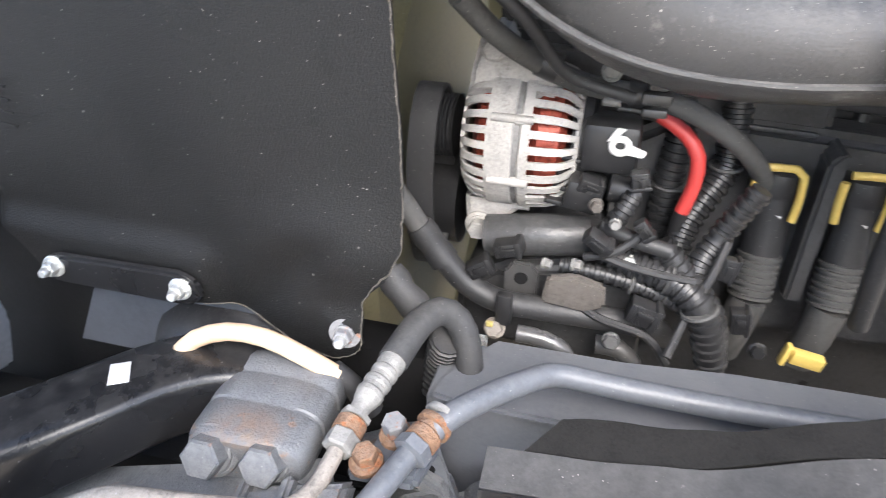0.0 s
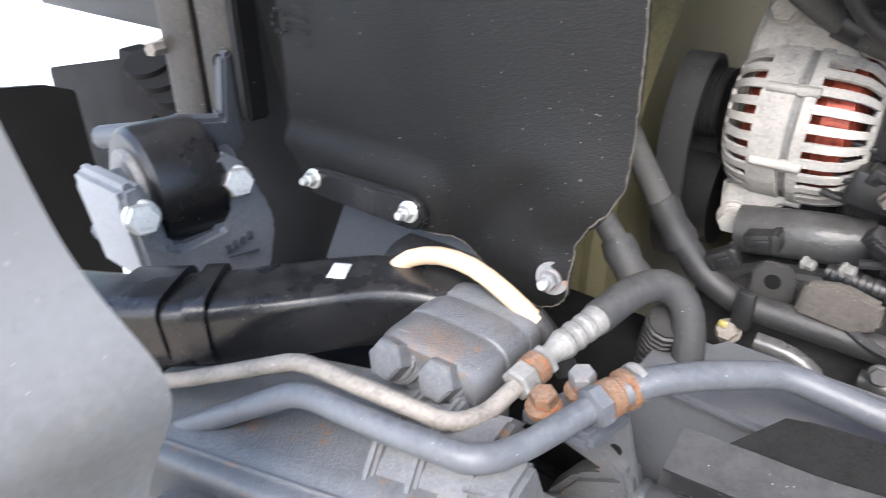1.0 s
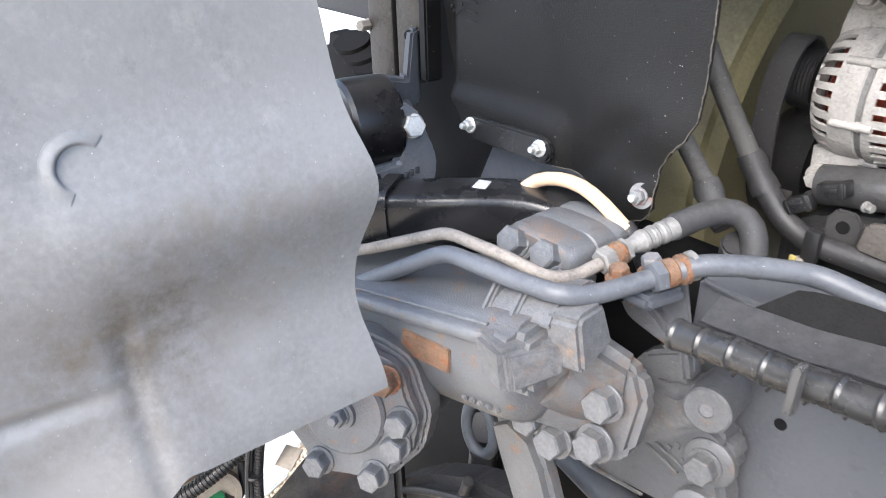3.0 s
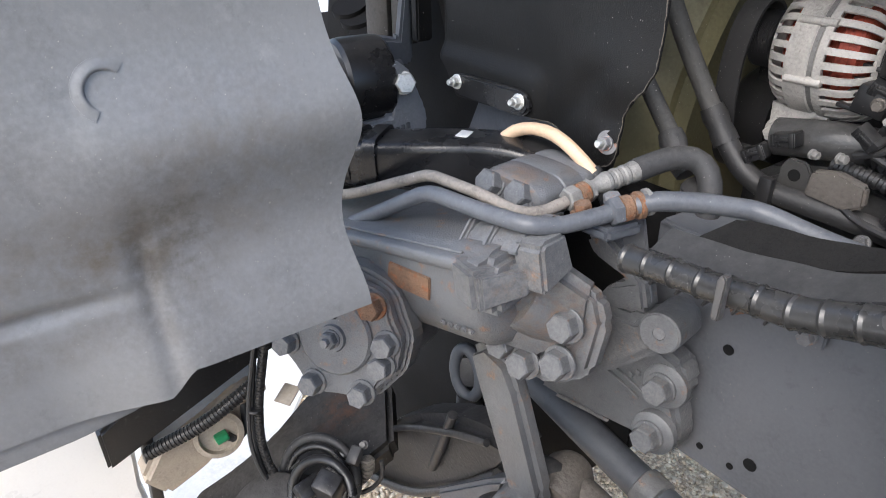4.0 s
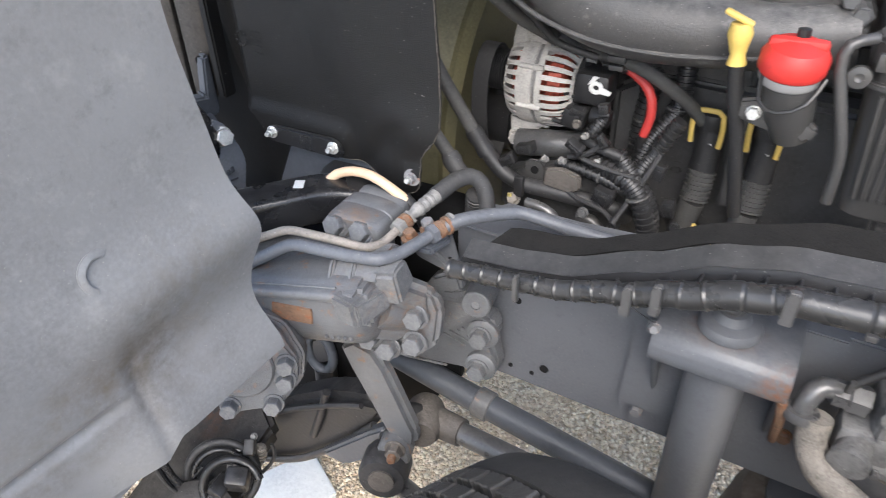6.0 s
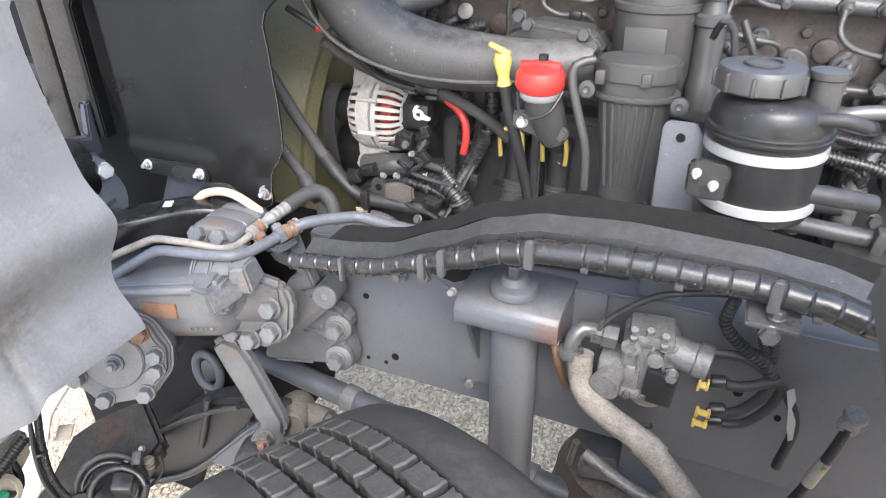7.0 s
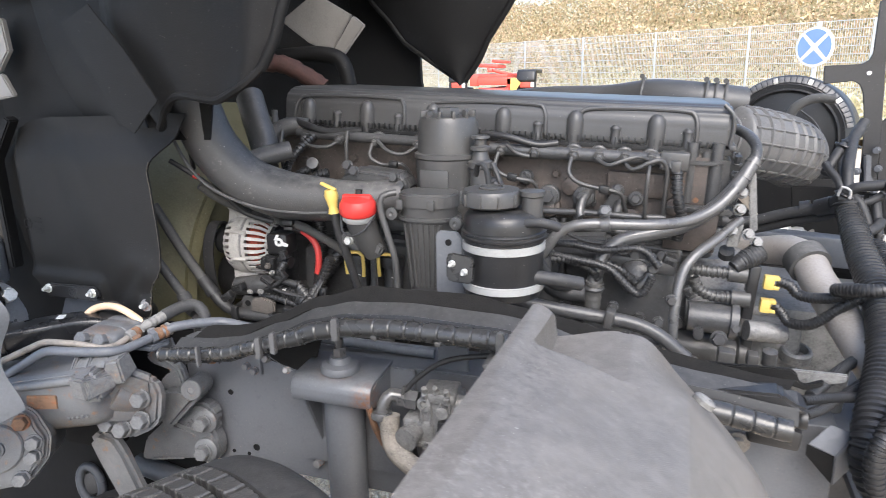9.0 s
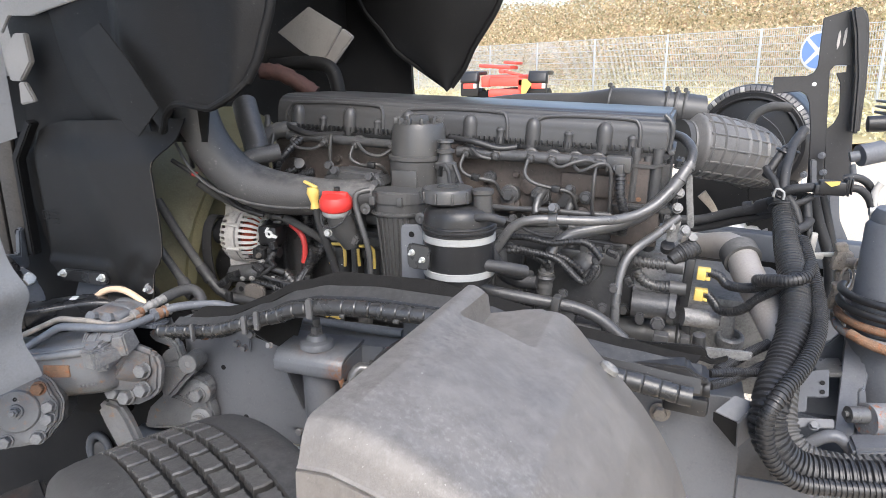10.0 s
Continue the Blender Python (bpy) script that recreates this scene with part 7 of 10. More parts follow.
# small fittings round the looms
def connector(parent, at, size, rot, name="connector", material=None):
    """A plug body with a stepped collar, a latch and ribs."""
    w, d, h = (0.72 * v for v in size)
    bm = joined(box((0, 0, 0), (w, d, h), (0, 0, 0), 0.0015), box((0.34 * w, 0, 0), (0.22 * w, d * 1.18, h * 1.18), (0, 0, 0), 0.0012),
                box((0, -0.55 * d, 0.1 * h), (0.5 * w, 0.16 * d, 0.3 * h), (0, 0, 0), 0.0008), *[box(((-0.38 + 0.13 * k) * w, -0.5 * d, 0), (0.05 * w, 0.1 * d, 0.9 * h), (0, 0, 0), 0.0004) for k in range(3)])
    bmesh.ops.transform(bm, matrix=pose(*at, *rot), verts=bm.verts)
    return part(name, bm, material or M_BLACK, parent)


for at, size, rot in (((0.178, 0.632, 1.190), (0.034, 0.020, 0.020), (10, 20, 10)), ((0.222, 0.622, 1.206), (0.026, 0.020, 0.022), (0, 75, 0)), ((0.193, 0.592, 1.153), (0.040, 0.020, 0.018), (20, 35, 5)),
                      ((0.109, 0.602, 1.127), (0.040, 0.026, 0.020), (0, -15, 0)), ((0.083, 0.592, 1.106), (0.036, 0.022, 0.022), (0, -30, 10)), ((0.246, 0.592, 1.082), (0.044, 0.026, 0.030), (0, 15, 0)),
                      ((0.316, 0.622, 1.126), (0.022, 0.016, 0.034), (0, 10, 0)), ((0.339, 0.622, 1.070), (0.026, 0.022, 0.034), (0, -8, 0)), ((0.232, 0.598, 1.168), (0.030, 0.016, 0.016), (0, 50, 0))):
    connector(lm, at, size, rot)
part("sensor_plate", prism([(0.146, 1.076), (0.150, 1.106), (0.176, 1.112), (0.206, 1.104), (0.208, 1.082), (0.190, 1.072)], "y", 0.588, 0.600, 0.003), M_GRIMY, lowb)
part("clip_block", joined(box((0.224, 0.648, 1.275), (0.026, 0.014, 0.010), (0, 0, 0), 0.002), box((0.224, 0.648, 1.262), (0.022, 0.012, 0.008), (0, 0, 0), 0.002), box((0.224, 0.648, 1.288), (0.016, 0.014, 0.010), (0, 0, 0), 0.002)), M_FILTER, lm)
for at, nrm, af, m_ in (((0.182, 0.650, 1.295), (0, -1, 0.3), 0.014, M_FERRULE), ((0.144, 0.590, 1.123), (1, -0.3, 0), 0.008, M_FERRULE), ((0.172, 0.590, 1.126), (1, -0.3, 0.1), 0.009, M_FERRULE), ((0.185, 0.612, 1.181), (0.2, -1, 0), 0.010, M_GRIMY),
                        ((0.219, 0.583, 1.049), (0, -1, 0.4), 0.013, M_PIPE), ((0.205, 0.598, 1.171), (0, -1, 0.2), 0.008, M_FERRULE), ((0.356, 0.600, 1.054), (0, -1, 0.3), 0.012, M_BLACK)):
    bolt(lm, at, nrm, af, 0.007, 1.4, m_)
for at, way, r in (((0.295, 0.598, 1.090), (0.4, 0, -1), 0.0172), ((0.312, 0.604, 1.052), (0.2, 0, -1), 0.0165), ((0.262, 0.612, 1.113), (1, 0, -0.3), 0.0172), ((0.230, 0.61, 1.102), (1, 0, -0.15), 0.0102), ((0.258, 0.722, 1.160), (0, 0, 1), 0.0172), ((0.307, 0.717, 1.19), (0, 0, 1), 0.0162)):
    part("cable_tie", lathe([(r, -0.002), (r + 0.0012, 0), (r, 0.002)], at, way, 16), M_RUBBERGREY, lm)
for pts in ([(0.235, 0.600, 1.172), (0.225, 0.600, 1.155), (0.205, 0.595, 1.140), (0.182, 0.600, 1.130)], [(0.182, 0.600, 1.152), (0.200, 0.598, 1.135), (0.240, 0.598, 1.125), (0.285, 0.600, 1.120)], [(0.311, 0.630, 1.150), (0.300, 0.610, 1.120), (0.285, 0.595, 1.085), (0.271, 0.565, 1.054)],
            [(0.160, 0.600, 1.095), (0.200, 0.590, 1.070), (0.250, 0.585, 1.060), (0.275, 0.585, 1.030)]):
    part("loom_wire", tube(pts, 0.0042, 8), M_RUBBER, lm)

# oil filler, dipstick, and stub hoses with yellow clips
filler = thing("oil_filler", (0.452, 0.545, 1.24), "black oil filler neck with a red screw cap", "oil filler")
part("neck", sweep(spline([(0.470, 0.575, 1.245), (0.462, 0.560, 1.275), (0.455, 0.547, 1.31), (0.452, 0.541, 1.327)]), lambda s: 0.024 + 0.005 * step01(0.0, 0.05, s), 22), M_FILTER, filler)
part("collar", lathe([(0.030, -0.008), (0.033, -0.004), (0.033, 0.004), (0, 0.006)], (0.452, 0.541, 1.326), (0.05, -0.15, 1), 30), M_BAND, filler)
part("red_cap", joined(lathe([(0.034, 0.0), (0.0365, 0.004), (0.036, 0.020), (0.030, 0.030), (0.012, 0.036), (0, 0.036)], (0.452, 0.540, 1.331), (0.05, -0.15, 1), 36), box((0.453, 0.536, 1.362), (0.062, 0.014, 0.016), (8, 0, 4), 0.006)), M_RED, filler)
part("cap_stud", lathe([(0.007, 0), (0.007, 0.012), (0, 0.014)], (0.455, 0.541, 1.366), (0, 0, 1), 12), M_BLACK, filler)
part("lug", prism([(0.405, 1.262), (0.405, 1.285), (0.43, 1.292), (0.475, 1.28), (0.50, 1.262), (0.49, 1.245), (0.44, 1.252)], "y", 0.548, 0.562, 0.004), M_FILTER, filler)
bolt(filler, (0.425, 0.548, 1.272), (0, -1, 0.1), 0.014, 0.008, 1.3, M_ZINC)
part("cap_strap", tube([(0.425, 0.52, 1.335), (0.43, 0.512, 1.30), (0.452, 0.508, 1.292), (0.478, 0.512, 1.305), (0.49, 0.53, 1.33)], 0.0022, 6), M_BLACK, filler)
dipst = thing("oil_dipstick", (0.40, 0.55, 1.20), "yellow handled oil dipstick in a black tube", "dipstick")
part("handle", joined(sweep(spline([(0.389, 0.548, 1.374), (0.391, 0.549, 1.35), (0.393, 0.550, 1.326)]), lambda s: 0.0115 + 0.003 * math.sin(s * 130), 14), box((0.386, 0.546, 1.380), (0.036, 0.010, 0.007), (0, 22, 0), 0.003)), M_YELLOW, dipst)
part("guide_tube", tube([(0.393, 0.550, 1.330), (0.400, 0.556, 1.28), (0.408, 0.560, 1.25), (0.418, 0.58, 1.18), (0.430, 0.60, 1.10)], 0.009, 12), M_RUBBER, dipst)
sep_hose = thing("breather_hose", (0.5, 0.53, 1.2), "thin grey steel breather pipe bending down", "pipe")
part("hose", tube([(0.525, 0.56, 1.372), (0.502, 0.545, 1.366), (0.500, 0.54, 1.34), (0.515, 0.538, 1.29), (0.528, 0.538, 1.24), (0.53, 0.54, 1.18)], 0.0065, 12), M_FILTER, sep_hose)
for k, (x, yy) in enumerate(((0.360, 0.725), (0.440, 0.728))):
    cool = thing("clipped_hose_joint", (x, yy, 1.04), "black hose joint with a yellow locking clip", "hose joint", "clipped hose joints")
    part("hose", sweep(spline([(x, yy, 1.175), (x + 0.002, yy - 0.004, 1.14), (x + 0.002, yy - 0.012, 1.10)], 0.006), lambda s: 0.0205 - 0.002 * step01(0.0, 0.02, 0.02 - s), 18), M_RUBBER, cool)
    part("ribbed_sleeve", loom([(x + 0.002, yy - 0.012, 1.102), (x + 0.001, yy - 0.020, 1.075), (x, yy - 0.03, 1.045)], 0.0225, 0.0075, 0.13, 18), M_RUBBERGREY, cool)
    part("lower_hose", tube([(x, yy - 0.03, 1.05), (x - 0.006, yy - 0.035, 1.02), (x - 0.012, yy - 0.03, 0.98)], 0.019, 16), M_RUBBERGREY, cool)
    c = Vector((x - 0.004, yy - 0.022, 0.990))
    sh_ = Vector((0.080 * k, 0.003 * k, 0))
    part("yellow_clip", sweep([Vector(p_) + sh_ for p_ in ((0.339, 0.7, 1.201), (0.354, 0.7, 1.202), (0.369, 0.7, 1.202), (0.377, 0.7, 1.195), (0.379, 0.7, 1.176), (0.379, 0.7, 1.161), (0.378, 0.7, 1.146))], 0.0042, 10), M_YELLOW, cool)
    part("yellow_clip", sweep([Vector(p_) + sh_ for p_ in ((0.335, 0.7, 1.193), (0.335, 0.7, 1.183), (0.335, 0.7, 1.174), (0.337, 0.7, 1.149))], 0.0042, 10), M_YELLOW, cool)
    part("collar", lathe([(0.026, -0.014), (0.027, 0.0), (0.026, 0.010), (0.020, 0.014), (0, 0.014)], (x, yy, 1.180), (0, 0.1, 1), 24), M_BLACK, cool)
    part("white_spot", box((x + 0.004, yy - 0.0225, 1.148), (0.009, 0.001, 0.003), (0, 8, 0), 0.0), M_WHITE, cool)
part("side_cover", prism([(0.395, 1.05), (0.395, 1.21), (0.405, 1.222), (0.412, 1.222), (0.412, 1.05)], "y", 0.70, 0.76, 0.004), M_ENGINE, block_e)
for k, x in enumerate((0.268, 0.315)):
    column = thing("engine_loom", (x, 0.72, 1.05), "black ribbed vertical wiring duct on the engine side", "wiring loom")
    part("duct", sweep(spline([(x - 0.006, 0.772, 1.295), (x - 0.002, 0.768, 1.22), (x + 0.002, 0.762, 1.15), (x + 0.004, 0.75, 1.07)], 0.003), lambda s: 0.019 - 0.003 * (1 if (s / 0.014) % 1 < 0.35 else 0), 12), M_LOOM, column, sharp=25)
part_clip = thing("yellow_plug", (0.395, 0.6, 1.053), "yellow plastic plug connector among dark hoses", "connector")
part("body", box((0.4, 0.6, 1.053), (0.030, 0.012, 0.014), (0, 10, 0), 0.002), M_YELLOW, part_clip)
part("latch", box((0.38, 0.598, 1.057), (0.006, 0.010, 0.024), (0, 10, 0), 0.002), M_YELLOW, part_clip)

# oil filter housing, drain valve, oil separator
FIL = (0.590, 0.690, 0.0)
filt = thing("oil_filter_housing", (0.59, 0.69, 1.30), "grey plastic oil filter housing with ribbed screw lid", "oil filter")
part("body", lathe([(0.060, 1.30), (0.066, 1.345), (0.067, 1.425), (0.070, 1.428), (0.070, 1.436), (0.067, 1.438), (0, 1.438)], FIL, (0, 0, 1), 44), M_FILTER, filt)
part("lid", lathe([(0.063, 1.436), (0.061, 1.495), (0.056, 1.508), (0.04, 1.512), (0, 1.512)], FIL, (0, 0, 1), 44), M_FILTER, filt)
part("hex_boss", lathe([(0.023, 1.505), (0.023, 1.523), (0.021, 1.526), (0, 1.526)], FIL, (0, 0, 1), 6), M_FILTER, filt)
for k in range(12):
    a = 2 * math.pi * k / 12
    part("lid_rib", box((0.590 + 0.050 * math.cos(a), 0.690 + 0.050 * math.sin(a), 1.513), (0.014, 0.007, 0.016), (0, 0, math.degrees(a)), 0.002), M_FILTER, filt)
part("flat_label", box((0.582, 0.6222, 1.378), (0.062, 0.006, 0.060), (0, 0, -4), 0.003), M_FILTER, filt)
drain = thing("oil_drain_tube", (0.672, 0.66, 1.29), "grey ribbed plastic vent tube beside the oil filter", "vent tube")
part("tube", lathe([(0.022, 1.29), (0.024, 1.33), (0.021, 1.335), (0.021, 1.41), (0.025, 1.412), (0.025, 1.424), (0.018, 1.428), (0.014, 1.445), (0.020, 1.447), (0.020, 1.453), (0.012, 1.457), (0.012, 1.468), (0.019, 1.470), (0.018, 1.475), (0, 1.476)], (0.668, 0.655, 0), (0, 0, 1), 28), M_FILTER, drain)
sep = thing("oil_separator", (0.58, 0.58, 1.15), "grey ribbed plastic crankcase oil separator box", "oil separator")
oval = [(0.583 + 0.060 * math.copysign(abs(math.cos(a)) ** 0.8, math.cos(a)), 0.590 + 0.046 * math.copysign(abs(math.sin(a)) ** 0.8, math.sin(a))) for a in (2 * math.pi * i / 32 for i in range(32))]
part("lid", prism(oval, "z", 1.342, 1.372, 0.004), M_FILTER, sep)
part("flange", prism([(0.583 + (x - 0.583) * 1.04, 0.59 + (y - 0.59) * 1.04) for x, y in oval], "z", 1.318, 1.326, 0.002), M_FILTER, sep)


def taper(k0, k1, z0, z1, pts=oval):
    bm = bmesh.new()
    lo = [bm.verts.new((0.583 + (x - 0.583) * k0, 0.59 + (y - 0.59) * k0, z0)) for x, y in pts]
    hi = [bm.verts.new((0.583 + (x - 0.583) * k1, 0.59 + (y - 0.59) * k1, z1)) for x, y in pts]
    bm.faces.new(lo)
    bm.faces.new(hi)
    for i in range(len(lo)):
        bm.faces.new((lo[i], lo[(i + 1) % len(lo)], hi[(i + 1) % len(lo)], hi[i]))
    return bm


part("body", taper(0.66, 0.93, 1.16, 1.343), M_FILTER, sep)
for k in range(7):
    u = -0.036 + 0.012 * k
    part("rib", sweep([(0.583 + u * 0.75, 0.557, 1.185), (0.583 + u, 0.5475, 1.315)], 0.0026, 6), M_FILTER, sep)
for x in (0.538, 0.602):
    part("clip", box((x, 0.545, 1.352), (0.014, 0.008, 0.020), (0, 0, 0), 0.002), M_FILTER, sep)
for x in (0.520, 0.650):
    part("ear", lathe([(0.012, -0.005), (0.012, 0.005), (0.005, 0.006), (0, 0.003)], (x, 0.55, 1.320 + 0.012 * (x < 0.6)), (0, -1, 0.1), 20), M_FILTER, sep)

# fluid reservoir on its bracket
RES = (0.762, 0.470, 0.0)
res = thing("fluid_reservoir", (0.762, 0.47, 1.22), "round black fluid reservoir with ribbed cap and two pale bands", "reservoir")
part("body", lathe([(0.064, 1.222), (0.068, 1.23), (0.069, 1.322), (0.0725, 1.3235), (0.0735, 1.326), (0.0735, 1.3285), (0.0715, 1.330), (0.0715, 1.3325), (0.0730, 1.334), (0.0725, 1.3365), (0.0690, 1.338), (0.0685, 1.350), (0.0665, 1.360), (0.061, 1.3675), (0.050, 1.372), (0.03, 1.3735), (0, 1.3735)], RES, (0, 0, 1), 56), M_BLACK, res)
for z in (1.242, 1.310):
    part("band", lathe([(0.0690, z - 0.007), (0.0712, z - 0.006), (0.0712, z + 0.006), (0.0690, z + 0.007)], RES, (0, 0, 1), 56), M_BAND, res)
cap = part("cap", lathe([(0.044, 1.376), (0.050, 1.380), (0.051, 1.398), (0.047, 1.405), (0, 1.407)], (0.742, 0.462, 0), (0, 0, 1), 40), M_FILTER, res)
for k in range(10):
    a = 2 * math.pi * (k + 0.3) / 10
    part("grip_rib", box((0.742 + 0.051 * math.cos(a), 0.462 + 0.051 * math.sin(a), 1.390), (0.006, 0.005, 0.022), (0, 0, math.degrees(a)), 0.002), M_FILTER, cap)
part("cap_embossing", lathe([(0.022, 1.4065), (0.022, 1.409), (0.020, 1.4095), (0.020, 1.4070)], (0.742, 0.462, 0), (0, 0, 1), 28), M_FILTER, cap)
part("filler_stub", lathe([(0.018, 1.355), (0.018, 1.395), (0.021, 1.397), (0.021, 1.405), (0, 1.407)], (0.812, 0.462, 0), (0, 0, 1), 26), M_FILTER, res)
part("outlet", tube([(0.82, 0.45, 1.26), (0.86, 0.46, 1.255), (0.895, 0.48, 1.245)], 0.012, 14), M_RUBBER, res)
part("return_stub", tube([(0.80, 0.43, 1.355), (0.835, 0.425, 1.36), (0.86, 0.44, 1.35)], 0.008, 12), M_RUBBER, res)
rb = thing("reservoir_bracket", (0.67, 0.46, 1.06), "grey painted steel reservoir bracket with two bolts", "bracket")
part("upright", prism([(0.640, 1.06), (0.640, 1.318), (0.646, 1.326), (0.680, 1.326), (0.690, 1.31), (0.70, 1.06)], "y", 0.462, 0.470, 0.002), M_CHASSIS, rb)
part("upright_hole", lathe([(0.006, 0), (0.006, 0.001), (0, 0.001)], (0.664, 0.462, 1.306), (0, -1, 0), 16), M_DARKVOID, rb)
part("saddle", prism([(0.682, 1.262), (0.682, 1.300), (0.690, 1.308), (0.726, 1.303), (0.732, 1.295), (0.730, 1.262), (0.724, 1.255), (0.69, 1.256)], "y", 0.394, 0.400, 0.003), M_SHEEN, rb)
for at in ((0.693, 0.394, 1.289), (0.714, 0.394, 1.276)):
    bolt(rb, at, (0, -1, 0), 0.0075, 0.006, 1.6, M_ZINC)
    part("stud_end", lathe([(0.003, 0), (0.003, 0.005), (0, 0.006)], Vector(at) + Vector((0, -0.009, 0)), (0, -1, 0), 10), M_ZINC, rb)

# looms and bolts on the block below the coolant pipes
blk = thing("block_wiring", (0.85, 0.65, 1.10), "black corrugated wiring looms clipped along the engine block", "wiring loom")
part("loom_run", loom([(0.783, 0.63, 1.257), (0.866, 0.63, 1.244), (0.927, 0.63, 1.231), (0.983, 0.63, 1.186), (1.01, 0.63, 1.226)], 0.0085, 0.006, 0.16), M_LOOM, blk)
part("loom_run", loom([(0.78, 0.64, 1.267), (0.85, 0.64, 1.272), (0.912, 0.64, 1.264), (0.983, 0.64, 1.27), (1.02, 0.64, 1.236)], 0.0075, 0.006, 0.16), M_LOOM, blk)
part("hose_run", tube([(0.804, 0.62, 1.248), (0.811, 0.62, 1.198), (0.843, 0.62, 1.179), (0.887, 0.62, 1.179)], 0.015, 12), M_RUBBER, blk)
for k, at in enumerate([(0.937, 0.66, 1.146), (0.835, 0.66, 1.135), (1.023, 0.66, 1.123), (1.006, 0.66, 1.23), (0.951, 0.66, 1.263), (1.044, 0.66, 1.17)]):
    if k % 2:
        connector(blk, Vector(at) + Vector((0.03, 0.012, 0.014)), (0.034, 0.022, 0.020), (0, 20 * k - 40, 10))
    bolt(blk, at, (0.1, -1, 0.1), 0.016, 0.010, 1.4, M_ENGINE, spin=13 * k)

# bosses, unions and a return line on the cylinder head
for p_, r_ in (((0.785, 0.762, 1.34), 0.020), ((0.858, 0.76, 1.342), 0.019), ((0.926, 0.765, 1.358), 0.013), ((0.735, 0.768, 1.378), 0.013), ((0.963, 0.764, 1.343), 0.014), ((0.652, 0.764, 1.296), 0.012)):
    part("union_boss", joined(lathe([(r_ * 1.25, -0.02), (r_ * 1.15, -0.002), (r_, 0.0), (r_, 0.004), (0, 0.005)], p_, (0, -1, 0.1), 24), lathe([(r_ * 0.72, 0.003), (r_ * 0.72, 0.014), (r_ * 0.6, 0.016), (0, 0.016)], p_, (0, -1, 0.1), 6)), M_ENGINE, head, sharp=30)
for p_ in ((0.734, 0.76, 1.375), (0.927, 0.755, 1.363), (0.807, 0.7, 1.233), (1.002, 0.7, 1.24), (0.802, 0.74, 1.29), (0.903, 0.725, 1.321), (1.029, 0.74, 1.415)):
    bolt(head, p_, (0, -1, 0.2), 0.015, 0.010, 1.35, M_ENGINE)
part("return_line", tube([(0.736, 0.74, 1.314), (0.796, 0.735, 1.314), (0.868, 0.735, 1.315), (0.956, 0.74, 1.311), (1.022, 0.75, 1.309)], 0.0065, 12), M_ENGINE, head)
part("sensor_stub", tube([(0.859, 0.745, 1.34), (0.856, 0.73, 1.317), (0.86, 0.725, 1.308)], 0.0085, 12), M_PIPE, head)
part("bracket_foot", prism([(0.896, 1.323), (0.914, 1.351), (0.928, 1.371), (0.939, 1.361), (0.926, 1.316)], "y", 0.752, 0.760, 0.002), M_ENGINE, head)
part("plate_hole", lathe([(0.0055, 0), (0.0055, 0.001), (0, 0.001)], (1.076, 0.77, 1.344), (0, -1, 0), 14), M_RUST, head)
part("slotted_cover", prism([(0.806, 1.267), (0.915, 1.276), (0.926, 1.26), (0.91, 1.233), (0.807, 1.23)], "y", 0.70, 0.75, 0.006), M_ENGINE, head)

# ---- cable channel along the rail ----
chan = thing("cable_channel", (0.5, 0.36, 1.06), "long black cable channel with felt edge above a ribbed conduit", "cable channel")
ch_z = curve1((0.13, 1.092), (0.20, 1.098), (0.27, 1.110), (0.373, 1.152), (0.45, 1.188), (0.52, 1.206), (0.632, 1.214), (0.78, 1.210), (0.85, 1.202), (0.91, 1.186), (1.0, 1.165), (1.10, 1.152), (1.21, 1.140))
lo_z = curve1((0.13, 1.088), (0.20, 1.098), (0.273, 1.108), (0.354, 1.132), (0.42, 1.156), (0.482, 1.178), (0.532, 1.190), (0.627, 1.197), (0.79, 1.197), (0.849, 1.190), (0.90, 1.178), (1.0, 1.15), (1.10, 1.13), (1.21, 1.115))
rim_z = curve1((0.11, 1.090), (0.175, 1.117), (0.243, 1.125), (0.29, 1.136), (0.351, 1.160), (0.449, 1.208), (0.54, 1.232), (0.64, 1.236), (0.74, 1.234), (0.81, 1.224), (0.91, 1.205), (1.0, 1.18), (1.10, 1.165), (1.21, 1.15))


def band(x0, x1, n, a, b, thick):
    """A ribbon along the rail between two edges, each a function of x."""
    return sheet(lambda u, v: Vector(a(x0 + (x1 - x0) * u)).lerp(Vector(b(x0 + (x1 - x0) * u)), v), n, 4, thick)


part("top_face", band(0.135, 1.22, 90, lambda x: (x, 0.345, ch_z(x) - 0.008), lambda x: (x, 0.374, ch_z(x) + 0.006), 0.003), M_CHANTOP, chan)
part("front_lip", band(0.135, 1.22, 90, lambda x: (x, 0.336, ch_z(x) - 0.030), lambda x: (x, 0.3445, ch_z(x) - 0.006), 0.003), M_BLACK, chan)
part("felt_wall", band(0.172, 1.22, 90, lambda x: (x - 0.012, 0.375, ch_z(x) + 0.002), lambda x: (x + 0.012 * step01(0.20, 0.172, x), 0.393, rim_z(x) + 0.003 + 0.0015 * math.sin(37 * x)), 0.004), M_FELT, chan)
conduit = part("conduit", sweep([(0.135 + 0.0025 * i, 0.314, lo_z(0.135 + 0.0025 * i) - 0.002) for i in range(430)], lambda s: 0.0122 + 0.0038 * step01(0.12, 0.36, s) + (0.0 if s > 0.34 else 0.0013 if (s / 0.0245) % 1 < 0.11 else 0.0) - (0.0014 if s > 0.34 and (s / 0.0275) % 1 < 0.07 else 0), 20), M_SHEEN, chan, sharp=25)
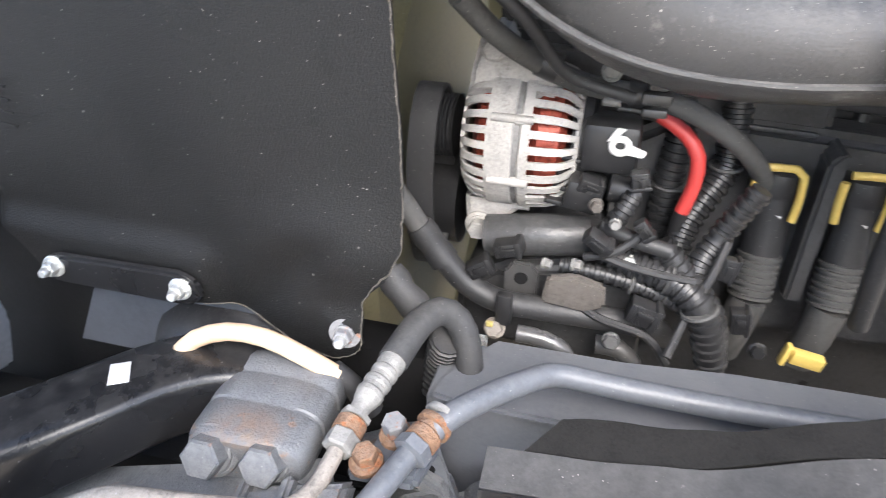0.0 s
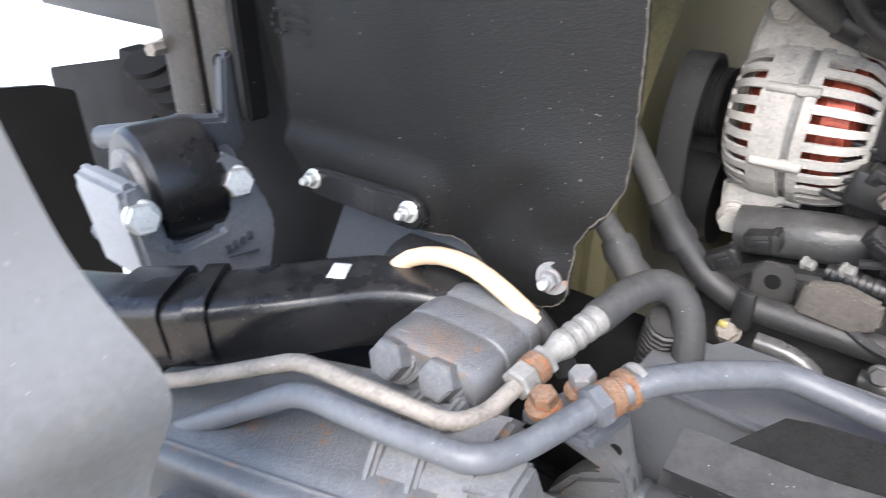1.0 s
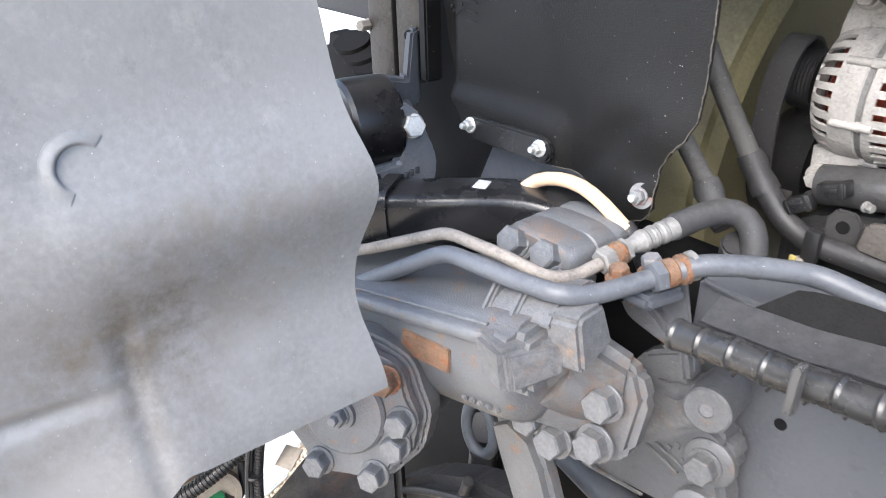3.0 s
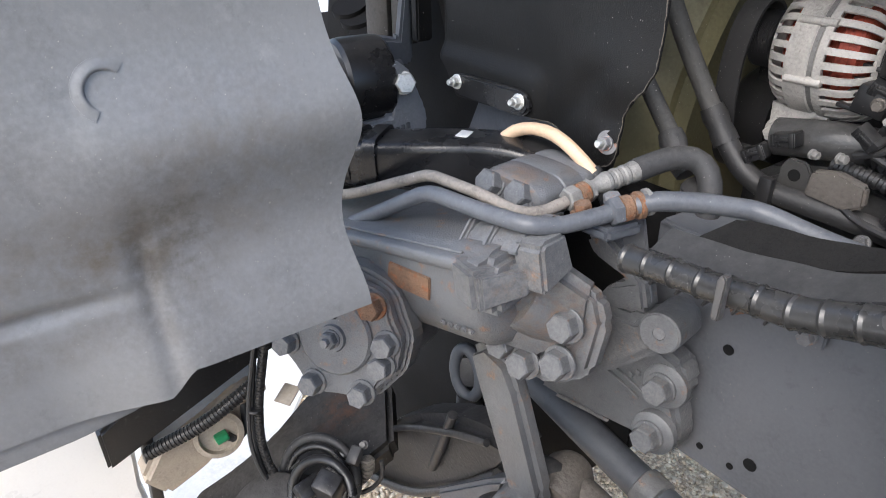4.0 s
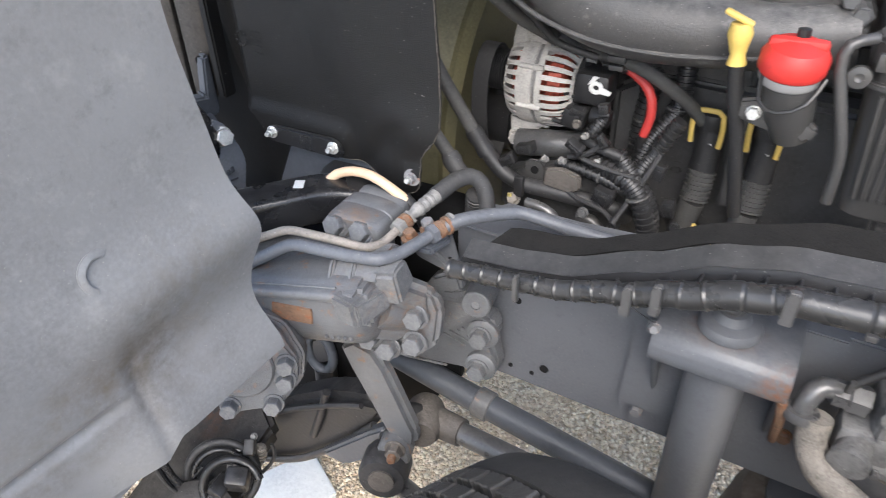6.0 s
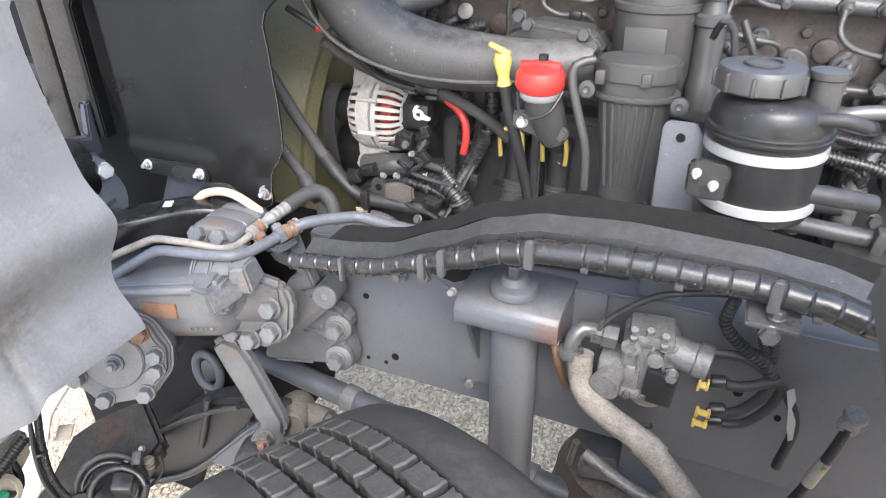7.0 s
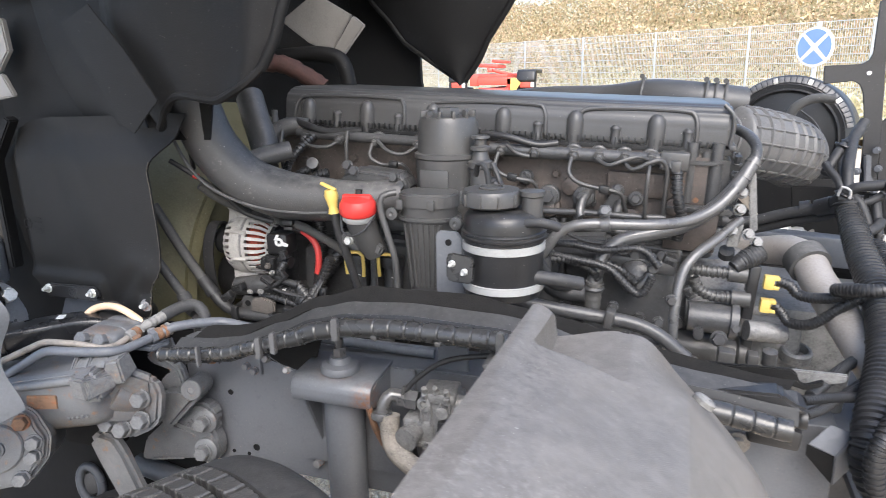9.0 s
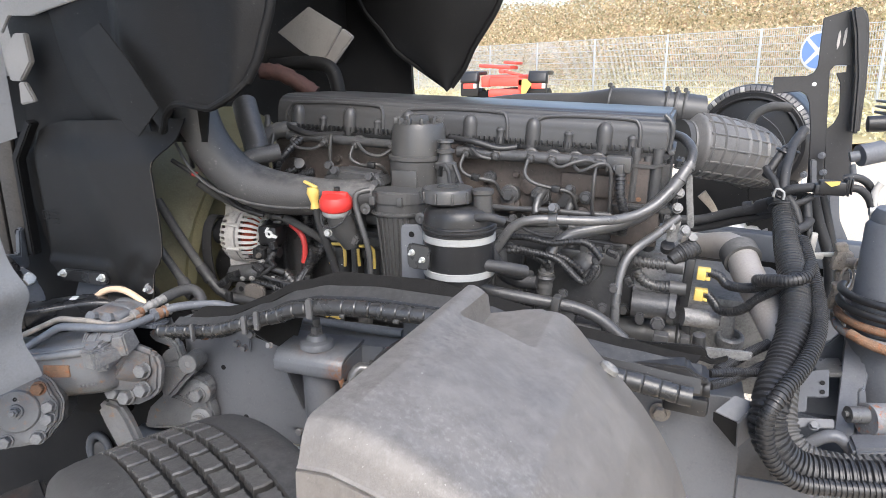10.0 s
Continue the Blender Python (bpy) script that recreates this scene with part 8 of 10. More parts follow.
for x in (0.40, 0.59, 0.70, 0.845):
    part("snap", box((x, 0.297, lo_z(x) - 0.012), (0.010, 0.006, 0.007), (0, 0, 0), 0.001), M_FILTER, chan)
for x in [0.16 + 0.026 * k for k in range(8)] + [0.40 + 0.03 * k for k in range(12)]:
    part("comb_rib", box((x, 0.330, ch_z(x) - 0.018), (0.0025, 0.016, 0.022), (0, 22, 0), 0.0005), M_BLACK, chan)
for x, k in ((0.236, 0.007), (0.368, 0.011), (0.398, 0.011), (0.520, 0.013), (0.800, 0.013)):
    part("clamp_strap", slab_of([Vector((x + dx, 0.296 - 0.004 * math.sin(0.5 * math.pi * (1 - abs(dz) / 0.02)), lo_z(x) + dz)) for dx, dz in ((-k / 2, -0.019), (-k / 2, 0.017), (-k / 2 + 0.003, 0.021), (k / 2 - 0.001, 0.021), (k / 2, 0.017), (k / 2, -0.019))], Vector((0, -1, 0)), -0.006, 0.003, 0.0015), M_PIPE, chan)
part("hanger", slab_of([Vector((0.205, 0.345, 1.084)), Vector((0.245, 0.338, 1.076)), Vector((0.247, 0.350, 1.072)), Vector((0.207, 0.362, 1.080))], Vector((0, -0.3, 1)).normalized(), -0.002, 0.002, 0.001), M_RUST, chan)
bolt(chan, (0.230, 0.345, 1.074), (0, -1, 0.2), 0.010, 0.010, 1.3, M_RUST)
part("hanger", slab_of([Vector((0.330, 0.330, 1.112)), Vector((0.365, 0.328, 1.108)), Vector((0.405, 0.335, 1.082)), Vector((0.402, 0.345, 1.076)), Vector((0.360, 0.34, 1.098)), Vector((0.330, 0.345, 1.106))], Vector((0, -0.8, 0.6)).normalized(), -0.002, 0.002, 0.001), M_PIPE, chan)
bolt(chan, (0.360, 0.330, 1.102), (0, -1, 0.3), 0.013, 0.008, 1.3, M_PIPE)
bolt(chan, (0.398, 0.335, 1.082), (0, -1, 0.3), 0.010, 0.008, 1.3, M_RUSTYPAINT)
part("felt_flap", prism([(0.29, 1.05), (0.29, 1.09), (0.36, 1.11), (0.42, 1.11), (0.40, 1.055), (0.36, 1.035)], "y", 0.425, 0.429, 0.001), M_FELT, chan)
part("mount_tab", prism([(0.775, 1.160), (0.775, 1.167), (0.832, 1.167), (0.832, 1.160)], "y", 0.284, 0.345, 0.002), M_PIPE, chan)
bolt(chan, (0.802, 0.287, 1.155), (0, -1, 0.1), 0.018, 0.010, 1.3, M_PIPE)
bolt(chan, (0.806, 0.30, 1.168), (0, 0, 1), 0.014, 0.010, 1.3, M_PIPE)
part("rail_tab", prism([(0.215, 1.055), (0.215, 1.02), (0.25, 0.995), (0.262, 1.0), (0.262, 1.055)], "y", 0.446, 0.454, 0.002), M_CHASSIS, chan)
for at in ((0.228, 0.446, 1.018), (0.247, 0.446, 1.010)):
    bolt(chan, at, (0, -1, 0), 0.013, 0.009, 1.35, M_RUSTYPAINT)

# ---- shock absorber tower ----
tower = thing("shock_tower", (0.47, 0.42, 0.80), "dark grey pressed steel shock absorber tower with rusty corner", "shock tower")
tp = [(0.349, 1.018), (0.347, 1.030), (0.347, 1.042), (0.350, 1.051), (0.356, 1.058), (0.365, 1.063), (0.378, 1.065), (0.455, 1.070), (0.455, 1.062), (0.378, 1.058), (0.362, 1.052), (0.356, 1.042), (0.355, 1.018)]
part("hood", prism(tp, "x", 0.393, 0.552, 0.0015, 1), M_HOOD, tower, sharp=50)
part("side_cheek", prism([(0.352, 1.020), (0.352, 1.05), (0.378, 1.058), (0.455, 1.062), (0.455, 0.84), (0.43, 0.90), (0.40, 1.0)], "x", 0.545, 0.552, 0.002), M_HOOD, tower)
part("side_cheek", prism([(0.352, 1.020), (0.352, 1.05), (0.378, 1.058), (0.455, 1.062), (0.455, 0.84), (0.44, 0.88), (0.385, 1.0)], "x", 0.393, 0.400, 0.002), M_CHASSIS, tower)
part("rusty_edge", sweep(spline([(0.548, 0.352, 1.022), (0.553, 0.362, 0.98), (0.556, 0.39, 0.93), (0.558, 0.41, 0.90)]), 0.006, 8), M_RUST, tower)
part("back_plate", prism([(0.35, 0.83), (0.36, 1.062), (0.60, 1.062), (0.60, 0.83)], "y", 0.440, 0.4545, 0.002), M_CHASSIS, tower)
bolt(tower, (0.383, 0.425, 1.010), (0, -1, 0), 0.014, 0.012, 1.3, M_RUSTYPAINT)
bolt(tower, (0.572, 0.440, 0.885), (0, -1, 0), 0.016, 0.010, 1.3, M_RUST)
shock = thing("shock_absorber", (0.472, 0.40, 0.45), "grey painted shock absorber tube with peeling paint", "shock absorber")
part("dust_tube", lathe([(0.036, 0.50), (0.0375, 0.52), (0.0375, 1.035), (0.03, 1.04), (0, 1.04)], (0.472, 0.402, 0), (0, 0, 1), 36), M_CHASSIS, shock)
part("lower_tube", lathe([(0.03, 0.30), (0.03, 0.52), (0, 0.52)], (0.472, 0.402, 0), (0, 0, 1), 28), M_CASTDARK, shock)
part("top_bush", lathe([(0.036, 1.066), (0.037, 1.073), (0.034, 1.079), (0.022, 1.083), (0.018, 1.094), (0, 1.095)], (0.472, 0.395, 0), (0, 0, 1), 30), M_CHASSIS, shock)
bolt(shock, (0.472, 0.395, 1.093), (0, 0, 1), 0.022, 0.016, 1.2, M_PIPE, "nut")
part("stud", lathe([(0.008, 1.10), (0.008, 1.128), (0, 1.128)], (0.472, 0.395, 0), (0, 0, 1), 14), M_PIPE, shock)

# ---- air valve with its lines ----
valve = thing("air_valve", (0.69, 0.40, 0.93), "grey cast aluminium air valve block bolted to the rail", "air valve")
part("body", joined(box((0.690, 0.392, 1.005), (0.075, 0.062, 0.085), (0, 0, 6), 0.008, 3), box((0.655, 0.380, 0.985), (0.06, 0.05, 0.045), (0, 0, 0), 0.008), box((0.690, 0.385, 1.052), (0.06, 0.06, 0.02), (0, 0, 6), 0.005)), M_ALLOYDARK, valve)
part("outlet", lathe([(0.022, 0), (0.022, 0.035), (0.025, 0.037), (0.025, 0.055), (0.015, 0.057), (0, 0.05)], (0.715, 0.385, 1.030), (1, -0.1, -0.12), 26), M_ALLOYDARK, valve)
part("inlet", lathe([(0.018, 0), (0.018, 0.02), (0.016, 0.022), (0.016, 0.036), (0.012, 0.038)], (0.645, 0.385, 1.028), (-1, -0.1, 0.1), 6), M_PIPE, valve)
part("port", lathe([(0.018, 0), (0.018, 0.03), (0.021, 0.032), (0.021, 0.042), (0, 0.044)], (0.650, 0.37, 0.985), (-0.2, -1, -0.1), 24), M_ALLOYDARK, valve)
part("silencer", lathe([(0.024, 0), (0.025, 0.02), (0.022, 0.028), (0, 0.03)], (0.695, 0.385, 0.965), (0, -0.1, -1), 28), M_PIPEDIRT, valve)
part("solenoid", box((0.712, 0.362, 0.985), (0.042, 0.03, 0.055), (0, 4, 0), 0.004), M_BLACK, valve)
for dx, dz in ((-0.02, 0.062), (0.02, 0.062), (-0.02, 0.05), (0.02, 0.048), (0.0, 0.066)):
    bolt(valve, (0.690 + dx, 0.356, 1.0 + dz), (0, -0.5, 1), 0.010, 0.010, 1.2, M_ALLOYDARK)
for at in ((0.640, 0.355, 0.980), (0.725, 0.358, 1.01)):
    bolt(valve, at, (0, -1, 0), 0.014, 0.012, 1.3, M_ALLOYDARK)
for k in range(4):
    part("cast_rib", box((0.662 + 0.017 * k, 0.359, 1.022), (0.004, 0.008, 0.050), (0, 0, 6), 0.0015), M_ALLOYDARK, valve)
part("cast_lug", lathe([(0.013, -0.012), (0.013, 0.006), (0.007, 0.007), (0.006, 0.002), (0, 0.002)], (0.668, 0.358, 1.040), (0, -1, 0.1), 20), M_ALLOYDARK, valve)
part("cast_lug", lathe([(0.011, -0.012), (0.011, 0.008), (0.006, 0.009), (0, 0.008)], (0.702, 0.356, 1.030), (0, -1, 0.1), 20), M_ALLOYDARK, valve)
part("lower_flange", box((0.672, 0.368, 0.962), (0.055, 0.040, 0.010), (0, 4, 0), 0.003), M_ALLOYDARK, valve)
for dx in (-0.02, 0.0, 0.02):
    bolt(valve, (0.672 + dx, 0.347, 0.966), (0, -1, 0.1), 0.009, 0.007, 1.2, M_PIPE)
part("elbow", tube([(0.618, 0.382, 1.032), (0.598, 0.375, 1.038), (0.588, 0.365, 1.025), (0.586, 0.360, 1.008)], 0.012, 14), M_PIPE, valve)
part("jubilee_clip", lathe([(0.0185, -0.006), (0.020, 0), (0.0185, 0.006)], (0.586, 0.358, 1.004), (0, 0.2, 1), 22), M_PIPE, valve)
valve.matrix_basis = Matrix.Translation((-0.016, 0, 0.004)) @ valve.matrix_basis
sleeve = thing("fabric_air_hose", (0.62, 0.33, 0.95), "dusty beige fabric covered air hose curving from the valve", "hose")
part("hose", tube([(0.586, 0.358, 1.012), (0.588, 0.350, 0.980), (0.605, 0.335, 0.955), (0.645, 0.318, 0.942), (0.690, 0.305, 0.928), (0.735, 0.288, 0.898), (0.79, 0.27, 0.84), (0.83, 0.26, 0.77)], 0.0175, 18), M_BRAID, sleeve)
part("sleeve_end", tube([(0.685, 0.306, 0.930), (0.70, 0.302, 0.924), (0.712, 0.297, 0.917)], 0.0195, 18), M_BRAID, sleeve)
lines = thing("air_lines", (0.75, 0.38, 0.9), "black nylon air lines with yellow release collars", "air lines")
part("line", tube([(0.606, 0.38, 1.05), (0.631, 0.385, 1.078), (0.672, 0.39, 1.109), (0.717, 0.395, 1.123), (0.765, 0.4, 1.13)], 0.005, 10), M_RUBBER, lines)
part("line", loom([(0.766, 0.38, 1.137), (0.76, 0.375, 1.1), (0.784, 0.375, 1.072), (0.818, 0.38, 1.047), (0.832, 0.385, 1.023)], 0.0085, 0.006, 0.15), M_LOOM, lines)
part("line", loom([(0.801, 0.385, 1.115), (0.812, 0.385, 1.067), (0.823, 0.385, 1.035)], 0.007, 0.006, 0.15), M_LOOM, lines)
part("line", loom([(0.814, 0.39, 1.118), (0.823, 0.39, 1.067), (0.824, 0.39, 1.028)], 0.007, 0.006, 0.15), M_LOOM, lines)
part("line", tube([(0.754, 0.385, 1.044), (0.79, 0.385, 1.047), (0.823, 0.385, 1.031), (0.854, 0.385, 0.999), (0.871, 0.385, 0.953), (0.864, 0.385, 0.877)], 0.0065, 10), M_RUBBER, lines)
part("line", tube([(0.758, 0.38, 1.003), (0.795, 0.38, 1.002), (0.825, 0.38, 1.019), (0.84, 0.385, 1.025)], 0.0075, 10), M_RUBBER, lines)
part("line", tube([(0.763, 0.385, 0.941), (0.799, 0.385, 0.955), (0.824, 0.385, 0.991), (0.832, 0.385, 1.023)], 0.0075, 10), M_RUBBER, lines)
part("line", tube([(0.768, 0.385, 0.925), (0.809, 0.385, 0.937), (0.837, 0.385, 0.979), (0.845, 0.385, 1.016)], 0.0065, 10), M_RUBBER, lines)
part("line", tube([(0.695, 0.36, 0.911), (0.642, 0.37, 0.896), (0.615, 0.39, 0.952), (0.628, 0.4, 0.993)], 0.0045, 8), M_RUBBER, lines)
for at, w, h in (((0.750, 0.36, 1.006), 0.014, 0.018), ((0.757, 0.37, 0.951), 0.020, 0.012), ((0.756, 0.37, 0.931), 0.020, 0.011)):
    part("yellow_collar", joined(box(at, (w, 0.011, 0.35 * h), (0, 5, 0), 0.0015), box((at[0] - 0.38 * w, at[1], at[2]), (0.24 * w, 0.011, h), (0, 5, 0), 0.0012), box((at[0] + 0.38 * w, at[1], at[2] + 0.1 * h), (0.22 * w, 0.011, 0.8 * h), (0, 5, 0), 0.0012)), M_YELLOW, lines)
    part("plug", lathe([(0.0085, 0), (0.0095, 0.002), (0.0095, 0.018), (0.0075, 0.020)], (at[0] + 0.008, at[1] + 0.012, at[2]), (1, 0.2, 0.1), 16), M_BLACK, lines)
part("cable_tie", box((0.606, 0.375, 1.054), (0.006, 0.008, 0.016), (0, 10, 0), 0.001), M_FILTER, lines)
part("torn_tag", prism([(0.848, 1.020), (0.855, 1.028), (0.861, 1.010), (0.859, 0.995), (0.868, 0.975), (0.871, 0.945), (0.866, 0.941), (0.860, 0.962), (0.856, 0.990)], "y", 0.37, 0.3715, 0.0), M_BAND, lines)
part("label_sleeve", tube([(0.914, 0.368, 0.925), (0.908, 0.366, 0.904), (0.902, 0.364, 0.882)], 0.0085, 12), M_TAN, lines)
part("line", tube([(0.926, 0.372, 0.985), (0.919, 0.370, 0.948), (0.910, 0.367, 0.912), (0.895, 0.362, 0.86), (0.875, 0.36, 0.80)], 0.0068, 12), M_RUBBER, lines)
bolt(lines, (0.912, 0.357, 0.922), (0.3, -1, 0), 0.006, 0.004, 0, M_DULLYELLOW)
part("tan_fitting", lathe([(0.0, -0.016), (0.012, -0.014), (0.014, -0.006), (0.011, 0.0), (0.011, 0.010), (0.0145, 0.012), (0.0145, 0.020), (0, 0.022)], (0.928, 0.378, 0.990), (0.15, -0.2, 1), 18), M_PIPEDIRT, lines)
bag = thing("air_spring", (0.665, 0.52, 0.30), "dusty brown black air spring bellows beneath the rail", "air spring")
part("bellows", lathe([(0.09, 0.36), (0.13, 0.42), (0.140, 0.50), (0.138, 0.60), (0.130, 0.64), (0.128, 0.66), (0.115, 0.675), (0.112, 0.69), (0.09, 0.70), (0, 0.70)], (0.665, 0.50, 0), (0, 0, 1), 56), mat("dusty_bellows", (0.075, 0.062, 0.052), 0.75, var=0.3, scale=12, bump=0.3, dust=0.3), bag)
part("top_plate", lathe([(0.08, 0.70), (0.08, 0.71), (0, 0.71)], (0.665, 0.50, 0), (0, 0, 1), 30), M_CASTDARK, bag)
part("port_fitting", joined(box((0.62, 0.42, 0.735), (0.06, 0.03, 0.03), (0, 10, 20), 0.006), tube([(0.575, 0.41, 0.74), (0.58, 0.405, 0.77), (0.585, 0.40, 0.80)], 0.006, 8)), M_PIPE, bag)
part("height_link", tube([(0.60, 0.40, 0.78), (0.66, 0.38, 0.765), (0.72, 0.37, 0.75)], 0.010, 10), M_ALLOYDARK, bag)
part("ground_shadow_plate", box((0.9, 0.47, 0.72), (0.5, 0.02, 0.12), (0, 0, 0), 0.004), M_CHASSIS, bag)

# ---- coolant pipes at the rear of the engine ----
cp = thing("coolant_pipes", (1.0, 0.75, 1.15), "grey black steel coolant pipes curving round the engine", "coolant pipes")
part("upper_hose", tube([(1.127, 0.92, 1.473), (1.15, 0.88, 1.473), (1.17, 0.84, 1.462), (1.18, 0.8, 1.444), (1.175, 0.78, 1.419)], 0.0105, 16), M_ENGINE, cp)
part("pipe_joint", sweep([(1.177, 0.785, 1.426), (1.155, 0.765, 1.386)], 0.0128, 18), M_PIPE, cp)
for at in ((1.173, 0.783, 1.418), (1.159, 0.768, 1.393)):
    part("joint_clip", lathe([(0.0128, -0.004), (0.0152, -0.003), (0.0152, 0.003), (0.0128, 0.004)], at, (-0.5, -0.4, -0.9), 22), M_PIPE, cp)
part("large_pipe", tube([(1.157, 0.766, 1.391), (1.137, 0.755, 1.363), (1.099, 0.742, 1.326), (1.053, 0.725, 1.3), (0.999, 0.705, 1.287), (0.945, 0.685, 1.274), (0.916, 0.672, 1.252), (0.903, 0.66, 1.218), (0.898, 0.655, 1.186)], 0.0142, 18), M_PIPE, cp)
part("rubber_joint", sweep(spline([(0.9, 0.655, 1.196), (0.895, 0.66, 1.145), (0.894, 0.67, 1.061)], 0.004), lambda s: 0.0175 + 0.001 * math.sin(s * 420), 18), M_RUBBERGREY, cp)
part("joint_clip", lathe([(0.0185, -0.005), (0.021, 0), (0.0185, 0.005)], (0.899, 0.655, 1.183), (0.05, -0.05, 1), 24), M_ENGINE, cp)
part("middle_pipe", tube([(0.78, 0.6, 1.215), (0.817, 0.6, 1.277), (0.843, 0.605, 1.307), (0.889, 0.61, 1.32), (0.995, 0.64, 1.318), (1.064, 0.68, 1.322), (1.111, 0.71, 1.343), (1.144, 0.735, 1.376)], 0.0102, 16), M_PIPE, cp)
part("pipe_clamp", joined(sweep([(0.911, 0.615, 1.319), (0.927, 0.615, 1.321)], 0.0135, 18), box((0.916, 0.62, 1.34), (0.018, 0.006, 0.030), (0, 0, 0), 0.003)), M_PIPE, cp)
bolt(cp, (0.918, 0.612, 1.346), (0, -1, 0.3), 0.015, 0.010, 1.4, M_PIPE)
part("drop_pipe", tube([(1.162, 0.78, 1.308), (1.121, 0.74, 1.276), (1.079, 0.7, 1.247), (1.059, 0.68, 1.213), (1.051, 0.66, 1.15), (1.051, 0.65, 1.09)], 0.0098, 16), M_PIPE, cp)
part("strap_bracket", prism([(1.169, 1.399), (1.183, 1.399), (1.196, 1.284), (1.182, 1.277)], "y", 0.795, 0.802, 0.002), M_ALLOYDARK, cp)
part("strap_bracket", prism([(1.141, 1.297), (1.169, 1.299), (1.161, 1.252), (1.14, 1.252)], "y", 0.775, 0.782, 0.002), M_ALLOYDARK, cp)
for at in ((1.159, 0.785, 1.36), (1.158, 0.775, 1.328), (1.147, 0.77, 1.287), (1.177, 0.77, 1.281), (1.193, 0.77, 1.266)):
    bolt(cp, at, (0.1, -1, 0.3), 0.016, 0.014, 1.5, M_ALLOYDARK)
part("lower_pipe", tube([(0.757, 0.56, 1.179), (0.815, 0.57, 1.165), (0.907, 0.59, 1.149), (0.974, 0.6, 1.139), (1.026, 0.6, 1.12), (1.078, 0.6, 1.08)], 0.0125, 16), M_ENGINE, cp)
part("lower_clamp", box((0.937, 0.583, 1.15), (0.018, 0.03, 0.034), (0, 10, 0), 0.004), M_FILTER, cp)
part("reservoir_hose", tube([(0.81, 0.5, 1.284), (0.825, 0.53, 1.24), (0.838, 0.58, 1.209), (0.867, 0.64, 1.187)], 0.012, 14), M_RUBBER, cp)
part("arched_loom", loom([(0.791, 0.62, 1.241), (0.844, 0.63, 1.243), (0.892, 0.64, 1.224), (0.908, 0.65, 1.199)], 0.008, 0.009, 0.2), M_LOOM, cp)
part("arched_loom", loom([(0.921, 0.66, 1.234), (0.949, 0.66, 1.221), (0.97, 0.67, 1.199), (0.982, 0.67, 1.189)], 0.008, 0.009, 0.2), M_LOOM, cp)
part("thin_wire", tube([(0.781, 0.66, 1.312), (0.821, 0.66, 1.298), (0.879, 0.68, 1.269), (0.964, 0.7, 1.262), (1.049, 0.75, 1.241)], 0.0035, 8), M_RUBBER, cp)
low = thing("fuel_pump_group", (1.0, 0.78, 0.95), "dark cast fuel pump and filter head low on the engine", "fuel pump")
part("housing", joined(box((0.97, 0.79, 1.10), (0.16, 0.10, 0.22), (0, 0, 0), 0.012), box((0.93, 0.74, 1.22), (0.24, 0.05, 0.03), (0, 3, 0), 0.006), lathe([(0.035, -0.03), (0.035, 0.03), (0.02, 0.04), (0, 0.04)], (0.975, 0.73, 1.19), (0, -1, 0.2), 24)), M_ENGINE, low)
for at in ((0.92, 0.735, 1.24), (0.97, 0.73, 1.235), (1.02, 0.735, 1.238), (0.985, 0.735, 1.10), (0.93, 0.735, 1.06)):
    bolt(low, at, (0, -1, 0.1), 0.018, 0.012, 1.35, M_ENGINE)
part("lever", tube([(0.981, 0.68, 1.183), (0.996, 0.68, 1.199), (1.005, 0.69, 1.219)], 0.008, 10), M_PIPE, low)
part("valve_block", joined(box((0.93, 0.63, 1.115), (0.09, 0.06, 0.04), (0, 4, 0), 0.006), box((1.0, 0.63, 1.085), (0.06, 0.05, 0.03), (0, 4, 0), 0.006)), M_ENGINE, low)
for x in (0.80, 0.83, 0.97, 1.0):
    bolt(low, (x, 0.61, 1.135 - 0.08 * (x - 0.8)), (0, -0.4, 1), 0.014, 0.014, 1.3, M_PIPE)
part("base_shelf", box((0.90, 0.60, 1.055), (0.40, 0.14, 0.03), (0, 3, 0), 0.006), M_ENGINE, low)

# gearbox front and clutch housing
gbx = thing("gearbox", (1.35, 0.95, 0.80), "grey cast gearbox housing with cylinders and bolt lugs", "gearbox")
part("bell_housing", prism([(0.80, 0.86), (0.80, 1.14), (0.85, 1.20), (1.2, 1.22), (1.26, 0.86)], "x", 1.06, 1.20, 0.015, 3), M_ALLOYDARK, gbx)
part("case", joined(box((1.30, 1.05, 0.98), (0.24, 0.34, 0.24), (0, 2, 0), 0.02), box((1.25, 0.83, 1.02), (0.10, 0.06, 0.14), (0, 0, 0), 0.012)), M_ALLOYDARK, gbx)
part("actuator_cylinder", lathe([(0.030, 0), (0.034, 0.008), (0.034, 0.09), (0.028, 0.10), (0.028, 0.13), (0.034, 0.135), (0.034, 0.15), (0, 0.155)], (1.045, 0.77, 1.035), (1, 0.02, -0.03), 28), M_FILTER, gbx)
part("actuator_arm", box((1.195, 0.765, 1.03), (0.02, 0.03, 0.11), (0, 0, 0), 0.005), M_ENGINE, gbx)
part("foot_plate", box((1.14, 0.76, 0.985), (0.15, 0.05, 0.012), (0, 2, 0), 0.003), M_ENGINE, gbx)
for at in ((1.085, 0.745, 1.005), (1.13, 0.735, 0.995), (1.06, 0.76, 1.09), (1.075, 0.745, 0.975)):
    bolt(gbx, at, (0, -1, 0.1), 0.020, 0.014, 1.4, M_FILTER)
part("lug", lathe([(0.022, 0), (0.022, 0.012), (0.013, 0.013), (0.012, 0.004), (0, 0.004)], (1.287, 0.82, 1.014), (0, -0.5, 1), 24), M_ALLOYDARK, gbx)
